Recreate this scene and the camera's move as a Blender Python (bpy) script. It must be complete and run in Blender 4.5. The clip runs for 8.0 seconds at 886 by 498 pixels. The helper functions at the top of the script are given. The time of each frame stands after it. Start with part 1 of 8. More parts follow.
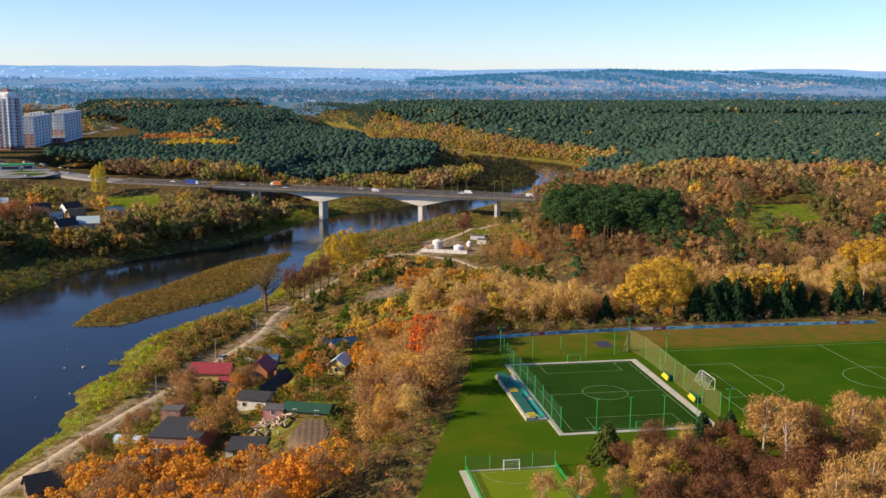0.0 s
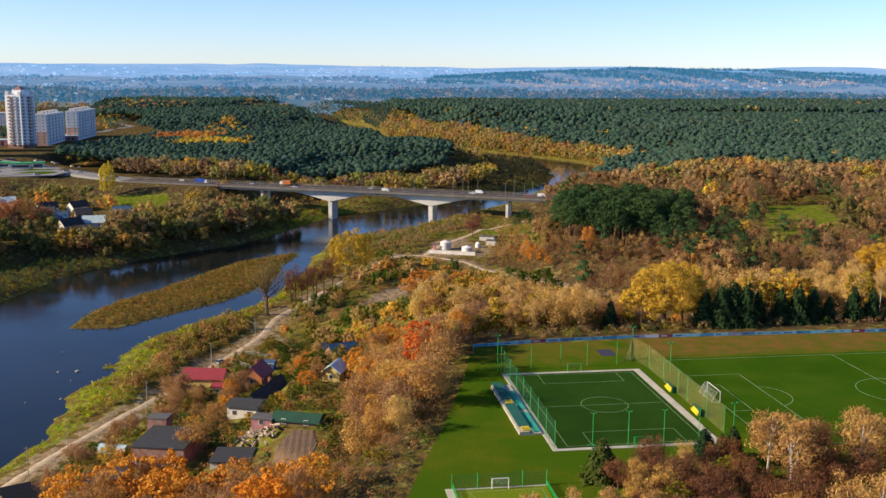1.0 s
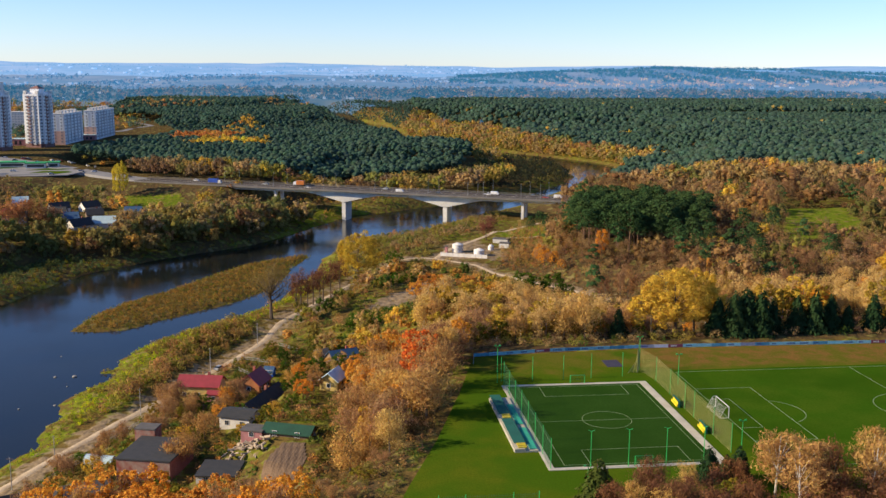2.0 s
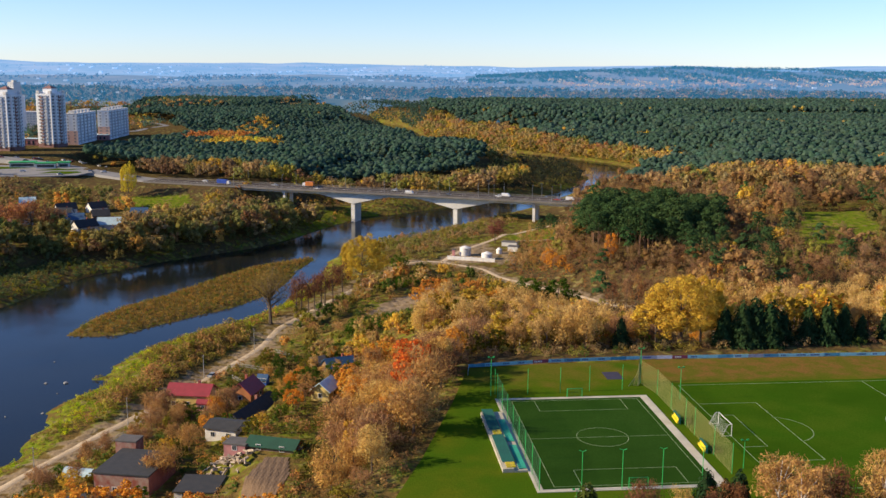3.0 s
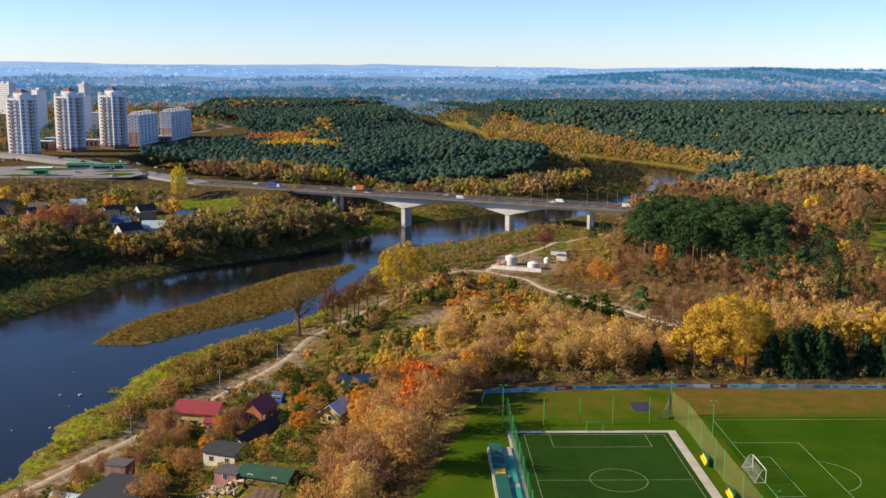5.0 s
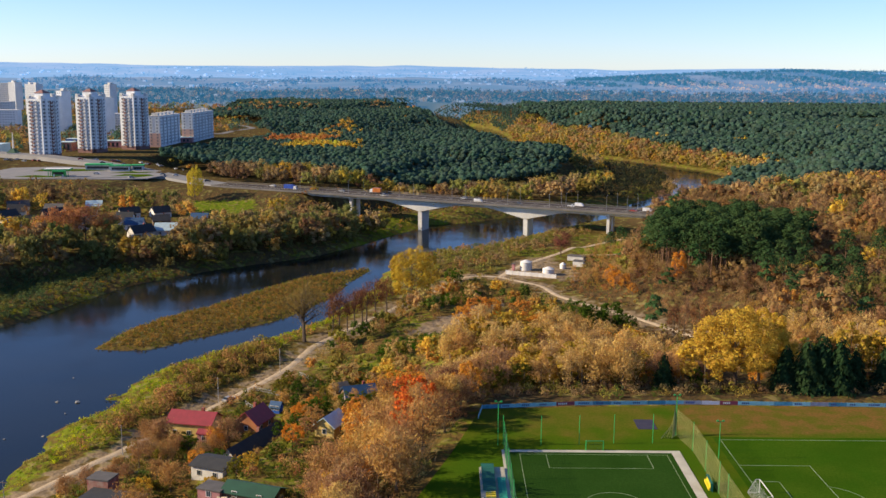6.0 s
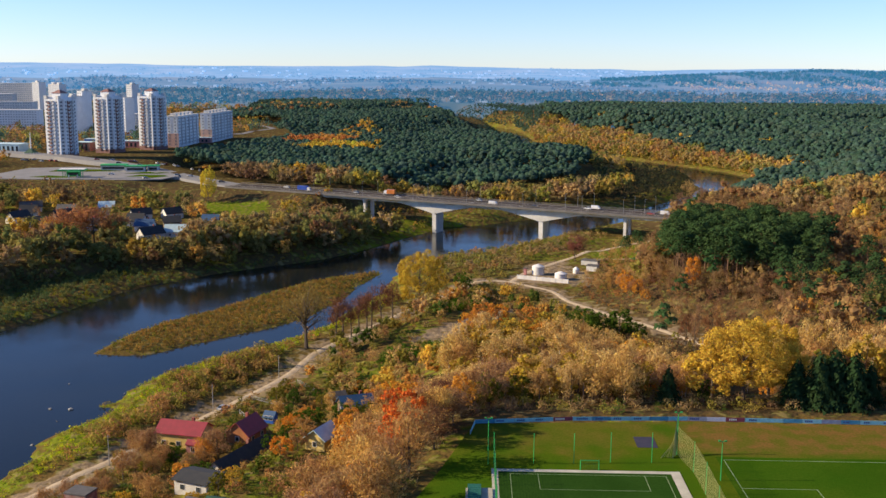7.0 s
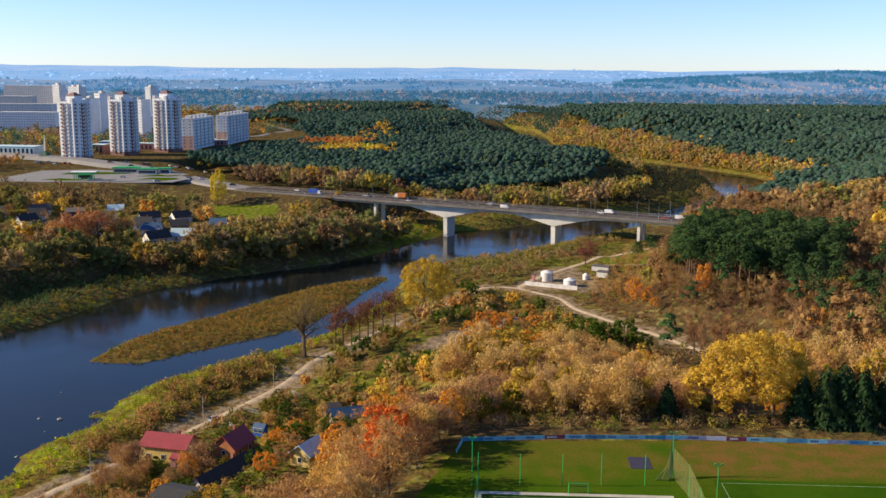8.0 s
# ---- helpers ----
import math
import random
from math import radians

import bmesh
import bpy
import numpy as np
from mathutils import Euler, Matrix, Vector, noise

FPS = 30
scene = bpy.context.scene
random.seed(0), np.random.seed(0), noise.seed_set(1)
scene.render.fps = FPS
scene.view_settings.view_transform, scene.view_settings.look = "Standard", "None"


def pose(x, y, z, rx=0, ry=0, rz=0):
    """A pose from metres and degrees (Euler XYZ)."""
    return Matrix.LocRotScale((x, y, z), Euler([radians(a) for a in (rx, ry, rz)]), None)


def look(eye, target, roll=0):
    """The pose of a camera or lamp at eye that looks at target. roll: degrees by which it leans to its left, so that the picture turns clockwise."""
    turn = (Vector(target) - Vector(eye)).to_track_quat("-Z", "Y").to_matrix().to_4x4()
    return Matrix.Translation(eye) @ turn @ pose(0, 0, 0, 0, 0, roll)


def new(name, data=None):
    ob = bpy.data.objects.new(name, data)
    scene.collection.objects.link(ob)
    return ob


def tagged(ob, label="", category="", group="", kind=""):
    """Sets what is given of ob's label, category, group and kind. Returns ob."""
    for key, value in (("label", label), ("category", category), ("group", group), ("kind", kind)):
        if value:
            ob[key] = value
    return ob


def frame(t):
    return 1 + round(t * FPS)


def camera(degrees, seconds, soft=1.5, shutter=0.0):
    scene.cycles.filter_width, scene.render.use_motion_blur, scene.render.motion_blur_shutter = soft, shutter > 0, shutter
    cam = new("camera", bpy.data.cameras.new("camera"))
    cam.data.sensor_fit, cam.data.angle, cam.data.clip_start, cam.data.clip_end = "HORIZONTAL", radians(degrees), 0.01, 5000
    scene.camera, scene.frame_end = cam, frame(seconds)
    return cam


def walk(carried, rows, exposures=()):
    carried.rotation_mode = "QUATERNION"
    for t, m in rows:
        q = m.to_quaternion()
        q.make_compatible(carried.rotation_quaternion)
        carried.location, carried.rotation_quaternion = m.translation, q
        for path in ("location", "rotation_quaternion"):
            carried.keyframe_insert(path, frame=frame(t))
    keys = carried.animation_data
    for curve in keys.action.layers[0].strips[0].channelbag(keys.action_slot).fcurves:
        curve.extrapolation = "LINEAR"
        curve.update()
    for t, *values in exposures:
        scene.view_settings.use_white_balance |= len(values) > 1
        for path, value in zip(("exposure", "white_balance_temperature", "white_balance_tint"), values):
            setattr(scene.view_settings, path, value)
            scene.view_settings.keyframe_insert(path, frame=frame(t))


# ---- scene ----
cam = camera(47.1, 8.0, soft=1.5)
PATH = [
    (0, (-0.998, -1.631, 74.171), (-1.031, 0.337, 73.819), 0.4),
    (0.5, (1.959, 3.211, 74.129), (1.91, 5.179, 73.775), 0.4),
    (1, (4.859, 8.127, 74.082), (4.787, 10.094, 73.726), 0.4),
    (1.5, (7.774, 13.112, 74.048), (7.676, 15.077, 73.691), 0.4),
    (3, (16.591, 28.414, 73.929), (16.431, 30.375, 73.571), 0.4),
    (3.5, (19.517, 33.513, 73.923), (19.329, 35.471, 73.565), 0.4),
    (4, (22.464, 38.585, 73.908), (22.235, 40.539, 73.551), 0.3),
    (4.5, (25.309, 43.748, 73.902), (25.04, 45.697, 73.545), 0.3),
    (6, (33.483, 59.46, 73.789), (33.125, 61.396, 73.435), 0.4),
    (6.5, (36.087, 64.793, 73.734), (35.703, 66.723, 73.38), 0.4),
    (7, (38.676, 70.133, 73.723), (38.268, 72.059, 73.369), 0.4),
    (7.5, (41.3, 75.423, 73.756), (40.869, 77.344, 73.404), 0.4),
    (8, (43.992, 80.669, 73.802), (43.539, 82.585, 73.451), 0.3),
]
walk(cam, [(t, look(eye, target, roll)) for t, eye, target, roll in PATH], [(0, 0.8, 6300, 20), (8, 0.8, 6300, 20)])

# ---- light ----
SUN_UP, SUN_TURN = 25.0, 257.0          # degrees; the turn runs clockwise from +y
sun_way = Vector((math.sin(radians(SUN_TURN)) * math.cos(radians(SUN_UP)), math.cos(radians(SUN_TURN)) * math.cos(radians(SUN_UP)), math.sin(radians(SUN_UP))))
world = bpy.data.worlds.new("sky")
scene.world = world
world.use_nodes = True
wn = world.node_tree
sky = wn.nodes.new("ShaderNodeTexSky")
sky.sky_type, sky.sun_disc = "NISHITA", False
sky.sun_elevation, sky.sun_rotation = radians(SUN_UP), radians(SUN_TURN)
sky.air_density, sky.dust_density, sky.ozone_density, sky.altitude = 0.85, 0.06, 6.0, 300
wn.nodes["Background"].inputs["Strength"].default_value = 0.1
wn.links.new(sky.outputs["Color"], wn.nodes["Background"].inputs["Color"])
lamp = bpy.data.lights.new("sun", "SUN")
lamp.energy, lamp.angle, lamp.color = 4.5, radians(0.5), (1.0, 0.84, 0.52)
sun = new("sun", lamp)
sun.matrix_world = look(sun_way * 500, (0, 0, 0))


# ---- materials ----
def nodes_of(name):
    m = bpy.data.materials.new(name)
    m.use_nodes = True
    return m, m.node_tree.nodes, m.node_tree.links, m.node_tree.nodes["Principled BSDF"]


def mixed(nt, links, fac, a, b, blend="MIX"):
    """A colour mix; a and b are colours or sockets."""
    mix = nt.new("ShaderNodeMix")
    mix.data_type, mix.blend_type = "RGBA", blend
    for sock, val in ((mix.inputs[0], fac), (mix.inputs[6], a), (mix.inputs[7], b)):
        if hasattr(val, "links"):
            links.new(val, sock)
        elif sock is mix.inputs[0]:
            sock.default_value = val
        else:
            sock.default_value = (*val, 1)
    return mix.outputs[2]


def speckle(nt, links, size, detail=4.0, lo=0.35, hi=0.65):
    """Noise in world metres, stretched to 0..1."""
    geo, tex, ramp = nt.new("ShaderNodeNewGeometry"), nt.new("ShaderNodeTexNoise"), nt.new("ShaderNodeMapRange")
    links.new(geo.outputs["Position"], tex.inputs["Vector"])
    tex.inputs["Scale"].default_value, tex.inputs["Detail"].default_value = 1.0 / size, detail
    ramp.inputs["From Min"].default_value, ramp.inputs["From Max"].default_value = lo, hi
    links.new(tex.outputs["Fac"], ramp.inputs["Value"])
    return ramp.outputs["Result"]


def bumped(nt, links, bsdf, height, strength, depth):
    b = nt.new("ShaderNodeBump")
    b.inputs["Strength"].default_value, b.inputs["Distance"].default_value = strength, depth
    links.new(height, b.inputs["Height"])
    links.new(b.outputs["Normal"], bsdf.inputs["Normal"])


def plain(name, base, rough=0.7, other=None, size=2.0, fine=0.25, metal=0.0, bump=0.0):
    """A surface with stains at one scale and grain at another."""
    m, nt, links, bsdf = nodes_of(name)
    other = other or tuple(c * 0.72 for c in base)
    col = mixed(nt, links, speckle(nt, links, size), base, other)
    g = speckle(nt, links, fine, 3.0)
    dark = nt.new("ShaderNodeMath")
    dark.operation, dark.inputs[1].default_value = "MULTIPLY", 0.35
    links.new(g, dark.inputs[0])
    col = mixed(nt, links, dark.outputs[0], col, tuple(c * 0.6 for c in base))
    info = nt.new("ShaderNodeObjectInfo")
    shade = nt.new("ShaderNodeMapRange")
    shade.inputs["To Min"].default_value, shade.inputs["To Max"].default_value = 0.9, 1.08
    links.new(info.outputs["Random"], shade.inputs["Value"])
    hsv = nt.new("ShaderNodeHueSaturation")
    links.new(col, hsv.inputs["Color"])
    links.new(shade.outputs["Result"], hsv.inputs["Value"])
    links.new(hsv.outputs["Color"], bsdf.inputs["Base Color"])
    bsdf.inputs["Roughness"].default_value, bsdf.inputs["Metallic"].default_value = rough, metal
    if bump:
        bumped(nt, links, bsdf, g, 0.6, bump)
    return m


def foliage(name, colours, attribute=False, through_light=0.3, spread=0.2, glow=None):
    """Leaves: colour by plant and by leaf; some light passes through."""
    m, nt, links, bsdf = nodes_of(name)
    geo = nt.new("ShaderNodeNewGeometry")
    if attribute:
        att = nt.new("ShaderNodeAttribute")
        att.attribute_name = "tint"
        col = att.outputs["Color"]
    else:
        info, ramp = nt.new("ShaderNodeObjectInfo"), nt.new("ShaderNodeValToRGB")
        while len(ramp.color_ramp.elements) < len(colours):
            ramp.color_ramp.elements.new(0.5)
        for i, c in enumerate(colours):
            ramp.color_ramp.elements[i].position = i / max(1, len(colours) - 1)
            ramp.color_ramp.elements[i].color = (*c, 1)
        links.new(info.outputs["Random"], ramp.inputs["Fac"])
        col = ramp.outputs["Color"]
    vary, hsv, hue = nt.new("ShaderNodeMapRange"), nt.new("ShaderNodeHueSaturation"), nt.new("ShaderNodeMapRange")
    vary.inputs["To Min"].default_value, vary.inputs["To Max"].default_value = 1 - spread, 1 + spread
    hue.inputs["To Min"].default_value, hue.inputs["To Max"].default_value = 0.485, 0.515
    links.new(geo.outputs["Random Per Island"], vary.inputs["Value"])
    links.new(geo.outputs["Random Per Island"], hue.inputs["Value"])
    links.new(col, hsv.inputs["Color"])
    links.new(vary.outputs["Result"], hsv.inputs["Value"])
    links.new(hue.outputs["Result"], hsv.inputs["Hue"])
    dif, tra, mix = nt.new("ShaderNodeBsdfDiffuse"), nt.new("ShaderNodeBsdfTranslucent"), nt.new("ShaderNodeMixShader")
    links.new(hsv.outputs["Color"], dif.inputs["Color"])
    links.new(hsv.outputs["Color"], tra.inputs["Color"])
    mix.inputs[0].default_value = through_light
    links.new(dif.outputs[0], mix.inputs[1])
    links.new(tra.outputs[0], mix.inputs[2])
    out = mix.outputs[0]
    # glow: emission that imitates haze over far leaves
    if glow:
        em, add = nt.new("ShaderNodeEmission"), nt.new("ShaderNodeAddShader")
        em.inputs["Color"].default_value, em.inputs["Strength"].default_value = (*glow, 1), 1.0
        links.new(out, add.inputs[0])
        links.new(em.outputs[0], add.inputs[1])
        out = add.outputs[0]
    links.new(out, nt["Material Output"].inputs["Surface"])
    nt.remove(bsdf)
    return m


def ground_material():
    """Dry meadow, green grass, leaf litter and bare soil, by the zones of the land."""
    m, nt, links, bsdf = nodes_of("meadow_and_soil")
    att, sep = nt.new("ShaderNodeAttribute"), nt.new("ShaderNodeSeparateColor")
    att.attribute_name = "zone"
    links.new(att.outputs["Color"], sep.inputs["Color"])
    big, mid, fine = speckle(nt, links, 18, 5), speckle(nt, links, 3.5, 5), speckle(nt, links, 0.5, 3)
    dry = mixed(nt, links, mid, (0.145, 0.1, 0.03), (0.075, 0.07, 0.02))
    dry = mixed(nt, links, big, dry, mixed(nt, links, fine, (0.16, 0.1, 0.034), (0.08, 0.055, 0.02)))
    green = mixed(nt, links, mid, (0.095, 0.165, 0.01), (0.17, 0.165, 0.018))
    litter = mixed(nt, links, mid, (0.13, 0.072, 0.032), (0.075, 0.048, 0.024))
    litter = mixed(nt, links, fine, litter, (0.07, 0.06, 0.028))
    soil = mixed(nt, links, mid, (0.34, 0.26, 0.17), (0.2, 0.145, 0.085))

    def rough_edge(channel):
        add, clip = nt.new("ShaderNodeMath"), nt.new("ShaderNodeMapRange")
        add.operation = "ADD"
        links.new(sep.outputs[channel], add.inputs[0])
        links.new(mid, add.inputs[1])
        clip.inputs["From Min"].default_value, clip.inputs["From Max"].default_value = 0.75, 1.15
        links.new(add.outputs[0], clip.inputs["Value"])
        return clip.outputs["Result"]
    col = mixed(nt, links, rough_edge("Blue"), dry, litter)
    col = mixed(nt, links, rough_edge("Red"), col, green)
    col = mixed(nt, links, rough_edge("Green"), col, soil)
    links.new(col, bsdf.inputs["Base Color"])
    bsdf.inputs["Roughness"].default_value = 0.95
    bsdf.inputs["Specular IOR Level"].default_value = 0.0
    bumped(nt, links, bsdf, mid, 0.7, 0.6)
    return m


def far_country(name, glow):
    """Woods, stubble and meadows of the far distance, with blue haze put in as emission."""
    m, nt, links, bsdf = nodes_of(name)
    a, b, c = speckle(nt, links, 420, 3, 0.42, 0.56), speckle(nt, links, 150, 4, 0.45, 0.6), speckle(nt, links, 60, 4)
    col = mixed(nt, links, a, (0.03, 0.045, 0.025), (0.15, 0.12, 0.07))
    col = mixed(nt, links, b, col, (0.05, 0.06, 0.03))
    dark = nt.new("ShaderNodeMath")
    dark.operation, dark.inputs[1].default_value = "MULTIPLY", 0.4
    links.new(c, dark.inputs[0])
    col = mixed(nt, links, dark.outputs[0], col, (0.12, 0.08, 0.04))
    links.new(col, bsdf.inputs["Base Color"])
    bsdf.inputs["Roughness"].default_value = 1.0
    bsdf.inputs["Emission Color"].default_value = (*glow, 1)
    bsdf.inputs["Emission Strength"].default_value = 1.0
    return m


def water_material():
    m, nt, links, bsdf = nodes_of("river_water")
    col = mixed(nt, links, speckle(nt, links, 40, 3), (0.007, 0.01, 0.012), (0.012, 0.014, 0.012))
    links.new(col, bsdf.inputs["Base Color"])
    bsdf.inputs["IOR"].default_value = 1.33
    bsdf.inputs["Specular IOR Level"].default_value = 0.32
    streak = speckle(nt, links, 26, 4, 0.42, 0.6)
    r = nt.new("ShaderNodeMapRange")
    r.inputs["To Min"].default_value, r.inputs["To Max"].default_value = 0.05, 0.16
    links.new(streak, r.inputs["Value"])
    links.new(r.outputs["Result"], bsdf.inputs["Roughness"])
    bumped(nt, links, bsdf, speckle(nt, links, 0.9, 3), 0.06, 0.12)
    return m


def turf_material(name, a, b, c):
    m, nt, links, bsdf = nodes_of(name)
    col = mixed(nt, links, speckle(nt, links, 9, 4), a, b)
    col = mixed(nt, links, speckle(nt, links, 24, 5, 0.48, 0.66), col, tuple(0.8 * v for v in a))
    dark = nt.new("ShaderNodeMath")
    dark.operation, dark.inputs[1].default_value = "MULTIPLY", 0.5
    links.new(speckle(nt, links, 0.5, 4), dark.inputs[0])
    col = mixed(nt, links, dark.outputs[0], col, c)
    links.new(col, bsdf.inputs["Base Color"])
    bsdf.inputs["Roughness"].default_value = 0.95
    bsdf.inputs["Specular IOR Level"].default_value = 0.0
    bumped(nt, links, bsdf, speckle(nt, links, 0.3, 4), 0.5, 0.05)
    return m


def worn_lawn(name):
    """Mown grass that thins to a brownish strip along the banner fence, with soft edges."""
    m, nt, links, bsdf = nodes_of(name)
    geo = nt.new("ShaderNodeNewGeometry")
    lump, fleck = speckle(nt, links, 7, 4, 0.3, 0.7), speckle(nt, links, 0.5, 4)

    def along(way, start, lo, hi, sway):
        dot, add, clip = nt.new("ShaderNodeVectorMath"), nt.new("ShaderNodeMath"), nt.new("ShaderNodeMapRange")
        dot.operation = "DOT_PRODUCT"
        dot.inputs[1].default_value = way
        links.new(geo.outputs["Position"], dot.inputs[0])
        add.operation, add.inputs[1].default_value = "MULTIPLY_ADD", sway
        links.new(lump, add.inputs[0])
        links.new(dot.outputs["Value"], add.inputs[2])
        clip.interpolation_type = "SMOOTHSTEP"
        clip.inputs["From Min"].default_value, clip.inputs["From Max"].default_value = lo + start, hi + start
        links.new(add.outputs[0], clip.inputs["Value"])
        return clip.outputs["Result"]

    def times(a, b):
        mul = nt.new("ShaderNodeMath")
        mul.operation = "MULTIPLY"
        for sock, val in zip(mul.inputs, (a, b)):
            if hasattr(val, "links"):
                links.new(val, sock)
            else:
                sock.default_value = val
        return mul.outputs[0]
    c, s = math.cos(radians(10.3)), math.sin(radians(10.3))
    u0, v0 = 19.8 * c + 197 * s, -19.8 * s + 197 * c
    strip = times(along((-s, c, 0), v0, 57, 70, 6), along((c, s, 0), u0, 36, 50, 8))
    patch = times(times(along((-s, c, 0), v0, 60, 68, 8), along((-c, -s, 0), -u0, -38, -28, 4)), lump)
    col = mixed(nt, links, speckle(nt, links, 9, 4), (0.05, 0.108, 0.005), (0.09, 0.118, 0.007))
    col = mixed(nt, links, speckle(nt, links, 17, 5, 0.46, 0.62), col, (0.048, 0.106, 0.005))
    col = mixed(nt, links, patch, col, (0.15, 0.115, 0.02))
    col = mixed(nt, links, strip, col, mixed(nt, links, speckle(nt, links, 4, 5, 0.4, 0.6), (0.2, 0.105, 0.03), (0.12, 0.11, 0.016)))
    col = mixed(nt, links, times(fleck, 0.4), col, (0.04, 0.07, 0.004))
    links.new(col, bsdf.inputs["Base Color"])
    bsdf.inputs["Roughness"].default_value = 0.95
    bsdf.inputs["Specular IOR Level"].default_value = 0.0
    bumped(nt, links, bsdf, speckle(nt, links, 0.3, 4), 0.5, 0.05)
    return m


def brick_material(name, a, b, mortar):
    m, nt, links, bsdf = nodes_of(name)
    co, tex = nt.new("ShaderNodeTexCoord"), nt.new("ShaderNodeTexBrick")
    links.new(co.outputs["Object"], tex.inputs["Vector"])
    tex.inputs["Scale"].default_value = 4.0
    for k, v in (("Color1", a), ("Color2", b), ("Mortar", mortar)):
        tex.inputs[k].default_value = (*v, 1)
    col = mixed(nt, links, speckle(nt, links, 1.4), tex.outputs["Color"], tuple(0.7 * v for v in a))
    links.new(col, bsdf.inputs["Base Color"])
    bsdf.inputs["Roughness"].default_value = 0.85
    return m


def glass_material(name, tone):
    m, nt, links, bsdf = nodes_of(name)
    bsdf.inputs["Base Color"].default_value = (*tone, 1)
    bsdf.inputs["Roughness"].default_value = 0.08
    return m


# haze tints given off as emission, stronger with distance
NEAR_HAZE_GLOW, MID_HAZE_GLOW, EDGE_HAZE_GLOW = (0.006, 0.06, 0.12), (0.015, 0.1, 0.21), (0.07, 0.2, 0.37)
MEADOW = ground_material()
FAR_NEAR, FAR_MID, FAR_EDGE = far_country("near_distance", NEAR_HAZE_GLOW), far_country("middle_distance", MID_HAZE_GLOW), far_country("edge_of_sight", EDGE_HAZE_GLOW)
WATER_MAT = water_material()
TURF = turf_material("artificial_turf", (0.022, 0.062, 0.009), (0.028, 0.07, 0.011), (0.016, 0.046, 0.007))
TURF_BRIGHT = turf_material("bright_turf", (0.17, 0.22, 0.012), (0.14, 0.2, 0.012), (0.1, 0.15, 0.01))
LAWN = turf_material("mown_lawn", (0.055, 0.11, 0.005), (0.09, 0.115, 0.008), (0.035, 0.075, 0.003))
WORN_LAWN = worn_lawn("lawn_thinning_by_the_fence")
PITCH_GRASS = turf_material("pitch_grass", (0.036, 0.095, 0.005), (0.055, 0.105, 0.007), (0.025, 0.07, 0.003))
CONCRETE = plain("pale_concrete", (0.5, 0.47, 0.37), 0.85, (0.38, 0.35, 0.27), 3.0, 0.4)
# deck slab and railings: darker than the girder and piers
EDGE_GREY = plain("dark_edge_concrete", (0.2, 0.185, 0.17), 0.9, (0.14, 0.13, 0.12), 6.0, 0.8)
BRIDGE_GREY = plain("bridge_concrete", (0.68, 0.67, 0.64), 0.8, (0.56, 0.55, 0.53), 6.0, 0.8)
# worn asphalt, with sun glance and haze put in as a paler base
ASPHALT = plain("worn_glare_paled_asphalt", (0.19, 0.185, 0.18), 0.9, (0.24, 0.23, 0.215), 8.0, 0.5)
TRACK = plain("sandy_track", (0.6, 0.47, 0.3), 0.95, (0.42, 0.31, 0.19), 3.0, 0.4, bump=0.05)
DECK_ASPHALT = plain("dark_bridge_asphalt", (0.05, 0.043, 0.04), 0.9, (0.07, 0.055, 0.05), 8.0, 0.5)
DECK_ASPHALT.node_tree.nodes["Principled BSDF"].inputs["Specular IOR Level"].default_value = 0.08
SOIL = plain("tilled_soil", (0.14, 0.085, 0.045), 0.95, (0.19, 0.12, 0.065), 2.5, 0.4, bump=0.1)
WHITE = plain("white_paint", (0.8, 0.79, 0.76), 0.6, (0.68, 0.66, 0.62), 3.0, 0.3)
LINE = plain("line_paint", (0.3, 0.38, 0.2), 0.8, (0.14, 0.22, 0.08), 2.0, 0.3)
GREEN_PAINT = plain("green_post_paint", (0.015, 0.42, 0.09), 0.5, (0.015, 0.33, 0.07), 2.0, 0.2)
TEAL = plain("teal_sheet", (0.003, 0.1, 0.078), 0.95, (0.004, 0.125, 0.09), 3.0, 0.3)
TEAL_LIGHT = plain("teal_boards", (0.012, 0.32, 0.22), 0.95, (0.012, 0.26, 0.17), 3.0, 0.3)
YELLOW = plain("yellow_plastic", (0.85, 0.65, 0.02), 0.45)
BLUE = plain("blue_paint", (0.02, 0.09, 0.42), 0.5)
NET = plain("green_net_cord", (0.05, 0.2, 0.07), 0.8)
NET_YELLOW = plain("yellow_net_cord", (0.5, 0.48, 0.16), 0.8)
STEEL = plain("galvanised_steel", (0.42, 0.43, 0.43), 0.45, metal=0.6)
BARK = plain("brown_bark", (0.13, 0.095, 0.065), 0.95, (0.08, 0.06, 0.045), 0.8, 0.1)
BIRCH_BARK = plain("birch_bark", (0.62, 0.58, 0.52), 0.85, (0.35, 0.32, 0.28), 0.7, 0.12)
PINE_BARK = plain("pine_bark", (0.22, 0.12, 0.07), 0.95, (0.13, 0.08, 0.05), 1.0, 0.15)
RED_ROOF = plain("red_roof_tiles", (0.32, 0.035, 0.045), 0.6, (0.25, 0.03, 0.035), 1.5, 0.2)
DARK_ROOF = plain("dark_roof_slate", (0.025, 0.028, 0.032), 0.85, (0.04, 0.04, 0.04), 1.5, 0.3)
BLUE_ROOF = plain("blue_metal_roof", (0.02, 0.07, 0.16), 0.6, (0.03, 0.09, 0.18), 2.0, 0.3)
PALE_ROOF = plain("pale_metal_roof", (0.55, 0.72, 0.74), 0.6, (0.46, 0.6, 0.62), 2.0, 0.3)
GREEN_ROOF = plain("green_metal_roof", (0.008, 0.055, 0.028), 0.7, (0.01, 0.07, 0.035), 2.0, 0.3)
GREY_ROOF = plain("grey_asbestos_roof", (0.12, 0.11, 0.1), 0.85, (0.08, 0.075, 0.07), 1.5, 0.3)
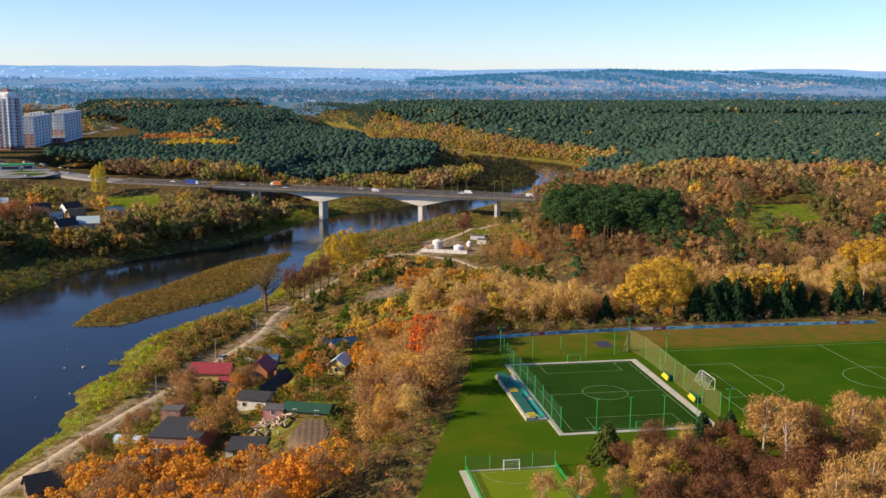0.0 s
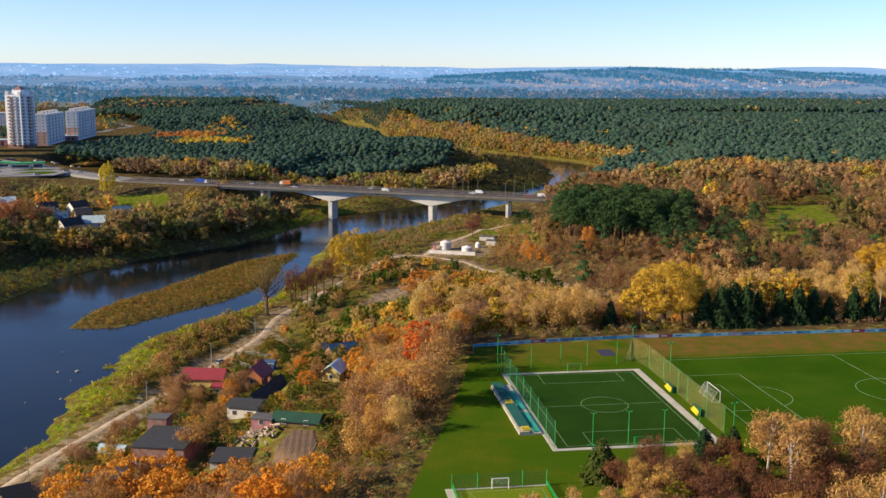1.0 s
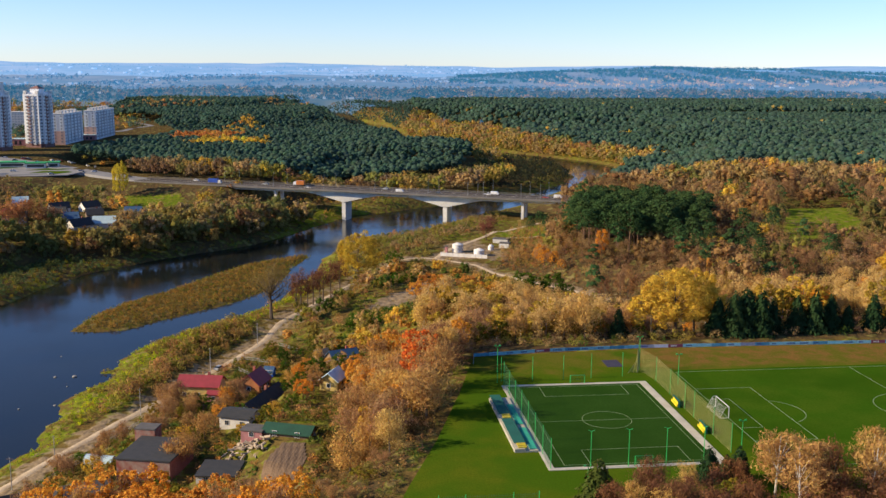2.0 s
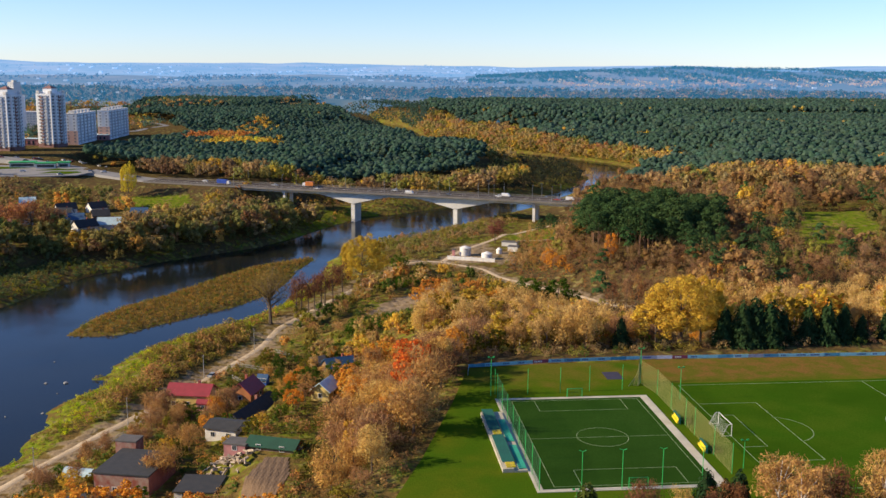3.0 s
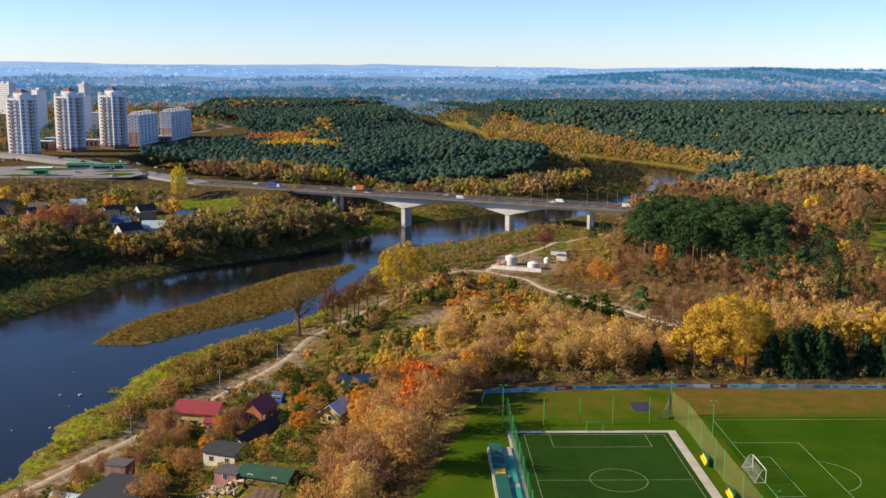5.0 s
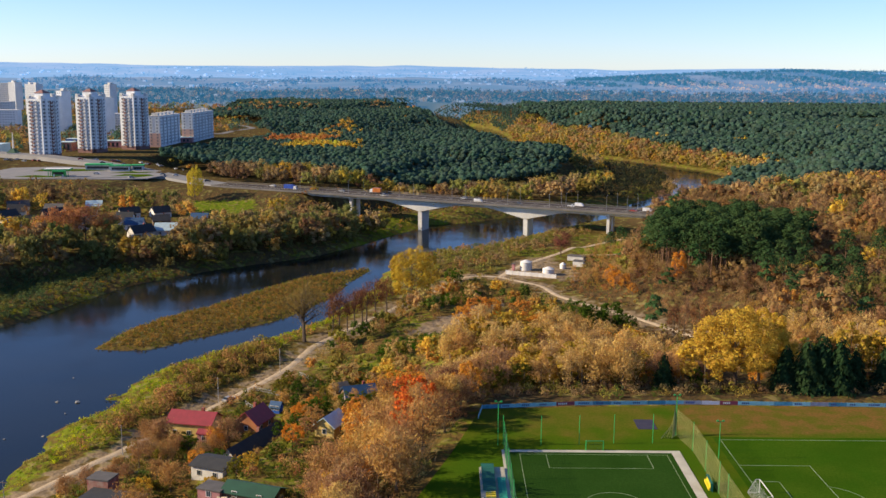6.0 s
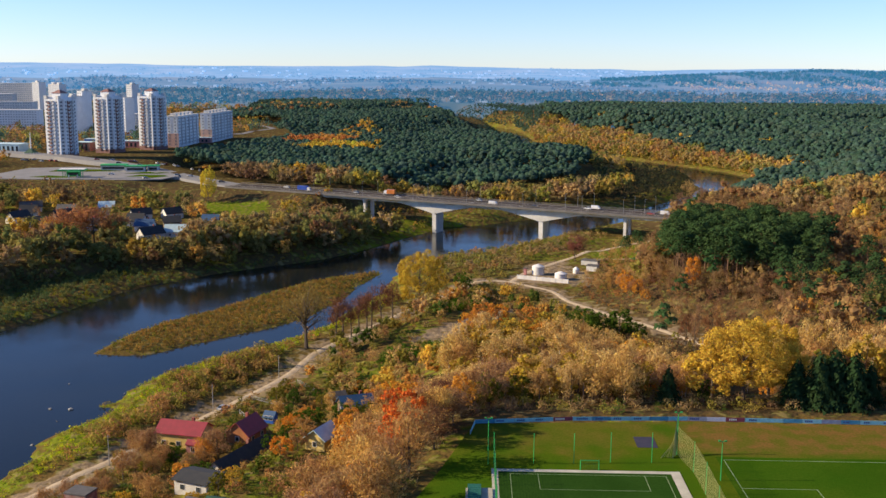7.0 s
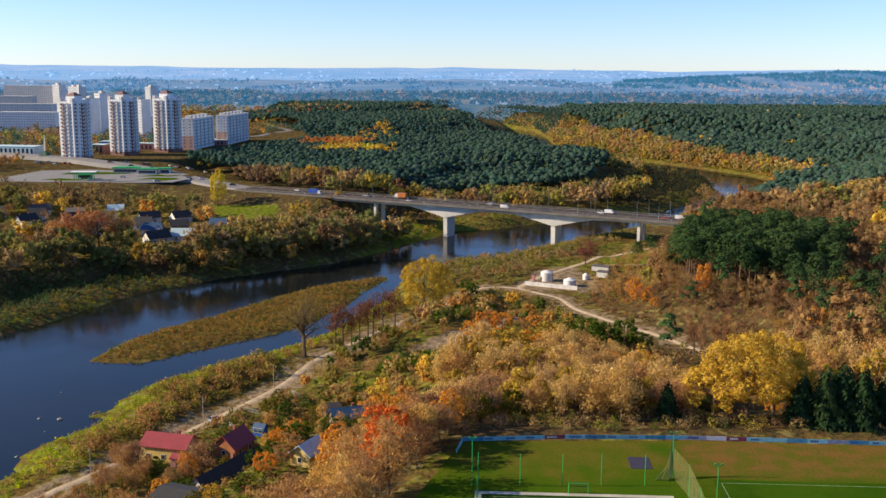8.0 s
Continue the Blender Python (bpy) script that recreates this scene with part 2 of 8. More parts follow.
PURPLE_ROOF = plain("maroon_roof", (0.2, 0.03, 0.04), 0.6)
CREAM_WALL = plain("yellow_plaster", (0.68, 0.50, 0.16), 0.85)
WHITE_WALL = plain("white_plaster", (0.74, 0.72, 0.68), 0.85)
GREY_WALL = plain("grey_plaster", (0.4, 0.39, 0.37), 0.85)
WOOD_WALL = plain("weathered_boards", (0.2, 0.13, 0.08), 0.85)
ORANGE_WALL = plain("orange_boards", (0.45, 0.17, 0.06), 0.8)
BLUE_WALL = plain("bright_blue_boards", (0.02, 0.13, 0.6), 0.6)
BRICK_RED = brick_material("red_brick", (0.34, 0.085, 0.055), (0.27, 0.07, 0.045), (0.3, 0.2, 0.16))
PINK_WALL = plain("pink_plaster", (0.45, 0.2, 0.2), 0.85)
# distant glass is paled to imitate haze, FAR_GLASS the most
FAR_GLASS = glass_material("haze_paled_far_glass", (0.34, 0.37, 0.41))
TOWER_GLASS = glass_material("haze_paled_tower_glass", (0.16, 0.18, 0.21))
GLASS = glass_material("dark_window_glass", (0.03, 0.04, 0.05))
TOWER_WALL = plain("tower_white_panels", (0.76, 0.78, 0.8), 0.8, (0.67, 0.69, 0.71), 9.0, 1.0)
TOWER_GREY = plain("tower_grey_panels", (0.52, 0.53, 0.56), 0.8, (0.44, 0.45, 0.48), 9.0, 1.0)
TOWER_BROWN = plain("tower_brown_panels", (0.26, 0.13, 0.11), 0.8, (0.2, 0.1, 0.09), 5.0, 1.0)
SALMON = plain("salmon_panels", (0.6, 0.32, 0.25), 0.8, (0.66, 0.45, 0.36), 9.0, 1.0)
RUBBER = plain("black_rubber", (0.02, 0.02, 0.02), 0.8)
CAR_PAINTS = [plain(n, c, 0.35) for n, c in (("white_car_paint", (0.75, 0.75, 0.75)), ("silver_car_paint", (0.4, 0.41, 0.42)), ("red_car_paint", (0.4, 0.05, 0.02)), ("blue_car_paint", (0.03, 0.08, 0.4)), ("black_car_paint", (0.03, 0.03, 0.035)), ("orange_car_paint", (0.5, 0.16, 0.03)))]
STONE = plain("grey_stone", (0.3, 0.29, 0.27), 0.9)
RUBBLE = plain("pale_timber_and_rubble", (0.5, 0.41, 0.3), 0.9, (0.3, 0.22, 0.15), 0.8, 0.2)

LEAF_GOLD = foliage("golden_leaves", [(0.62, 0.38, 0.035), (0.52, 0.3, 0.04), (0.6, 0.4, 0.05)])
LEAF_ORANGE = foliage("orange_leaves", [(0.66, 0.25, 0.03), (0.66, 0.31, 0.04), (0.58, 0.25, 0.05)])
LEAF_RED = foliage("red_leaves", [(0.62, 0.13, 0.03), (0.64, 0.17, 0.03)])
LEAF_TAN = foliage("fading_tan_leaves", [(0.58, 0.37, 0.11), (0.54, 0.31, 0.09), (0.6, 0.36, 0.09), (0.54, 0.38, 0.13)])
LEAF_RUST = foliage("rusty_twigs_and_leaves", [(0.4, 0.215, 0.085), (0.36, 0.2, 0.1), (0.46, 0.25, 0.075), (0.36, 0.22, 0.1)])
LEAF_OLIVE = foliage("olive_leaves", [(0.2, 0.17, 0.02), (0.14, 0.14, 0.018), (0.27, 0.19, 0.025), (0.085, 0.115, 0.015)])
LEAF_GREEN = foliage("green_leaves", [(0.055, 0.11, 0.012), (0.08, 0.13, 0.014), (0.05, 0.09, 0.012)])
NEEDLE = foliage("spruce_needles", [(0.022, 0.05, 0.02), (0.03, 0.058, 0.022)], through_light=0.2)
PINE_NEEDLE = foliage("pine_needles", [(0.038, 0.078, 0.028), (0.05, 0.09, 0.032), (0.06, 0.1, 0.034)], through_light=0.25)
LEAF_PLUM = foliage("plum_brown_twigs", [(0.21, 0.095, 0.05), (0.18, 0.08, 0.045), (0.25, 0.115, 0.048), (0.19, 0.095, 0.05)])
WOODS = foliage("mixed_woods", [], attribute=True, through_light=0.42, spread=0.17)
PINEWOOD = foliage("pine_woods", [], attribute=True, through_light=0.45, spread=0.12)

# ---- the lie of the land: terraces joined by slopes ----
WATER = -26.8
RIVER = [(-108, 150), (-116, 215), (-115, 249), (-114, 257), (-111.5, 267), (-115.2, 273), (-116.6, 283), (-115.4, 290), (-120.5, 299), (-120.3, 308), (-117.5, 316),
         (-116.5, 321), (-115, 333), (-120.3, 346), (-118.5, 361), (-115.4, 371), (-106.6, 391), (-97.8, 404),
         (-90, 424), (-85, 440), (-84, 470), (-80, 500), (-84, 535), (-78, 562), (-56, 595), (-38, 627), (-24, 657), (-4, 695),
         (10, 722), (36, 790), (52, 833), (66, 870), (84, 910), (110, 965), (126, 1012), (122, 1050), (104, 1095), (72, 1136), (-10, 1230),
         (-120, 1400), (-150, 1560), (-195, 1720), (-330, 1900), (-400, 1900), (-310, 1750), (-222, 1650), (-182, 1545), (-158, 1400),
         (-60, 1235), (30, 1150), (64, 1078), (66, 1016), (74, 952), (63, 900), (50, 868), (32, 822)]
RIVER_FAR_SIDE = [(2, 797), (-32, 755), (-72, 706), (-95, 692), (-99, 668), (-106, 650), (-118, 605), (-131, 573), (-150, 548), (-168, 527),
                  (-181, 502), (-190, 487), (-195, 464), (-198, 428), (-204, 400), (-216, 330), (-236, 240), (-250, 150)]
ISLAND = [(-153, 382), (-134, 384), (-125, 400), (-114, 418), (-103, 434), (-97, 454), (-93, 484), (-95, 512), (-91, 541),
          (-96, 548), (-104, 537), (-120, 517), (-130, 488), (-140, 453), (-151, 427), (-155, 405)]
ISLET = [(-122, 331), (-117, 330), (-115, 335), (-121, 337)]
TERRACES = [
    (-24.3, [(-104, 150), (-108, 221), (-98, 262), (-84, 321), (-75, 366), (-76, 390), (-62, 440), (-54, 475), (-60, 475), (-70, 440), (-84, 390), (-84, 366), (-94, 321), (-106, 262), (-116, 221), (-112, 150)]),
    (-21.5, [(-80, 285), (-62, 285), (-52, 330), (-60, 350), (-72, 340)]),
    (-18.5, [(-74, 215), (-60, 215), (-58, 250), (-70, 262)]),
    (-14.5, [(-52, 205), (-44, 205), (-42, 232), (-50, 234)]),
    (-10.8, [(-42, 225), (-26, 220), (-26, 244), (-42, 246)]),
    (-14.5, [(-40, 268), (-28, 268), (-28, 300), (-42, 300)]),
    (-0.25, [(-12, 60), (-9, 160), (-6, 187), (-2, 211), (1, 244), (3, 275), (46, 287), (90, 296), (260, 336), (500, 380), (500, 0), (-12, 0)]),
    (-18.5, [(-24, 494), (14, 494), (16, 560), (-16, 560)]),
    (-18.5, [(-40, 400), (-14, 400), (-14, 450), (-36, 450)]),
    (-18.0, [(-8, 475), (8, 455), (30, 435), (56, 405), (50, 402), (22, 430), (-2, 455)]),
    (-20.0, [(10, 600), (40, 600), (44, 670), (14, 690)]),
    (-9.0, [(0, 330), (50, 340), (50, 370), (0, 360)]),
    (-8.0, [(56, 470), (100, 460), (120, 545), (70, 560)]),
    (-5.0, [(90, 380), (250, 400), (250, 450), (90, 430)]),
    (-2.0, [(138, 470), (200, 470), (215, 565), (160, 565)]),
    (-8.0, [(60, 590), (110, 600), (110, 680), (60, 680)]),
    (-5.0, [(170, 640), (500, 640), (700, 900), (900, 1500), (300, 1500), (230, 900)]),
    (2.0, [(0, 1500), (1100, 1500), (1100, 1900), (-50, 1800)]),
    (-25.6, [(-252, 400), (-245, 452), (-234, 482), (-212, 506), (-192, 500), (-198, 466), (-206, 430), (-212, 400)]),
    (-17.0, [(-420, 380), (-266, 380), (-258, 445), (-246, 484), (-222, 516), (-192, 546), (-178, 576), (-190, 600), (-210, 620), (-340, 640), (-420, 600)]),
    (-14.5, [(-300, 655), (-205, 650), (-190, 665), (-290, 672)]),
    (-4.8, [(-700, 672), (-420, 688), (-325, 697), (-320, 765), (-420, 795), (-700, 780)]),
    (-7.6, [(-275, 702), (-230, 698), (-185, 692), (-170, 700), (-172, 730), (-262, 752)]),
    (-4.0, [(-900, 830), (-480, 822), (-400, 830), (-372, 870), (-380, 1120), (-600, 1130), (-900, 1000)]),
    (-22.5, [(-110, 640), (-135, 620), (-150, 650), (-150, 690), (-120, 720), (-104, 700)]),
    (-22.5, [(-120, 780), (-40, 800), (10, 880), (30, 940), (-20, 920), (-120, 860)]),
    (-13.5, [(-100, 960), (-45, 965), (-40, 1015), (-70, 1040), (-105, 1030)]),
    (-25.0, [(-90, 1130), (-20, 1085), (40, 1060), (50, 1100), (-10, 1160), (-70, 1210), (-130, 1300)]),
    (-24.5, [(0, 930), (40, 940), (50, 1030), (10, 1040)]),
    (-16.0, [(-200, 1000), (-145, 1040), (-120, 1200), (-190, 1280)]),
    (-14.0, [(-250, 800), (-170, 795), (-150, 880), (-220, 900)]),
    (-13.5, [(-366, 880), (-300, 850), (-280, 960), (-340, 1020), (-368, 1000)]),
    (-13.5, [(-345, 1030), (-240, 1010), (-210, 1100), (-335, 1110)]),
    (-2.0, [(-430, 1210), (-330, 1230), (-290, 1430), (-440, 1430)]),
    (4.0, [(-510, 1480), (-390, 1480), (-370, 1640), (-500, 1660)]),
    (-4.0, [(-340, 1520), (-290, 1520), (-275, 1640), (-330, 1660)]),
    (-9.0, [(-650, 1360), (-560, 1350), (-570, 1600), (-650, 1600)]),
    (-23.0, [(44, 740), (60, 730), (100, 850), (130, 930), (150, 1000), (136, 1010), (110, 950), (74, 880), (52, 800)]),
    (-21.0, [(60, 1200), (-20, 1290), (-90, 1420), (-115, 1560), (-80, 1570), (-40, 1430), (40, 1310), (160, 1230)]),
    (0.0, [(-1500, 1700), (-500, 1700), (-500, 2000), (-1500, 2000)]),
]


def inside(px, py, poly):
    """Which of the points lie in the polygon."""
    res = np.zeros(px.shape, bool)
    for (ax, ay), (bx, by) in zip(poly, poly[1:] + poly[:1]):
        cut = (ay > py) != (by > py)
        with np.errstate(divide="ignore", invalid="ignore"):
            res ^= cut & (px < (bx - ax) * (py - ay) / (by - ay if by != ay else 1e-9) + ax)
    return res


def edge_distance(px, py, poly):
    """Metres from the points to the polygon's outline."""
    best = np.full(px.shape, 1e9)
    for (ax, ay), (bx, by) in zip(poly, poly[1:] + poly[:1]):
        vx, vy = bx - ax, by - ay
        s = np.clip(((px - ax) * vx + (py - ay) * vy) / (vx * vx + vy * vy + 1e-9), 0, 1)
        best = np.minimum(best, np.hypot(px - ax - s * vx, py - ay - s * vy))
    return best


def ripple(px, py, size, seed):
    """Smooth unevenness between about -1 and 1, with lumps of that size."""
    rs = np.random.RandomState(seed)
    out = np.zeros(np.shape(px))
    for k in range(7):
        a, ph, f = rs.uniform(0, 6.283), rs.uniform(0, 6.283), rs.uniform(0.7, 1.9) * 3.14 / size
        out = out + np.sin((px * math.cos(a) + py * math.sin(a)) * f + ph + 0.8 * np.sin((py * math.cos(a) - px * math.sin(a)) * f * 0.6 + 2 * ph))
    return out / 4.0


WATERWAY = RIVER + RIVER_FAR_SIDE


def land(px, py):
    """Height of the ground."""
    px, py = np.atleast_1d(np.asarray(px, float)), np.atleast_1d(np.asarray(py, float))
    top, low = np.zeros(px.shape), np.zeros(px.shape)
    flat = np.full(px.shape, 1e9)
    for z, poly in TERRACES:
        d = np.where(inside(px, py, poly), 0.0, edge_distance(px, py, poly))
        w = 1.0 / (d + 2.0) ** 3
        top, low = top + w * z, low + w
        flat = np.minimum(flat, d)
    h = top / low
    h = h + ripple(px, py, 60, 3) * np.clip(flat / 40, 0, 1) * 1.5 + ripple(px, py, 14, 4) * np.clip(flat / 20, 0, 1) * 0.35
    # far country rising to the horizon
    r = np.hypot(px, py)
    far = np.clip((r - 1750) / 3100, 0, 1.2)
    h = np.where(r > 1750, h * (1 - np.clip((r - 1750) / 250, 0, 1)) + np.clip((r - 1750) / 250, 0, 1) * (2 + 62 * far ** 1.15 + ripple(px, py, 700, 9) * 9 * np.clip(far * 3, 0, 1) + ripple(px, py, 240, 10) * 3 + 31 * np.exp(-((px - 560) / 560) ** 2 - ((py - 3250) / 380) ** 2) + 18 * np.exp(-((px - 1500) / 500) ** 2 - ((py - 3600) / 300) ** 2)), h)
    wet = inside(px, py, WATERWAY)
    d = edge_distance(px, py, WATERWAY)
    bank = WATER + 0.25 + d * 0.3 + 0.25 * ripple(px, py, 6, 5)
    blend = np.clip(d / 30, 0, 1)
    h = np.where(wet, h, np.where(d < 30, np.maximum(WATER + 0.2, bank * (1 - blend) + np.maximum(h, WATER + 1) * blend), np.maximum(h, WATER + 1.0)))
    isle = inside(px, py, ISLAND) | inside(px, py, ISLET)
    di = np.minimum(edge_distance(px, py, ISLAND), edge_distance(px, py, ISLET))
    h = np.where(wet, np.where(isle, WATER + 0.2 + np.minimum(di * 0.12, 0.9), WATER - 0.3 - np.minimum(np.minimum(d, di) * 0.25, 2.5)), h)
    return h



# ---- tools for building ----
def part(name, bm, material, parent=None, label=""):
    """Links a bmesh or mesh as one mesh object, under a thing or a part."""
    if isinstance(bm, bpy.types.Mesh):
        me = bm
    else:
        me = bpy.data.meshes.new(name)
        bm.to_mesh(me)
        bm.free()
    if material and not me.materials:
        me.materials.append(material)
    ob = new(name, me)
    if parent:
        ob.parent = parent
    if label:
        ob["label"] = label
    return ob


def thing(name, m, label, category, group="", kind=""):
    ob = new(name)
    ob.empty_display_size = 0.5
    ob.matrix_world = m
    return tagged(ob, label, category, group, kind)


def block(bm, x0, x1, y0, y1, z0, z1):
    v = [bm.verts.new(p) for p in ((x0, y0, z0), (x1, y0, z0), (x1, y1, z0), (x0, y1, z0), (x0, y0, z1), (x1, y0, z1), (x1, y1, z1), (x0, y1, z1))]
    for f in ((3, 2, 1, 0), (4, 5, 6, 7), (0, 1, 5, 4), (1, 2, 6, 5), (2, 3, 7, 6), (3, 0, 4, 7)):
        bm.faces.new([v[i] for i in f])


def box(*b):
    bm = bmesh.new()
    block(bm, *b)
    return bm


def boxes(*many):
    bm = bmesh.new()
    for b in many:
        block(bm, *b)
    return bm


def prism(points, z0, z1):
    """An upright prism on a polygon."""
    bm = bmesh.new()
    low = [bm.verts.new((x, y, z0)) for x, y in points]
    top = [bm.verts.new((x, y, z1)) for x, y in points]
    n = len(points)
    bm.faces.new(top)
    bm.faces.new(low[::-1])
    for i in range(n):
        bm.faces.new((low[i], low[(i + 1) % n], top[(i + 1) % n], top[i]))
    bmesh.ops.recalc_face_normals(bm, faces=bm.faces)
    return bm


def rod(bm, a, b, r0, r1=None, sides=5):
    """A tapered rod from a to b."""
    a, b = Vector(a), Vector(b)
    r1 = r0 if r1 is None else r1
    way = (b - a).normalized()
    s = way.orthogonal().normalized()
    t = way.cross(s)
    rings = [[bm.verts.new(p + (s * math.cos(6.2832 * i / sides) + t * math.sin(6.2832 * i / sides)) * r) for i in range(sides)] for p, r in ((a, r0), (b, r1))]
    for i in range(sides):
        bm.faces.new((rings[0][i], rings[0][(i + 1) % sides], rings[1][(i + 1) % sides], rings[1][i]))
    bm.faces.new(rings[1])
    bm.faces.new(rings[0][::-1])


def rods(*many):
    bm = bmesh.new()
    for m in many:
        rod(bm, *m)
    return bm


def quick_mesh(name, verts, corners, sides, material, tint=None, zone=None):
    """A mesh from arrays: vertices, and the corners of faces that all have that many sides."""
    me = bpy.data.meshes.new(name)
    n = len(corners) // sides
    me.vertices.add(len(verts))
    me.vertices.foreach_set("co", np.asarray(verts, np.float32).ravel())
    me.loops.add(len(corners))
    me.loops.foreach_set("vertex_index", np.asarray(corners, np.int32))
    me.polygons.add(n)
    me.polygons.foreach_set("loop_start", np.arange(0, n * sides, sides, dtype=np.int32))
    for key, values in (("tint", tint), ("zone", zone)):
        if values is not None:
            layer = me.attributes.new(key, "FLOAT_COLOR", "POINT")
            layer.data.foreach_set("color", np.asarray(values, np.float32).ravel())
    me.update(calc_edges=True)
    if material:
        me.materials.append(material)
    return me


def height_at(x, y):
    return float(land(x, y)[0])


# ---- ground, river ----
def spaced(stops):
    """Coordinates with a step that changes from stop to stop."""
    out = []
    for (a, step), (b, _) in zip(stops, stops[1:]):
        n = max(1, round((b - a) / step))
        out += [a + (b - a) * i / n for i in range(n)]
    return np.array(out + [stops[-1][0]])


ROADSIDE = [(-112, 150), (-107.5, 222), (-102.5, 242), (-96.8, 266), (-91.2, 286), (-84.4, 321), (-78.4, 346), (-74.5, 368), (-75, 388), (-68.2, 413), (-60.5, 444), (-54.8, 474), (-46, 492), (-36, 500), (-22, 500)]
WOODPATH = [(-22, 500), (-12, 492), (-3, 486), (5, 466), (20, 449.5), (35, 436.5), (56, 412), (70, 396)]
SIDE_LINE = [(-560, 1420), (-500, 1344), (-446, 1278), (-420, 1240), (-424, 1194), (-440, 1140), (-460, 1080)]
PLANTPATH = [(-22, 500), (-19, 520), (-6, 552), (4, 575), (14, 600), (30, 625), (44, 640)]
SIDEPATH = [(6, 560), (18, 566), (30, 566)]
FIELD_TURN = radians(10.3)
FU, FV, FO = Vector((math.cos(FIELD_TURN), math.sin(FIELD_TURN))), Vector((-math.sin(FIELD_TURN), math.cos(FIELD_TURN))), Vector((19.8, 197))
FIELD_POSE = pose(19.8, 197, 0, 0, 0, 10.3)


def on_field(u, v):
    p = FO + FU * u + FV * v
    return (p.x, p.y)


LAWN_EDGE = [(-9, 150), (-8, 165), (-5.6, 187), (-2, 211), (1.4, 244), (3.2, 270.5), on_field(42, 78.6), on_field(123, 77.6), on_field(260, 74.6), (330, 150)]
CLEARING = [(138, 474), (168, 484), (186, 520), (198, 592), (158, 586), (142, 520)]


def line_distance(px, py, pts):
    best = np.full(np.shape(px), 1e9)
    for (ax, ay), (bx, by) in zip(pts, pts[1:]):
        vx, vy = bx - ax, by - ay
        s = np.clip(((px - ax) * vx + (py - ay) * vy) / (vx * vx + vy * vy), 0, 1)
        best = np.minimum(best, np.hypot(px - ax - s * vx, py - ay - s * vy))
    return best


xs = spaced([(-4700, 90), (-1500, 40), (-700, 14), (-400, 7), (-250, 3.6), (140, 6), (300, 14), (700, 40), (1600, 90), (4700, 90)])
ys = spaced([(-400, 40), (60, 8), (150, 3.6), (520, 5), (720, 6), (1250, 6), (1560, 8), (1760, 12), (1900, 40), (2600, 70), (4950, 70)])
gx, gy = np.meshgrid(xs, ys)
gz = land(gx.ravel(), gy.ravel())
on_lawn = inside(gx.ravel(), gy.ravel(), LAWN_EDGE)
gz = np.where(on_lawn & (edge_distance(gx.ravel(), gy.ravel(), LAWN_EDGE) > 1.5), np.minimum(gz, -0.2), gz)
nx, ny = len(xs), len(ys)
idx = np.arange(nx * ny).reshape(ny, nx)
quad = np.stack([idx[:-1, :-1], idx[:-1, 1:], idx[1:, 1:], idx[1:, :-1]], -1).reshape(-1, 4)
fx, fy = gx.ravel(), gy.ravel()
shore = edge_distance(fx, fy, WATERWAY)
lush = np.clip(1.25 - shore / 22, 0, 1) * (0.45 + 0.4 * ripple(fx, fy, 12, 20)) * np.where(fy > 700, 0.45, 1)
lush = np.maximum(lush, np.where(inside(fx, fy, CLEARING), 1.0, 0))
lush = np.maximum(lush, np.where(inside(fx, fy, [(6, 566), (34, 566), (40, 630), (16, 600)]), 0.9, 0))
lush = np.maximum(lush, np.where(inside(fx, fy, [(-256, 678), (-206, 680), (-192, 640), (-226, 632)]), 1.0, 0))
lush = np.maximum(lush, np.where(inside(fx, fy, [(-520, 680), (-270, 692), (-176, 678), (-170, 700), (-300, 780), (-520, 800)]), 0.5, 0))
lush = np.maximum(lush, np.where(inside(fx, fy, [(-128, 640), (-96, 640), (-100, 690), (-130, 690)]), 0.8, 0))
lush = np.maximum(lush, 0.28 + 0.3 * ripple(fx, fy, 30, 21))
lush = np.maximum(lush, np.where(inside(fx, fy, [(-620, 800), (-330, 796), (-296, 880), (-320, 1060), (-420, 1100), (-620, 1000)]), 0.5, 0))
lush = np.where(inside(fx, fy, ISLAND), 0.05, lush)
far_bank = (fx < -125) & (fy < 640) & ~inside(fx, fy, ISLAND)
lush = np.where(far_bank, 0.22 + 0.2 * ripple(fx, fy, 25, 24), lush)
bare = np.clip(1.2 - line_distance(fx, fy, ROADSIDE) / 7, 0, 0.6)
bare = np.maximum(bare, np.clip(1.2 - line_distance(fx, fy, WOODPATH) / 6, 0, 0.6))
bare = np.maximum(bare, np.where(inside(fx, fy, [(-24, 500), (12, 498), (12, 520), (-6, 555), (-20, 540)]), 0.75, 0))
bare = np.maximum(bare, np.where(inside(fx, fy, [(-42, 398), (-30, 396), (-16, 440), (-12, 452), (-24, 450)]), 0.85, 0))
wood = np.clip((fy - 640) / 40, 0, 1) * np.where(shore > 20, 1, 0)
wood = np.maximum(wood, np.where(inside(fx, fy, [(-30, 160), (-12, 160), (0, 270), (60, 288), (300, 340), (330, 480), (130, 470), (130, 640), (40, 640), (40, 460), (10, 400), (-22, 300)]), 0.9, 0))
wood = np.maximum(wood, np.where(inside(fx, fy, [(8, 474), (22, 455), (40, 440), (62, 450), (50, 500), (30, 530), (14, 520), (10, 500)]), 1.0, 0))
lush = np.where((wood > 0.85) & (lush < 0.7) & (shore > 25), np.minimum(lush, 0.12), lush)
wood = np.where(far_bank, np.maximum(wood, 0.75), wood)
wood = np.maximum(wood, np.where(inside(fx, fy, [(26, 120), (30, 192), (120, 200), (300, 220), (300, 120)]), 0.9, 0))
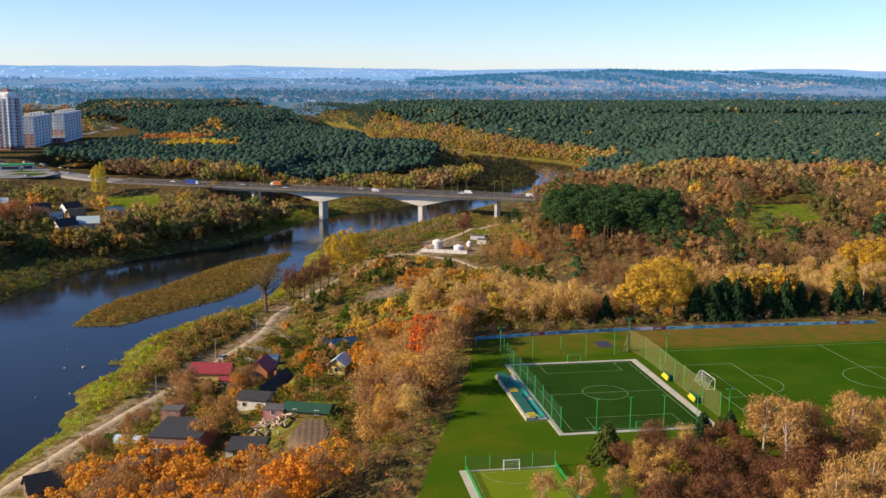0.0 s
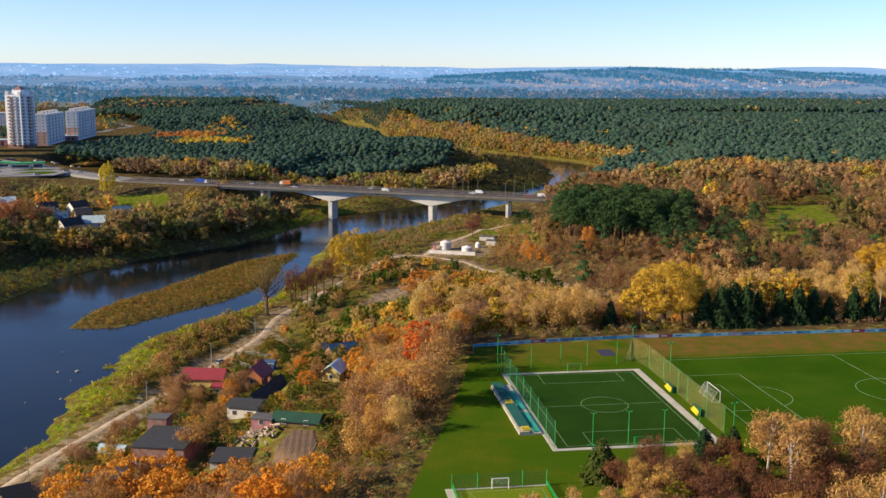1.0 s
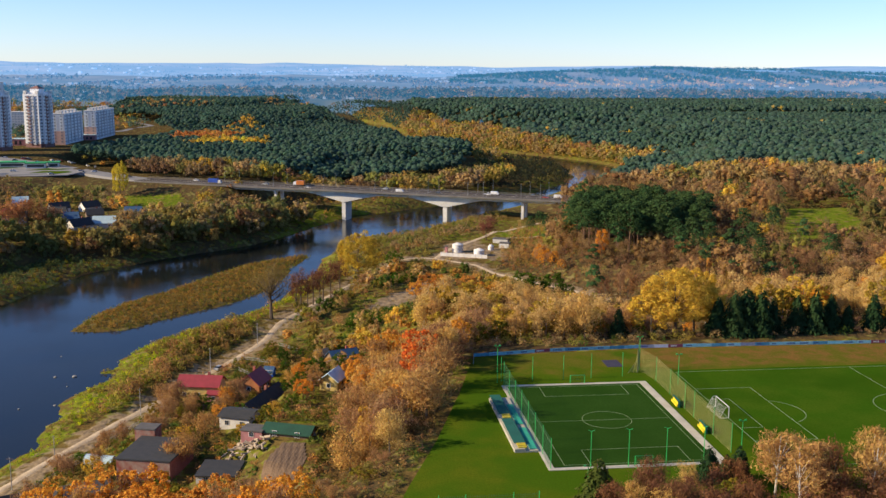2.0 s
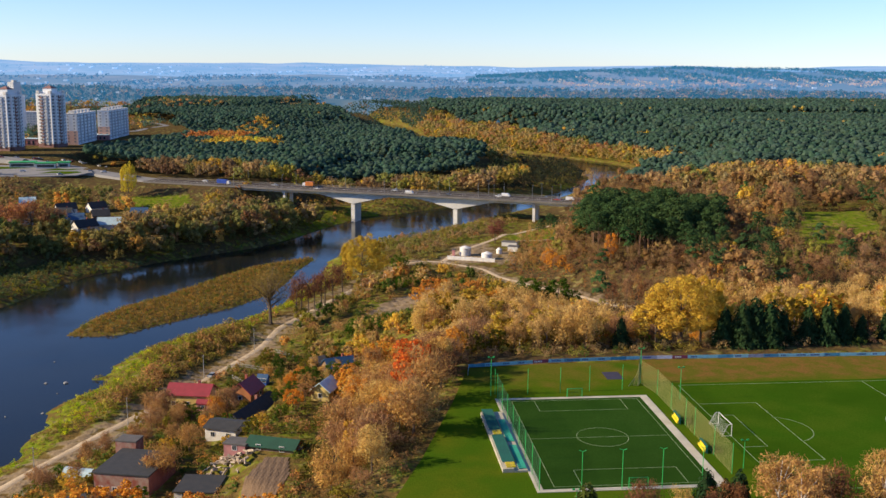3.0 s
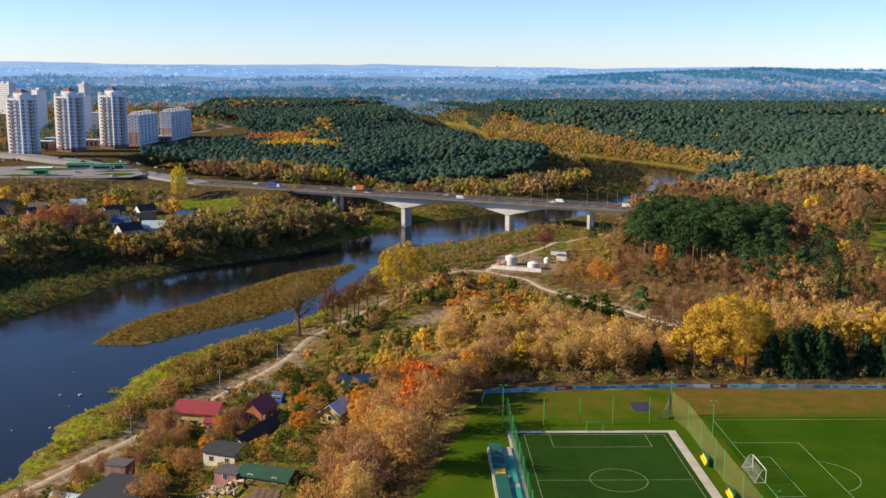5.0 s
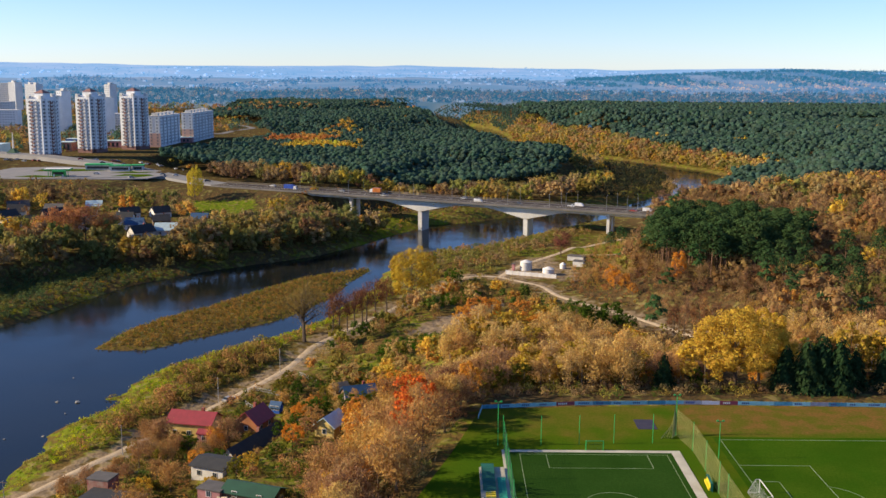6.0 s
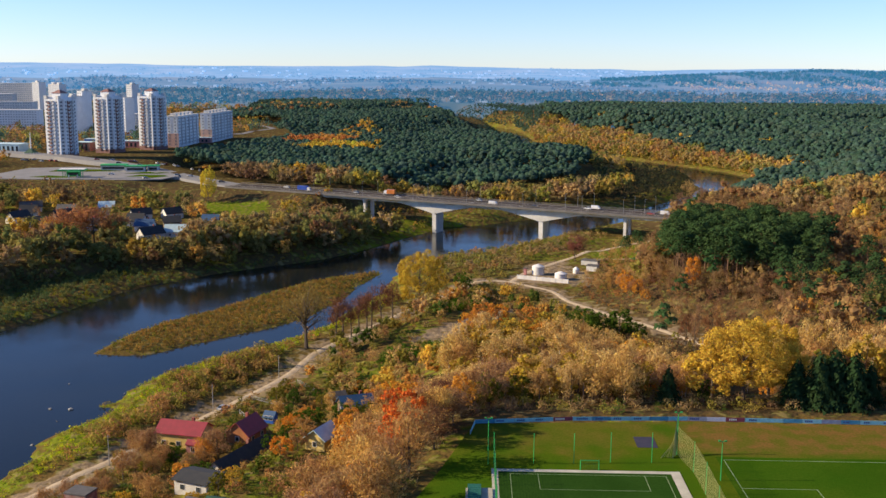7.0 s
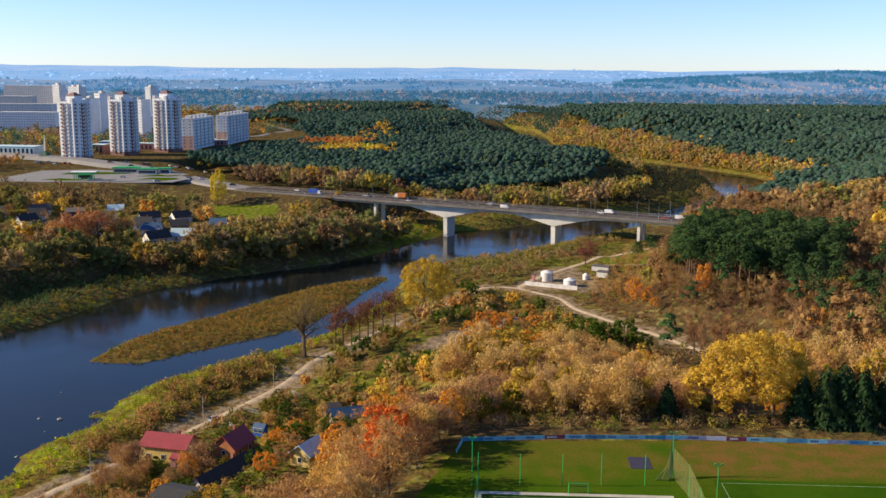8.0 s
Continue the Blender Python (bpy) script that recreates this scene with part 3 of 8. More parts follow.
zone = np.stack([lush, bare, wood, np.ones_like(wood)], -1)
ground_mesh = quick_mesh("ground", np.stack([fx, fy, gz], -1), quad.ravel(), 4, MEADOW, zone=zone)
# beyond 1850 m the ground takes the haze-glow materials, ring by ring
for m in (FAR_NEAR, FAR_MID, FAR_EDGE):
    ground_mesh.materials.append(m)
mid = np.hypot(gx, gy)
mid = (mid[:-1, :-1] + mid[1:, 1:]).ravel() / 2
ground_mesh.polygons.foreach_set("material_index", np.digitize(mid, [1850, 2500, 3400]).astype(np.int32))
ground_mesh.polygons.foreach_set("use_smooth", np.ones(len(quad), bool))
tagged(new("ground", ground_mesh), "uneven autumn meadow, leaf litter and bare soil rolling to the horizon", "ground", kind="structure")
bm = bmesh.new()
wv = [bm.verts.new((x, y, WATER)) for x, y in ((-300, 120), (-60, 120), (-40, 500), (60, 690), (320, 1060), (320, 1220), (-60, 1420), (-250, 1900), (-460, 1960), (-320, 1760), (-260, 1600), (-200, 1420), (-60, 1180), (-60, 800), (-300, 480))]
bm.faces.new(wv)
bmesh.ops.triangulate(bm, faces=bm.faces)
tagged(part("water", bm, WATER_MAT), "slow dark river water reflecting blue sky and trees", "river", kind="structure")


def ribbon(name, pts, width, material, label, category, lift=0.12, step=4.0, uneven=0.25, seed=1):
    """A road or path laid over the land."""
    rs = np.random.RandomState(seed)
    line = []
    for (ax, ay), (bx, by) in zip(pts, pts[1:]):
        n = max(1, int(math.hypot(bx - ax, by - ay) / step))
        line += [(ax + (bx - ax) * i / n, ay + (by - ay) * i / n) for i in range(n)]
    line = np.array(line + [pts[-1]], float)
    for _ in range(3):
        line[1:-1] = (line[:-2] + 2 * line[1:-1] + line[2:]) / 4
    way = np.gradient(line, axis=0)
    way /= np.linalg.norm(way, axis=1)[:, None] + 1e-9
    side = np.stack([-way[:, 1], way[:, 0]], -1)
    verts, rows = [], 5
    for k in range(rows):
        s = (k / (rows - 1) - 0.5) * (width + (rs.uniform(-uneven, uneven, (len(line), 1)) * (k in (0, rows - 1))))
        p = line + side * s
        verts.append(np.column_stack([p, land(p[:, 0], p[:, 1]) + lift - (0.35 if k in (0, rows - 1) else 0)]))
    verts = np.stack(verts, 1)
    n = len(line)
    ids = np.arange(n * rows).reshape(n, rows)
    q = np.stack([ids[:-1, :-1], ids[:-1, 1:], ids[1:, 1:], ids[1:, :-1]], -1).reshape(-1)
    me = quick_mesh(name, verts.reshape(-1, 3), q, 4, material)
    me.flip_normals()
    return tagged(part(name, me, None), label, category, kind="structure")


ribbon("road", ROADSIDE, 3.7, TRACK, "pale sandy village track along the river bank", "track", seed=2)
ribbon("path", WOODPATH, 3.4, TRACK, "pale dirt path winding into the wood", "path", seed=3)
ribbon("path", PLANTPATH, 3.8, TRACK, "pale dirt path past the tank yard to the bridge", "path", seed=4)
ribbon("path", SIDEPATH, 2.4, TRACK, "short pale dirt path over the grass", "path", seed=5)



# ---- plants ----
def unit(a):
    return a / (np.linalg.norm(a, axis=-1, keepdims=True) + 1e-9)


def leaf_quads(centre, face, length, width, rs, along=None, rough=0.3):
    """One small three-cornered leaf clump for each centre, turned to face that way."""
    n = len(centre)
    face = unit(unit(face) + rs.normal(0, rough, (n, 3)))
    grow = along if along is not None else rs.normal(0, 1, (n, 3))
    grow = unit(grow - face * (grow * face).sum(1, keepdims=True))
    side = np.cross(face, grow)
    L, W = length * rs.uniform(0.6, 1.4, (n, 1)), width * rs.uniform(0.6, 1.4, (n, 1))
    L, W = L * 1.25, W * 1.25
    return np.stack([centre - grow * L / 2, centre + side * W / 2 + grow * L * 0.1, centre + grow * L / 2 - side * W * 0.3], 1).reshape(-1, 3)


def ball(n, rs):
    return unit(rs.normal(0, 1, (n, 3)))


def broadleaf_clumps(rs, height, radius, base, clumps):
    """Centres and radii of the leaf clumps of a broad crown."""
    mid, half = (height + base) / 2, (height - base) / 2
    d = ball(clumps, rs)
    far = rs.uniform(0.35, 0.8, (clumps, 1))
    c = d * far * np.array([radius, radius, half]) * rs.uniform(0.85, 1.1, (clumps, 1))
    c[:, 2] += mid
    return c, radius * rs.uniform(0.3, 0.46, clumps) * np.sqrt(np.clip(1.25 - (c[:, 2] - base) / (height - base) * 0.45, 0.4, 1.2))


def crown_broad(rs, height, radius, base, clumps, per, size, gaps=0.1):
    c, r = broadleaf_clumps(rs, height, radius, base, clumps)
    out = []
    centre = np.array([0, 0, (height + base) / 2])
    for ci, ri in zip(c, r):
        d = ball(int(per), rs)
        d = d[rs.uniform(0, 1, len(d)) > gaps]
        p = ci + d * ri * rs.uniform(0.55, 1.1, (len(d), 1)) * np.array([1, 1, 0.8])
        out.append(leaf_quads(p, d * 0.7 + unit(p - centre) * 0.5, size, size * 0.8, rs))
    return np.concatenate(out), c


def crown_great(rs, height, radius, base, clumps, per, size):
    """A large full crown of separate lobes, each of several leaf clumps."""
    mid, half = (height + base) * 0.5, (height - base) * 0.5
    out, ends = [], []
    for i in range(int(clumps)):
        f = (i + 0.5) / clumps
        zc, ang = 1 - 1.75 * f, i * 2.4 + rs.uniform(-0.3, 0.3)
        flat = math.sqrt(max(0.0, 1 - zc * zc)) + 0.12
        d0 = np.array([math.cos(ang) * flat, math.sin(ang) * flat, zc])
        reach = rs.uniform(0.52, 0.78)
        c0 = d0 * reach * np.array([radius, radius, half]) + np.array([0, 0, mid])
        r0 = radius * rs.uniform(0.24, 0.36)
        ends.append(c0)
        for k in range(7):
            dk = unit(ball(1, rs)[0] + d0 * 0.5)
            ck, rk = c0 + dk * r0 * 0.75, r0 * rs.uniform(0.32, 0.5)
            d = unit(ball(int(per), rs) + dk * 0.35)
            p = ck + d * rk * rs.uniform(0.7, 1.1, (len(d), 1))
            out.append(leaf_quads(p, d, size, size * 0.8, rs, rough=0.35))
    return np.concatenate(out), np.array(ends)


def crown_twigs(rs, height, radius, base, clumps, per, size, leaves=0.35):
    """A thin late crown: sprays of fine twigs with a few leaves left."""
    c, r = broadleaf_clumps(rs, height, radius, base, clumps)
    out = []
    centre = np.array([0, 0, base])
    for ci, ri in zip(c, r):
        d = ball(int(per), rs)
        p = ci + d * ri * rs.uniform(0.2, 1.15, (len(d), 1))
        up = unit(p - centre) + rs.normal(0, 0.35, p.shape) + np.array([0, 0, 0.5])
        out.append(leaf_quads(p, d + rs.normal(0, 0.4, d.shape), size * 1.9, size * 0.26, rs, along=up))
        k = int(per * leaves)
        d = ball(k, rs)
        p = ci + d * ri * rs.uniform(0.5, 1.1, (k, 1))
        out.append(leaf_quads(p, d, size * 0.9, size * 0.7, rs))
    return np.concatenate(out), c


def crown_spruce(rs, height, radius, base, clumps, per, size):
    n = int(clumps * per)
    f = (1 - np.sqrt(rs.uniform(0, 1, n))) * rs.uniform(0.9, 1.0, n)
    z = base + (height - base) * f
    tier = 0.72 + 0.28 * np.abs(np.sin(z * 3.0))
    ang = rs.uniform(0, 6.2832, n)
    lobes = 0.85 + 0.2 * np.sin(ang * 5 + z)
    rr = radius * (1 - f) ** 0.7 * tier * lobes * rs.uniform(0.6, 1.05, n) + 0.1
    p = np.stack([np.cos(ang) * rr, np.sin(ang) * rr, z], -1)
    outw = np.stack([np.cos(ang), np.sin(ang), np.full(n, 0.35)], -1)
    along = np.stack([np.cos(ang), np.sin(ang), np.full(n, -0.55)], -1)
    return leaf_quads(p, outw, size * 1.5, size * 0.8, rs, along=along), np.zeros((0, 3))


def crown_pine(rs, height, radius, base, clumps, per, size):
    out = []
    cs = []
    for i in range(int(clumps)):
        f = (i + 0.5) / clumps
        ang = i * 2.4 + rs.uniform(-0.4, 0.4)
        rr = radius * (0.75 - 0.5 * f) * rs.uniform(0.6, 1.1)
        ci = np.array([math.cos(ang) * rr, math.sin(ang) * rr, base + (height - base) * (0.12 + 0.8 * f)])
        ri = radius * rs.uniform(0.42, 0.6) * (1.1 - 0.35 * f)
        d = ball(int(per), rs)
        d[:, 2] = np.where(d[:, 2] < -0.3, -d[:, 2], d[:, 2])
        p = ci + d * ri * rs.uniform(0.7, 1.05, (len(d), 1)) * np.array([1, 1, 0.62])
        out.append(leaf_quads(p, d + np.array([0, 0, 0.45]), size, size * 0.8, rs, rough=0.2))
        cs.append(ci)
    return np.concatenate(out), np.array(cs)


def trunk_mesh(rs, height, girth, ends, material, reach=0.75, limb=0.32):
    bm = bmesh.new()
    lean = rs.uniform(-0.03, 0.03, 2) * height
    knots = [(0, 0, -0.6), (lean[0] * 0.3, lean[1] * 0.3, height * 0.3), (lean[0], lean[1], height * reach)]
    for i in range(2):
        rod(bm, knots[i], knots[i + 1], girth * (1, 0.62)[i], girth * (0.62, 0.2)[i], 6)
    for e in ends:
        z = min(max(e[2] * 0.62, height * 0.16), height * reach * 0.95)
        f = z / (height * reach)
        rod(bm, (lean[0] * f, lean[1] * f, z), e, girth * limb * (1.2 - f), girth * limb * 0.25, 3)
    me = bpy.data.meshes.new("trunk")
    bm.to_mesh(me)
    bm.free()
    me.materials.append(material)
    return me


SPECIES = {
    # kind: (crown maker, height, radius, share of bare stem, clumps, leaves per clump, leaf size, bark, girth)
    "golden_tree": (crown_great, 13, 4.8, 0.08, 18, 16, 0.5, BARK, 0.26),
    "rusty_tree": (crown_twigs, 12, 4.4, 0.1, 24, 74, 0.42, BARK, 0.22),
    "tan_tree": (crown_twigs, 13, 4.2, 0.08, 24, 70, 0.44, BARK, 0.2),
    "birch_tree": (crown_twigs, 15, 3.2, 0.16, 24, 64, 0.38, BIRCH_BARK, 0.17),
    "leafy_tree": (crown_great, 10, 3.8, 0.05, 15, 15, 0.48, BARK, 0.2),
    "alder_tree": (crown_twigs, 15, 3.9, 0.22, 20, 34, 0.5, BARK, 0.3),
    "spruce_tree": (crown_spruce, 14, 4.3, 0.02, 30, 48, 0.75, PINE_BARK, 0.22),
    "pine_tree": (crown_pine, 18, 4.4, 0.45, 15, 64, 0.62, PINE_BARK, 0.28),
    "broad_tree": (crown_great, 20, 8.6, 0.04, 34, 74, 0.36, BARK, 0.45),
    "old_tree": (crown_twigs, 22, 8.2, 0.22, 40, 58, 0.5, BARK, 0.7),
    "copper_tree": (crown_broad, 22, 6.2, 0.3, 34, 44, 0.62, BARK, 0.42),
    "bush": (crown_broad, 2.6, 1.9, -0.05, 10, 30, 0.42, BARK, 0.07),
}
_cache = {}


def variant(kind, v):
    """The meshes of one shape of a kind of tree, at its usual size; made once."""
    if (kind, v) not in _cache:
        maker, h, r, stem, clumps, per, size, bark, girth = SPECIES[kind]
        rs = np.random.RandomState(hash_of(kind) + v)
        quads, ends = maker(rs, h, r, h * stem, clumps, per, size)
        crown = quick_mesh("crown", quads, np.arange(len(quads)), 3, None)
        ends = ends[::2] if len(ends) > 12 and kind != "old_tree" else ends
        _cache[kind, v] = (crown, trunk_mesh(rs, h, girth, ends, bark, 0.93 if kind == "spruce_tree" else 0.82 if kind == "birch_tree" else 0.72, 0.5 if kind == "old_tree" else 0.32))
    return _cache[kind, v]


def hash_of(text):
    return sum((i + 3) * ord(c) for i, c in enumerate(text)) % 9973


_crowns = {}
LABELS = {
    "golden_tree": "tall broad tree with golden autumn leaves on the slope",
    "rusty_tree": "nearly bare rust-brown tree with fine twigs",
    "tan_tree": "thinly leaved tan autumn tree on the wooded slope",
    "alder_tree": "tall thin reddish-brown tree with a bare stem",
    "broad_tree": "huge broad tree with dense golden leaves",
    "copper_tree": "tall copper-brown beech in a grove by the village",
    "old_tree": "old spreading tree with bare crooked limbs",
    "birch_tree": "slender pale-stemmed birch with thin tan foliage",
    "leafy_tree": "rounded olive-green tree with yellowing leaves",
    "spruce_tree": "dark green conical spruce beside the field",
    "pine_tree": "dark green pine with a bare lower trunk",
    "bush": "low bushy shrub on rough grass",
}
COUNT = {}


def plant(kind, x, y, height, leaf, wide=1.0, label="", group="", rs=random):
    """One tree or bush as a thing: trunk and crown."""
    COUNT[kind] = COUNT.get(kind, 0) + 1
    v = rs.randrange(5)
    crown, trunk = variant(kind, v)
    key = (kind, v, leaf.name)
    if key not in _crowns:
        _crowns[key] = crown.copy()
        _crowns[key].materials.append(leaf)
    f = height / SPECIES[kind][1]
    t = new(kind)
    t.empty_display_size = 0.5
    t.location, t.rotation_euler, t.scale = (x, y, height_at(x, y)), (0, 0, rs.uniform(0, 6.28)), (f * wide, f * wide, f)
    tagged(t, label or LABELS[kind], "bush" if kind == "bush" else "tree", group)
    part("trunk", trunk, None, t)
    part("crown", _crowns[key], None, t)
    return t


def scatter(poly, gap, rs, avoid=()):
    """Jittered places in a polygon, about gap apart, off the things to avoid."""
    px, py = [p[0] for p in poly], [p[1] for p in poly]
    ax, ay = np.meshgrid(np.arange(min(px), max(px), gap), np.arange(min(py), max(py), gap))
    ax = (ax + rs.uniform(-0.45, 0.45, ax.shape) * gap).ravel()
    ay = (ay + rs.uniform(-0.45, 0.45, ay.shape) * gap).ravel()
    keep = inside(ax, ay, poly)
    for a in avoid:
        keep &= ~inside(ax, ay, a)
    ax, ay = ax[keep], ay[keep]
    ok = ~inside(ax, ay, WATERWAY)
    return ax[ok], ay[ok]


def lump(centre, radius, rs, squash=0.8):
    """A knobbly solid clump of foliage, open below."""
    bm_ = bmesh.new()
    bmesh.ops.create_icosphere(bm_, subdivisions=1, radius=1.0)
    spin = Matrix.Rotation(rs.uniform(0, 6.28), 3, "Z") @ Matrix.Rotation(rs.uniform(0, 3), 3, "X")
    far_ = {v.index: (spin @ v.co) * rs.uniform(0.75, 1.2) for v in bm_.verts}
    out = []
    for f in bm_.faces:
        pts = [far_[v.index] for v in f.verts]
        if sum(p.z for p in pts) > -1.6:
            out += [(centre[0] + p.x * radius, centre[1] + p.y * radius, centre[2] + p.z * radius * squash) for p in pts]
    bm_.free()
    return np.array(out)


def lump_pine(rs, lumps, cards, size):
    """A far pine of height 1: some solid clumps under a rounded top, with loose sprays."""
    out = [lump((rs.uniform(-0.03, 0.03), rs.uniform(-0.03, 0.03), 0.87), rs.uniform(0.14, 0.19), rs, 0.8)]
    turn = rs.uniform(0, 6.28)
    if lumps == 1:
        out = [lump((0, 0, 0.76), 0.24, rs, 0.9)]
    for i in range(lumps - 1):
        a, r = turn + 6.2832 * i / (lumps - 1) + rs.uniform(-0.5, 0.5), rs.uniform(0.09, 0.15)
        out.append(lump((math.cos(a) * r, math.sin(a) * r, rs.uniform(0.68, 0.82)), rs.uniform(0.15, 0.2), rs, 0.8))
    d = ball(cards, rs)
    d[:, 2] = np.abs(d[:, 2])
    p = d * np.array([0.28, 0.28, 0.38]) * rs.uniform(0.7, 1.05, (cards, 1)) + np.array([0, 0, 0.64])
    out.append(leaf_quads(p, d + np.array([0, 0, 0.4]), size, size * 0.7, rs, rough=0.2))
    return np.concatenate(out)


def lump_tree(rs, lobes, cards, size, radius=0.38, base=0.08):
    """A far broad-leaved tree of height 1: lobes with a solid core under loose sprays of leaves."""
    mid, half = (1.0 + base) / 2, (1.0 - base) / 2
    out = []
    for i in range(lobes):
        f = (i + 0.5) / lobes
        zc, ang = 1 - 1.7 * f, i * 2.4 + rs.uniform(-0.5, 0.5)
        flat = math.sqrt(max(0.0, 1 - zc * zc)) + 0.1
        reach = rs.uniform(0.48, 0.8)
        c0 = np.array([math.cos(ang) * flat * reach * radius, math.sin(ang) * flat * reach * radius, mid + zc * reach * half])
        r0 = radius * rs.uniform(0.34, 0.52)
        out.append(lump(c0, r0 * 0.62, rs, 1.0))
        d = ball(max(3, int(cards / lobes)), rs)
        d[:, 2] = np.where(d[:, 2] < -0.5, -d[:, 2], d[:, 2])
        p = c0 + d * r0 * rs.uniform(0.65, 1.15, (len(d), 1))
        out.append(leaf_quads(p, d, size, size * 0.75, rs, rough=0.3))
    return np.concatenate(out)


def far_shape(kind, seed, cards, size):
    """A light tree shape for woods, at height 1 and radius of its kind."""
    rs = np.random.RandomState(seed)
    if kind == "far_pine":
        q = lump_pine(rs, cards, 10, size)
    elif kind == "pine":
        q, _ = crown_pine(rs, 1.0, 0.27, 0.42, 5, cards / 5, size)
    elif kind == "spruce":
        q, _ = crown_spruce(rs, 1.0, 0.24, 0.05, 4, cards / 4, size)
    elif kind == "twigs":
        q, _ = crown_twigs(rs, 1.0, 0.3, 0.12, 7, cards / 9, size * 0.8)
    elif kind == "low":
        q, _ = crown_broad(rs, 1.0, 0.75, -0.15, 6, cards / 6, size, 0.05)
    else:
        q = lump_tree(rs, max(4, min(9, int(cards / 24))), int(cards * 0.75), min(size, 0.085))
    return q


def woods(name, label, places, material=None, category="woods"):
    """Many plants nobody could count, as one object. places: arrays of x, y, height, colours, and a kind with its fineness."""
    verts, cols, shapes = [], [], {}
    rs = np.random.RandomState(hash_of(name + label))
    for xs_, ys_, hs, colour, kind, cards, size in places:
        if not len(xs_):
            continue
        zs = land(xs_, ys_)
        shape_list = shapes.setdefault((kind, cards, size), [far_shape(kind, 50 + k, cards, size) for k in range(6)])
        pick, turn = rs.randint(0, 6, len(xs_)), rs.uniform(0, 6.2832, len(xs_))
        wide = rs.uniform(0.85, 1.2, len(xs_))
        for k in range(6):
            sel = np.where(pick == k)[0]
            if not len(sel):
                continue
            s = shape_list[k]
            c, n = np.cos(turn[sel])[:, None], np.sin(turn[sel])[:, None]
            h, w = hs[sel][:, None], (hs[sel] * wide[sel])[:, None]
            vx = (s[None, :, 0] * c - s[None, :, 1] * n) * w + xs_[sel][:, None]
            vy = (s[None, :, 0] * n + s[None, :, 1] * c) * w + ys_[sel][:, None]
            vz = s[None, :, 2] * h + zs[sel][:, None]
            verts.append(np.stack([vx, vy, vz], -1).reshape(-1, 3))
            cols.append(np.repeat(np.column_stack([colour[sel], np.ones(len(sel))]), len(s), 0))
    verts, cols = np.concatenate(verts), np.concatenate(cols)
    me = quick_mesh(name, verts, np.arange(len(verts)), 3, material or WOODS, tint=cols)
    return tagged(part(name, me, None), label, category, kind="stuff")


def shades(n, rs, *choices, at=None, lump=40):
    """A colour for each of n plants, drawn from weighted choices; alike ones stand together where places are given."""
    w = np.array([c[0] for c in choices], float)
    pick = rs.choice(len(choices), n, p=w / w.sum())
    if at is not None and n:
        order = np.argsort(np.argsort(ripple(at[0], at[1], lump, n % 97) + rs.normal(0, 0.28, n)))
        pick = np.minimum(np.searchsorted(np.cumsum(w) / w.sum(), (order + 0.5) / n), len(choices) - 1)
    base = np.array([c[1] for c in choices])[pick]
    return base * rs.uniform(0.75, 1.18, (n, 1)) * rs.uniform(0.92, 1.08, (n, 3))


# PINE is bluer and paler than PINE_NEEDLE: some haze is in its colour
GOLD, AMBER, TAN, RUST, BROWN, OLIVE, GREEN, PINE = (0.6, 0.39, 0.06), (0.56, 0.3, 0.07), (0.5, 0.33, 0.12), (0.42, 0.22, 0.085), (0.32, 0.2, 0.1), (0.3, 0.25, 0.05), (0.11, 0.16, 0.03), (0.076, 0.138, 0.1)
SAGE, DUN, STRAW = (0.26, 0.25, 0.07), (0.4, 0.28, 0.12), (0.58, 0.42, 0.12)



# ---- sports ground ----
def flat_sheet(name, pts, z, material, label, category, thick=0.05, parent=None):
    ob = part(name, prism(pts, z - thick, z), material, parent)
    return ob if parent else tagged(ob, label, category, kind="structure")


flat_sheet("lawn", LAWN_EDGE, 0.0, WORN_LAWN, "mown green lawn round the sports pitches", "lawn", 0.3)


def lines_mesh(parts_, z=0.0, w=0.12):
    """Painted lines: straight runs and arcs, as thin raised strips."""
    bm = bmesh.new()
    for p in parts_:
        if len(p) == 4:
            a, b = Vector(p[:2]), Vector(p[2:])
            s = (b - a).normalized().orthogonal() * w / 2
            f = bm.faces.new([bm.verts.new((*q, z)) for q in (a - s, b - s, b + s, a + s)])
        else:
            cx, cy, r, a0, a1 = p
            n = 40
            ring = [[bm.verts.new((cx + (r + o) * math.cos(a0 + (a1 - a0) * i / n), cy + (r + o) * math.sin(a0 + (a1 - a0) * i / n), z)) for o in (-w / 2, w / 2)] for i in range(n + 1)]
            for a, b in zip(ring, ring[1:]):
                bm.faces.new((a[0], a[1], b[1], b[0]))
    for f in bm.faces:
        if f.normal.z < 0:
            f.normal_flip()
    bm.normal_update()
    ret = bmesh.ops.extrude_face_region(bm, geom=bm.faces[:])
    bmesh.ops.translate(bm, verts=[g for g in ret["geom"] if isinstance(g, bmesh.types.BMVert)], vec=(0, 0, 0.006))
    bmesh.ops.recalc_face_normals(bm, faces=bm.faces)
    return bm


mini = thing("football_pitch", FIELD_POSE, "small dark green artificial football pitch with a concrete border", "pitch", kind="structure")
part("turf", box(1.2, 33.0, 1.2, 49.8, 0.0, 0.07), TURF, mini)
part("border", boxes((0, 1.18, 0, 51, 0, 0.1), (33.02, 34.8, 0, 51, 0, 0.1), (1.18, 33.02, 49.82, 51, 0, 0.1), (1.18, 33.02, 0, 1.18, 0, 0.1)), CONCRETE, mini, "pale concrete slab border")
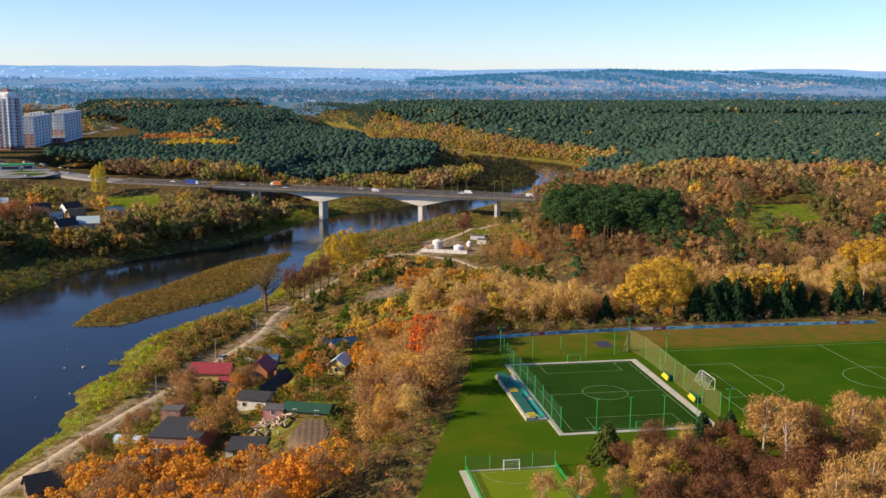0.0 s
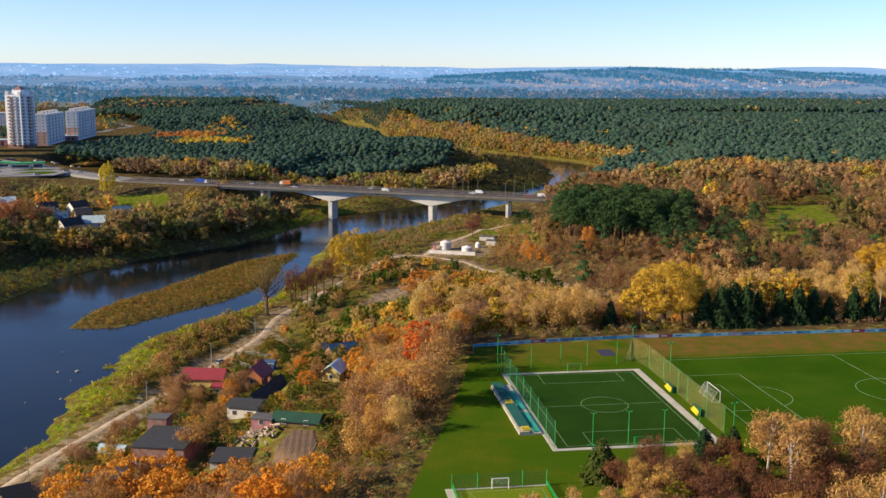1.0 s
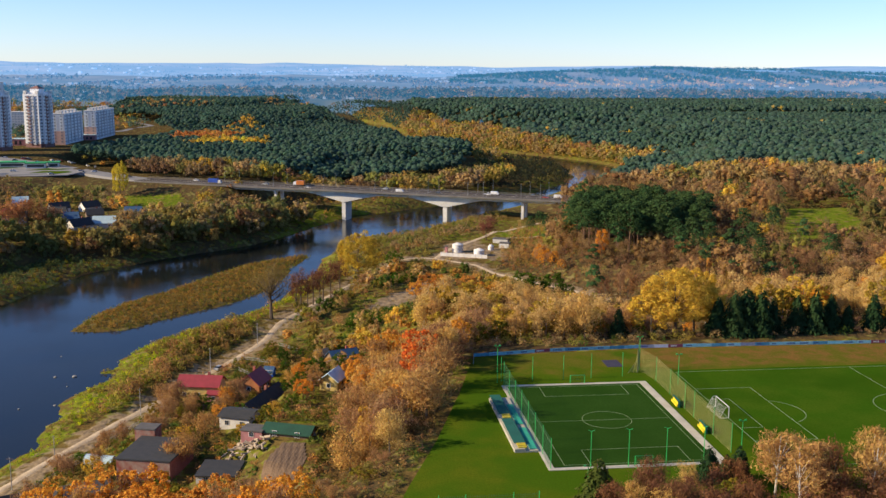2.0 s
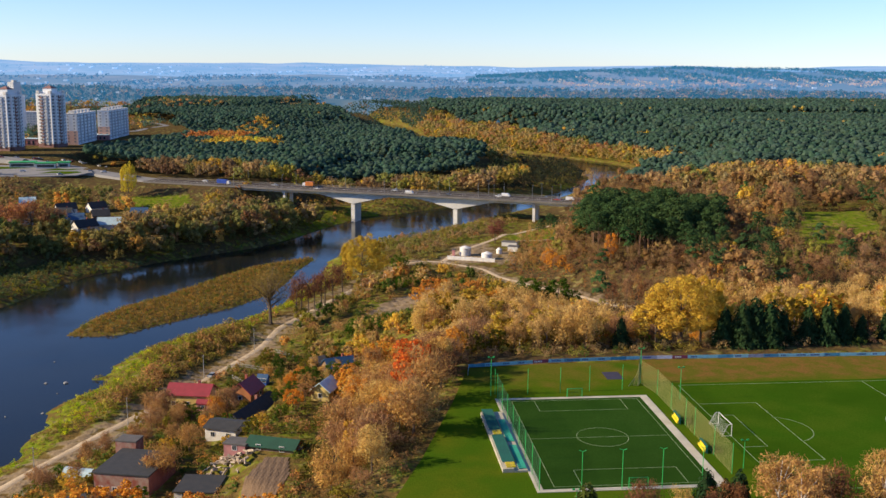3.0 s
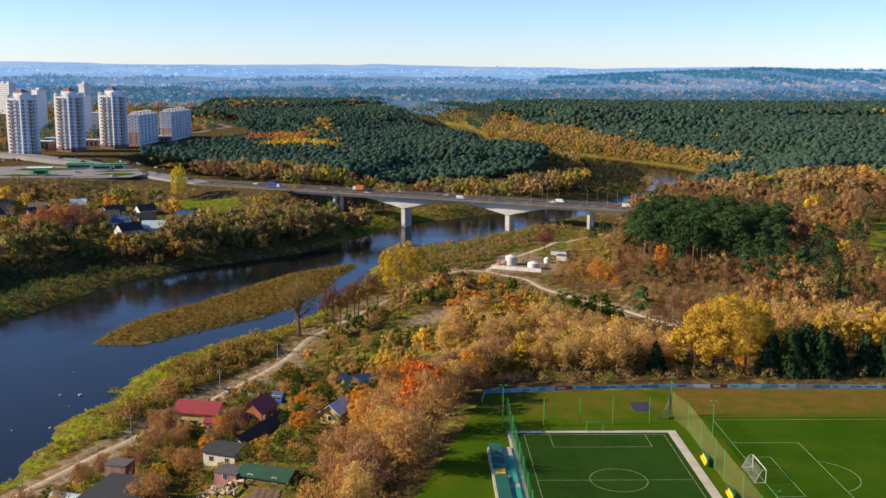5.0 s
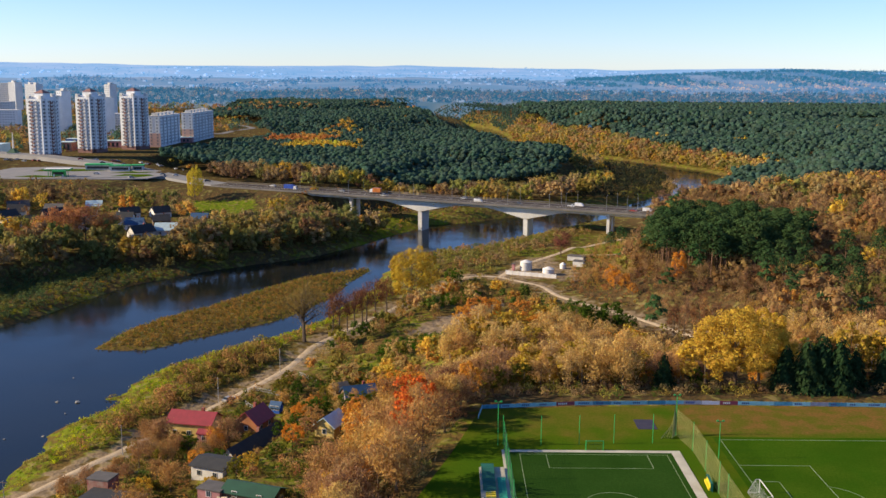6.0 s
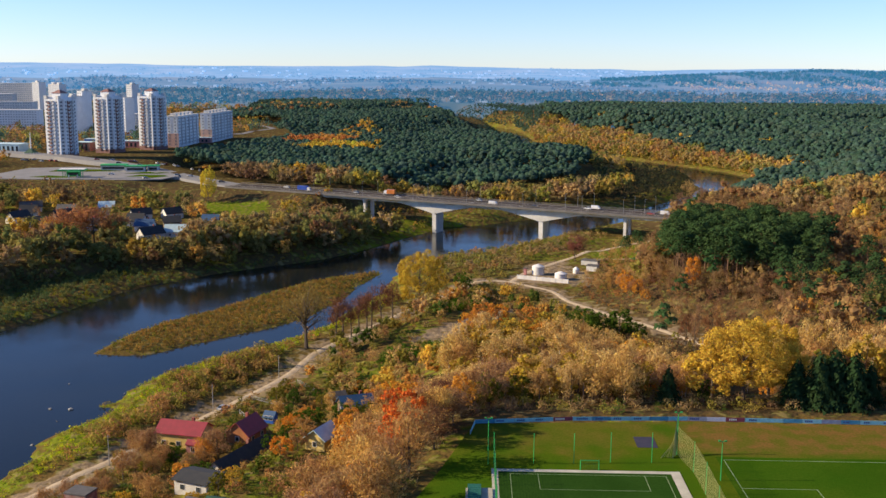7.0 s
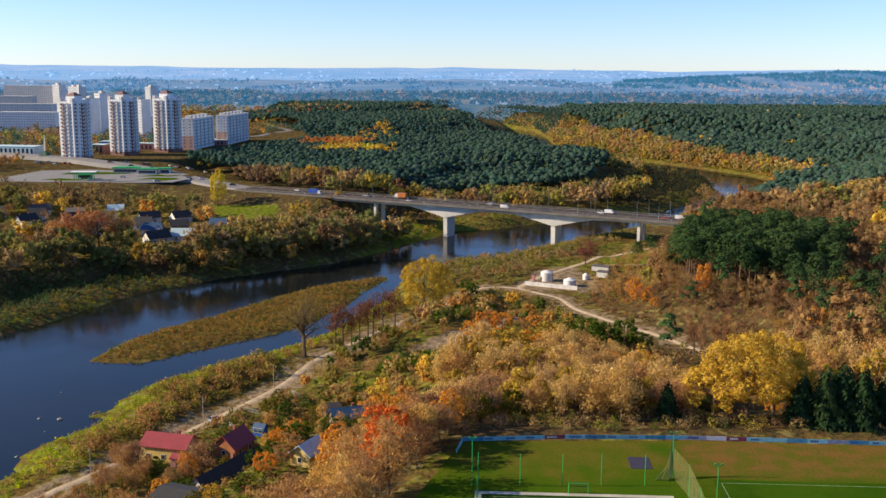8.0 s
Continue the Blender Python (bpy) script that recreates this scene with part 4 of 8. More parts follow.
part("pitch_line", lines_mesh([(3.4, 2.2, 3.4, 48.8), (31.9, 2.2, 31.9, 48.8), (3.4, 48.8, 31.9, 48.8), (3.4, 2.2, 31.9, 2.2), (3.4, 25.8, 31.9, 25.8),
                               (18.2, 25.8, 5.2, 0, 6.2832), (8.5, 48.8, 8.5, 42), (28, 48.8, 28, 42), (8.5, 42, 28, 42), (8.5, 2.2, 8.5, 9.5), (28, 2.2, 28, 9.5), (8.5, 9.5, 28, 9.5)], 0.072, 0.1), LINE, mini)
big = thing("football_pitch", FIELD_POSE, "full-size natural grass football pitch with faded white lines", "pitch", kind="structure")
part("turf", box(43.2, 137, -6, 59, 0.001, 0.026), PITCH_GRASS, big)
part("pitch_line", lines_mesh([(44.5, -2.5, 44.5, 57.5), (44.5, 57.5, 134.5, 57.5), (44.5, -2.5, 134.5, -2.5), (134.5, -2.5, 134.5, 57.5), (89.5, -2.5, 89.5, 57.5), (89.5, 27.4, 9.15, 0, 6.2832),
                               (44.5, 44.1, 57.8, 44.1), (44.5, 10.7, 57.8, 10.7), (57.8, 10.7, 57.8, 44.1), (44.5, 36.5, 49.6, 36.5), (44.5, 18.3, 49.6, 18.3), (49.6, 18.3, 49.6, 36.5), (55.0, 27.4, 7.6, -1.19, 1.19)], 0.028, 0.14), LINE, big)
part("mat", box(29, 33, 63.2, 69, 0.01, 0.05), plain("dark_blue_mat", (0.025, 0.025, 0.05), 0.8, (0.04, 0.035, 0.06), 1.5, 0.2), thing("rubber_mat", FIELD_POSE, "dark blue rubber mat lying on the lawn", "mat"))
low = thing("football_pitch", FIELD_POSE, "small bright yellow-green training pitch with a concrete kerb", "pitch", kind="structure")
part("turf", box(-22, -5.4, -50, -15.8, -0.02, 0.03), TURF_BRIGHT, low)
part("border", boxes((-23.6, -22.02, -50, -15.2, -0.02, 0.09), (-22.02, -5.2, -15.78, -15.2, -0.02, 0.09)), CONCRETE, low, "pale concrete kerb")
part("pitch_line", lines_mesh([(-21.2, -16.8, -6.4, -16.8), (-6.4, -16.8, -6.4, -49), (-21.2, -16.8, -21.2, -49), (-13.8, -16.8, 5.6, 3.1416, 6.2832)], 0.032, 0.1), LINE, low)


def wire_net(width, height, gap, thick):
    """A net in the plane y = 0: thin cords both ways."""
    bm = bmesh.new()
    for i in range(int(width / gap) + 1):
        block(bm, i * gap - thick / 2, i * gap + thick / 2, -thick / 2, thick / 2, 0, height)
    for j in range(int(height / gap) + 1):
        block(bm, 0, width, -thick / 2, thick / 2, j * gap - thick / 2, j * gap + thick / 2)
    return bm


def goal(u, v, turn, width, height, depth, label, cord, paint=None):
    paint = paint or WHITE
    g = thing("goal", FIELD_POSE @ pose(u, v, 0.03, 0, 0, turn), label, "goal", "goals")
    h = width / 2
    for s in (-h, h):
        part("post", rods(((s, 0, 0), (s, 0, height), 0.07)), paint, g)
        part("stay", rods(((s, depth, 0), (s, depth * 0.35, height), 0.035), ((s, depth * 0.35, height), (s, 0, height), 0.035), ((s, 0, 0.03), (s, depth, 0.03), 0.035)), paint, g)
    part("crossbar", rods(((-h, 0, height), (h, 0, height), 0.07)), paint, g)
    n = part("net", wire_net(width, math.hypot(height, depth * 0.65), 0.35, 0.016), cord, g)
    n.matrix_local = pose(-h, depth, 0, -math.degrees(math.atan2(depth * 0.65, height)) * -1, 0, 0)
    return g


goal(44.5, 28.0, 90, 7.32, 2.44, 2.0, "full-size white football goal with a pale net", WHITE)
goal(18.2, 50.9, 0, 3.4, 2.0, 1.0, "small green-framed goal at the pitch end", NET, GREEN_PAINT)
goal(18.2, 0.6, 180, 3.4, 2.0, 1.0, "small green-framed goal at the pitch end", NET, GREEN_PAINT)
goal(-13.8, -16.2, 0, 3.0, 2.0, 1.0, "small white training goal on the bright pitch", WHITE)


def fence_run(name, posts, height, cord, label, gap=0.45, thick=0.035, arm=False, post_r=0.07):
    """A tall net fence: posts, and a net between each pair."""
    f = thing(name, FIELD_POSE, label, "fence")
    for (u, v) in posts:
        rr = [((u, v, 0), (u, v, height), post_r)]
        if arm:
            rr += [((u, v, height), (u - 0.6, v + 0.1, height + 0.25), 0.06), ((u, v, height), (u + 0.6, v - 0.1, height + 0.25), 0.06)]
        part("post", rods(*rr), GREEN_PAINT, f)
    if cord:
        for (a, b), (c, d) in zip(posts, posts[1:]):
            n = part("net", wire_net(math.hypot(c - a, d - b), height - 0.3, gap, thick), cord, f)
            n.matrix_local = pose(a, b, 0.1, 0, 0, math.degrees(math.atan2(d - b, c - a)))
    return f


fence_run("net_fence", [(0.5, 1.0 + 7.1 * i) for i in range(8)], 6.0, NET, "tall green net fence along the small pitch", 0.25, 0.012)
fence_run("net_fence", [(37.3, 5.5), (37.3, 14.8), (37.2, 25.5), (37.2, 31.1), (37.4, 41.2), (37.4, 51.2), (36.0, 59.9)], 6.0, NET_YELLOW, "tall yellow-green net fence between the two pitches", 0.25, 0.013)
fence_run("net_fence", [(0.5, 54.2), (8, 54.0), (15.6, 54.4), (22.6, 55.1), (30.4, 55.4)], 6.0, None, "row of tall green fence posts behind the goal")
fence_run("net_fence", [(7.9, 0.3), (15.2, 0.4), (22.5, 0.4), (29.8, 0.4)], 7.3, None, "row of tall green posts along the pitch end", arm=True)
fence_run("net_fence", [(-22.4, -15.4), (-17.8, -15.4), (-9.6, -15.4), (-5.2, -15.4)], 3.0, NET, "low green net fence behind the training goal", 0.4, 0.03)
fence_run("net_fence", [(-22.2, -15.6), (-22.2, -24), (-22.2, -33), (-22.2, -42)], 1.2, GREEN_PAINT, "low green mesh fence beside the training pitch", 0.15, 0.03)
fence_run("net_fence", [(-5.2, -15.6), (-5.2, -24), (-5.2, -33), (-5.2, -42)], 1.2, GREEN_PAINT, "low green mesh fence beside the training pitch", 0.15, 0.03)
for u, v, h in ((36.0, 59.9, 8.5), (41.5, 47.5, 7.5), (40.5, 8.0, 5.5), (4.2, -11.5, 5.5), (-0.6, 53.4, 9.0)):
    lp = thing("floodlight_pole", FIELD_POSE @ pose(u, v, 0), "slim green floodlight pole beside the pitch", "light pole", "floodlights")
    part("pole", rods(((0, 0, 0), (0, 0, h), 0.09, 0.06)), GREEN_PAINT, lp)
    part("floodlight", boxes((-0.75, -0.35, -0.12, 0.12, h - 0.05, h + 0.2), (0.35, 0.75, -0.12, 0.12, h - 0.05, h + 0.2), (-0.5, 0.5, -0.04, 0.04, h - 0.1, h)), GREEN_PAINT, lp)
# hanging curtain of netting at the corner
cur = thing("net_curtain", FIELD_POSE, "pale yellow ball net hanging in folds from a pole", "net")
bm = bmesh.new()
for i in range(26):
    a = i / 25
    u0, v0 = 35.6 - 3.0 * a * a, 61 + 0.6 * math.sin(9 * a) - 2.0 * a
    zt = 8.0 - 5.6 * a ** 0.8
    rod(bm, (36 - 0.9 * a, 60.5 - 1.2 * a, zt), (u0 + 0.25 * math.sin(i), v0 - 1.6, 0.08), 0.06, 0.06, 3)
part("net", bm, NET_YELLOW, cur)

# stand beside the small pitch
stand = thing("grandstand", FIELD_POSE, "low concrete spectator stand with teal boards and yellow seats", "grandstand")
part("base", boxes((-4.4, 0, 9.4, 41.5, 0, 0.35), (-4.4, -2.6, 9.4, 40.8, 0.35, 0.75), (-4.7, -4.35, 9.4, 40.5, 0, 0.7)), CONCRETE, stand, "pale concrete steps")
for a, b in ((12.4, 26.6), (29.6, 41.8)):
    part("canopy", boxes((-4.35, -2.0, a, b, 0.86, 0.92), *[(-4.35, -2.0, y, y + 0.1, 0.92, 0.96) for y in np.arange(a + 0.1, b, 0.75)]), TEAL, stand, "dark teal sheet canopy")
    for y in np.arange(a + 0.4, b, 3.4):
        part("post", rods(((-4.25, y, 0.7), (-4.25, y, 0.87), 0.05)), STEEL, stand)
        part("post", rods(((-2.1, y, 0.35), (-2.1, y, 0.87), 0.05)), STEEL, stand)
for a, b in ((10.2, 22.0), (24.0, 36.5)):
    part("bench", boxes(*[(u, u + 0.27, a, b, 0.36, 0.46) for u in np.arange(-1.55, -0.2, 0.29)]), TEAL_LIGHT, stand, "pale teal bench boards")
for y in (26.9, 27.7, 28.5, 9.9, 10.8, 11.6):
    for u in (-3.9, -3.0):
        part("seat", boxes((u, u + 0.8, y, y + 0.35, 0.76, 1.05)), YELLOW, stand, "yellow plastic seat")
for v in (33.8, 17.6):
    d = thing("dugout", FIELD_POSE @ pose(36.0, v, 0.03, 0, 0, -4), "yellow team bench under a teal canopy", "dugout", "dugouts")
    part("bench", boxes((-0.3, 0.2, -2.1, 2.1, 0.25, 0.7), (0.1, 0.25, -2.1, 2.1, 0.7, 1.15)), YELLOW, d)
    part("canopy", boxes((0.4, 0.48, -2.2, 2.2, 0, 1.55), (0.0, 0.48, -2.2, 2.2, 1.55, 1.6), (0.0, 0.42, -2.2, -2.15, 0.2, 1.55), (0.0, 0.42, 2.15, 2.2, 0.2, 1.55)), TEAL, d)

# banner fence along the far end of the lawn
ban = thing("banner_fence", Matrix.Identity(4), "long low fence hung with blue and white advertising banners", "fence")
BANNERS = [plain(n, c, 0.55, o, 1.2, 0.4) for n, c, o in (("banner_light_blue", (0.2, 0.55, 0.66), (0.3, 0.62, 0.7)), ("banner_blue", (0.03, 0.24, 0.42), (0.1, 0.36, 0.48)), ("banner_white", (0.8, 0.8, 0.85), (0.66, 0.68, 0.8)), ("banner_maroon", (0.28, 0.05, 0.1), (0.22, 0.04, 0.08)), ("banner_violet", (0.24, 0.27, 0.42), (0.36, 0.4, 0.5)))]
bar_mat = plain("banner_print", (0.06, 0.1, 0.3), 0.6)
rb = random.Random(5)
run = [on_field(-4.0, 68.5), on_field(-3.0, 75.0), on_field(17.6, 77.8), on_field(42, 79.0), on_field(82, 78.3), on_field(123, 77.3), on_field(175, 75.6)]
order = [0, 0, 1, 0, 0, 0, 3, 0, 1, 0, 0, 1, 0, 4, 2, 3, 0, 0, 1, 0, 4, 1, 0]
k = 0
for (ax, ay), (bx, by) in zip(run, run[1:]):
    ln = math.hypot(bx - ax, by - ay)
    n = max(1, round(ln / 4.0))
    ang = math.degrees(math.atan2(by - ay, bx - ax))
    for i in range(n):
        w = ln / n
        if 31 < k < 34:
            k += 1
            continue
        p = part("banner", boxes((0.03, w - 0.03, -0.02, 0.02, 0.12, 0.98)), BANNERS[order[k % len(order)]], ban)
        p.matrix_local = pose(ax + (bx - ax) * i / n, ay + (by - ay) * i / n, 0, 0, 0, ang)
        if rb.random() < 0.75:
            s = rb.uniform(0.3, 0.9)
            q = part("print", boxes(*[(s + 0.42 * j, s + 0.42 * j + 0.3, -0.03, -0.022, 0.35, 0.75) for j in range(rb.randint(3, 6))]), bar_mat if order[k % len(order)] != 3 else WHITE, p)
        pp = part("post", rods(((0, 0.05, 0), (0, 0.05, 1.05), 0.04)), STEEL, ban)
        pp.matrix_local = pose(ax + (bx - ax) * i / n, ay + (by - ay) * i / n, 0, 0, 0, ang)
        k += 1


# ---- bridge ----
BX, BY = 1.0, -0.25
bl = math.hypot(BX, BY)
BRIDGE = pose(-59, 667, 0, 0, 0, math.degrees(math.atan2(BY, BX)))
bridge = thing("bridge", BRIDGE, "long grey concrete road bridge on slab piers over the river", "bridge", kind="structure")
PIERS = [-84 - 52, -84, -35, 34.3, 84.5, 116]        # along the bridge
DECK = -6.6
HW = 9.5


def girder():
    """Underside with haunches over the two river piers."""
    bm = bmesh.new()
    prev = None
    for i in range(121):
        s = -150 + 300 * i / 120
        d = 1.9
        for p in (-35, 34.3):
            d = max(d, 1.9 + 5.4 * max(0, 1 - abs(s - p) / 25.0) ** 1.15)
        ring = [bm.verts.new((s, y, z)) for y, z in ((-6.6, DECK - 1.1), (-5.6, DECK - 1.1 - d), (5.6, DECK - 1.1 - d), (6.6, DECK - 1.1))]
        if prev:
            for a in range(3):
                bm.faces.new((prev[a], prev[a + 1], ring[a + 1], ring[a]))
        prev = ring
    bmesh.ops.recalc_face_normals(bm, faces=bm.faces)
    return bm


part("girder", girder(), BRIDGE_GREY, bridge, "haunched pale concrete girder")
part("deck", boxes((-190, 190, -HW + 0.05, HW - 0.05, DECK - 1.1, DECK - 0.25), (-190, 190, -HW, -HW + 1.7, DECK - 0.25, DECK), (-190, 190, HW - 1.7, HW, DECK - 0.25, DECK)), EDGE_GREY, bridge, "dark grey deck slab")
part("carriageway", box(-190, 190, -HW + 1.7, HW - 1.7, DECK - 0.25, DECK - 0.18), DECK_ASPHALT, bridge, "dark asphalt carriageway")
part("lane_line", boxes(*[(x, x + 3, y - 0.08, y + 0.08, DECK - 0.18, DECK - 0.172) for x in range(-188, 186, 8) for y in (-3.8, 0, 3.8)]), WHITE, bridge)
for y in (-HW + 0.12, HW - 0.12, -HW + 1.75, HW - 1.75):
    part("railing", boxes((-190, 190, y - 0.05, y + 0.05, DECK + 0.95, DECK + 1.05), (-190, 190, y - 0.03, y + 0.03, DECK + 0.5, DECK + 0.56), *[(x, x + 0.08, y - 0.04, y + 0.04, DECK - 0.1, DECK + 0.95) for x in range(-190, 190, 3)]), EDGE_GREY, bridge)
for s in PIERS:
    wx = BRIDGE @ Vector((s, 0, 0))
    foot = min(height_at(wx.x, wx.y), WATER) - 2 if abs(s) < 40 else height_at(wx.x, wx.y) - 2
    big_pier = s in (-35, 34.3)
    top = DECK - 1.1 - (7.2 if big_pier else 2.4)
    if big_pier:
        bm = prism([(-1.2, -4.9), (1.2, -4.9), (1.6, -3.8), (1.6, 3.8), (1.2, 4.9), (-1.2, 4.9), (-1.6, 3.8), (-1.6, -3.8)], foot, top)
        for v in bm.verts:
            if v.co.z > foot + 1:
                v.co.y *= 1.06
                v.co.x *= 1.1
    else:
        bm = boxes((-0.8, 0.8, -5.6, -3.4, foot, top), (-0.8, 0.8, 3.4, 5.6, foot, top), (-1.0, 1.0, -6.2, 6.2, top, top + 1.4))
    p = part("pier", bm, BRIDGE_GREY, bridge, "pale concrete pier")
    p.matrix_local = pose(s, 0, 0)
for i, s in enumerate((-120, -84, -48, -12, 24, 50, 60, 84, 96, 130)):
    for y in (-HW + 1.4, HW - 1.4):
        lp = thing("street_lamp", BRIDGE @ pose(s + (2 if y > 0 else 0), y, DECK), "tall thin steel street lamp on the bridge", "street lamp", "bridge lamps")
        part("pole", rods(((0, 0, 0), (0, 0, 8.4), 0.11, 0.07), ((0, 0, 8.4), (0, -y / 5, 8.9), 0.06)), STEEL, lp)
        part("lamp_head", boxes((-0.15, 0.15, min(-y / 5, -y / 4), max(-y / 5, -y / 4), 8.82, 8.98)), STEEL, lp)

_wheel = bmesh.new()
rod(_wheel, (0, -0.12, 0), (0, 0.12, 0), 0.34, 0.34, 10)
WHEEL = bpy.data.meshes.new("wheel")
_wheel.to_mesh(WHEEL)
_wheel.free()
WHEEL.materials.append(RUBBER)


def shaped(profile, half):
    """A body with that side profile (x, z), drawn in a little at the top."""
    bm = bmesh.new()
    zmax = max(z for _, z in profile)
    sides = []
    for s in (-1, 1):
        sides.append([bm.verts.new((x, s * half * (1 - 0.12 * max(0, (z - 0.9)) / max(0.4, zmax - 0.9 + 0.01)), z)) for x, z in profile])
    n = len(profile)
    for i in range(n):
        bm.faces.new((sides[0][i], sides[0][(i + 1) % n], sides[1][(i + 1) % n], sides[1][i]))
    bm.faces.new(sides[0])
    bm.faces.new(sides[1][::-1])
    bmesh.ops.recalc_face_normals(bm, faces=bm.faces)
    return bm


def car(m, paint, label, van=False):
    c = thing("van" if van else "car", m, label, "car", "vehicles on the road")
    if van:
        part("body", shaped([(-2.6, 0.35), (2.6, 0.35), (2.65, 1.0), (2.0, 1.25), (1.5, 2.1), (-2.55, 2.15)], 0.95), paint, c)
        part("windscreen", shaped([(1.98, 1.28), (1.55, 1.95), (1.5, 1.9), (1.9, 1.25)], 0.8), GLASS, c)
    else:
        part("body", shaped([(-2.1, 0.3), (2.1, 0.3), (2.15, 0.7), (1.1, 0.95), (-1.9, 1.0), (-2.15, 0.75)], 0.88), paint, c)
        part("cabin", shaped([(1.0, 0.94), (0.35, 1.42), (-1.2, 1.45), (-1.8, 0.98)], 0.8), GLASS, c, "dark glazed cabin")
        part("roof", box(-1.15, 0.3, -0.62, 0.62, 1.43, 1.48), paint, c)
    for x in (-1.35, 1.35):
        for y in (-0.8, 0.8):
            w = part("wheel", WHEEL, None, c)
            w.location = (x, y, 0.34)
    return c


def lorry(m, paint, label, long=7.5):
    c = thing("lorry", m, label, "lorry", "vehicles on the road")
    part("cargo_box", box(-long + 1.5, 1.2, -1.22, 1.22, 0.9, 3.5), paint, c)
    part("cab", shaped([(1.4, 0.5), (3.4, 0.5), (3.4, 1.7), (3.1, 2.7), (1.4, 2.8)], 1.15), CAR_PAINTS[0], c)
    part("windscreen", box(3.2, 3.36, -1.0, 1.0, 1.65, 2.5), GLASS, c)
    for x in (2.5, -2.0, -long + 3.0):
        for y in (-1.0, 1.0):
            w = part("wheel", WHEEL, None, c)
            w.location, w.scale = (x, y, 0.5), (1.45, 1.6, 1.45)
    return c


road_z = DECK - 0.178
for s, y, k, turn in ((-150, 5, 0, 180), (-118, 4.6, 5, 180), (-60, -5.4, 0, 0), (-10, 5.2, 1, 180), (30, -5.4, 4, 0), (98, -2, 2, 0), (120, -5.4, 0, 0), (-95, 2, 1, 180), (60, 2, 0, 180)):
    car(BRIDGE @ pose(s, y, road_z, 0, 0, turn), CAR_PAINTS[k], ("white", "silver", "red", "blue", "black", "orange")[k] + " car driving along the bridge")
for s, y in ((4, -5.2), (64, 5.0), (105, 2.2)):
    car(BRIDGE @ pose(s, y, road_z), CAR_PAINTS[0], "white van driving along the bridge", True)
lorry(BRIDGE @ pose(-128, -5, road_z), CAR_PAINTS[3], "blue box lorry driving onto the bridge")
lorry(BRIDGE @ pose(-72, 5, road_z, 0, 0, 180), CAR_PAINTS[5], "orange lorry on the bridge", 6.0)


# ---- approach road and filling station on the far bank ----
def deck_road(name, pts, width, z, label):
    """An asphalt road at a level of its own on a grassy bank."""
    bm = bmesh.new()
    prev = None
    for i, (x, y) in enumerate(pts):
        a, b = pts[max(0, i - 1)], pts[min(len(pts) - 1, i + 1)]
        t = Vector((b[0] - a[0], b[1] - a[1])).normalized()
        n = Vector((-t.y, t.x)) * width / 2
        ring = [bm.verts.new((x + n.x * f, y + n.y * f, z[i] - d)) for f, d in ((-1.25, 3.0), (-1, 0), (1, 0), (1.25, 3.0))]
        if prev:
            for q in range(3):
                bm.faces.new((prev[q], prev[q + 1], ring[q + 1], ring[q]))
        prev = ring
    bmesh.ops.recalc_face_normals(bm, faces=bm.faces)
    for f in bm.faces:
        f.smooth = False
    ob = part(name, bm, ASPHALT)
    return tagged(ob, label, "road", kind="structure")


end = BRIDGE @ Vector((-189, 0, 0))
deck_road("road", [(end.x + 3, end.y), (-262, 724), (-300, 748), (-340, 775), (-385, 800), (-440, 822), (-520, 842), (-700, 880)], 16, [DECK - 0.3, -6.3, -5.2, -3.6, -2.2, -0.8, 0.0, 0.4], "grey asphalt main road leading to the bridge")
deck_road("road", [(-296, 738), (-318, 722), (-345, 706), (-380, 696), (-440, 690), (-560, 680)], 8, [-4.9, -4.4, -4.3, -4.4, -4.5, -4.5], "grey slip road beside the filling station")
ribbon("road", SIDE_LINE, 9.0, ASPHALT, "pale asphalt side road into the pine wood", "road", lift=0.25, seed=8)
apron = [(-425, 694), (-345, 700), (-318, 706), (-298, 716), (-296, 738), (-300, 746), (-330, 772), (-400, 778), (-430, 760)]
flat_sheet("pavement", apron, -4.62, ASPHALT, "wide grey asphalt forecourt and turning lanes", "pavement", 0.6)
for isl in ([(-330, 716), (-308, 722), (-302, 734), (-308, 740), (-326, 738)], [(-392, 704), (-366, 704), (-362, 712), (-385, 716)], [(-400, 740), (-372, 748), (-352, 758), (-372, 764), (-402, 756)], [(-340, 742), (-318, 748), (-312, 756), (-330, 760)]):
    flat_sheet("lawn", isl, -4.5, LAWN, "small grass island between the road lanes", "lawn", 0.3)
sx, sy = -362, 710
st = thing("filling_station", pose(sx, sy, -4.6, 0, 0, 18), "small filling station with a green canopy on posts", "filling station")
part("canopy", boxes((-9, 9, -5, 5, 5.0, 5.9)), GREEN_PAINT, st, "flat green canopy edge")
part("canopy_top", boxes((-8.7, 8.7, -4.7, 4.7, 5.9, 6.0)), WHITE, st)
for x in (-6, 6):
    for y in (-3, 3):
        part("post", boxes((x - 0.2, x + 0.2, y - 0.2, y + 0.2, 0, 5)), GREEN_PAINT, st)
part("kiosk", boxes((-6, 3, 6.5, 11, 0, 3.4)), GREEN_PAINT, st)
part("window", boxes((-5, 2, 6.38, 6.48, 0.9, 2.6)), GLASS, st)
for x in (-3, 3):
    part("pump", boxes((x - 0.4, x + 0.4, -0.4, 0.4, 0, 1.8)), WHITE, st)
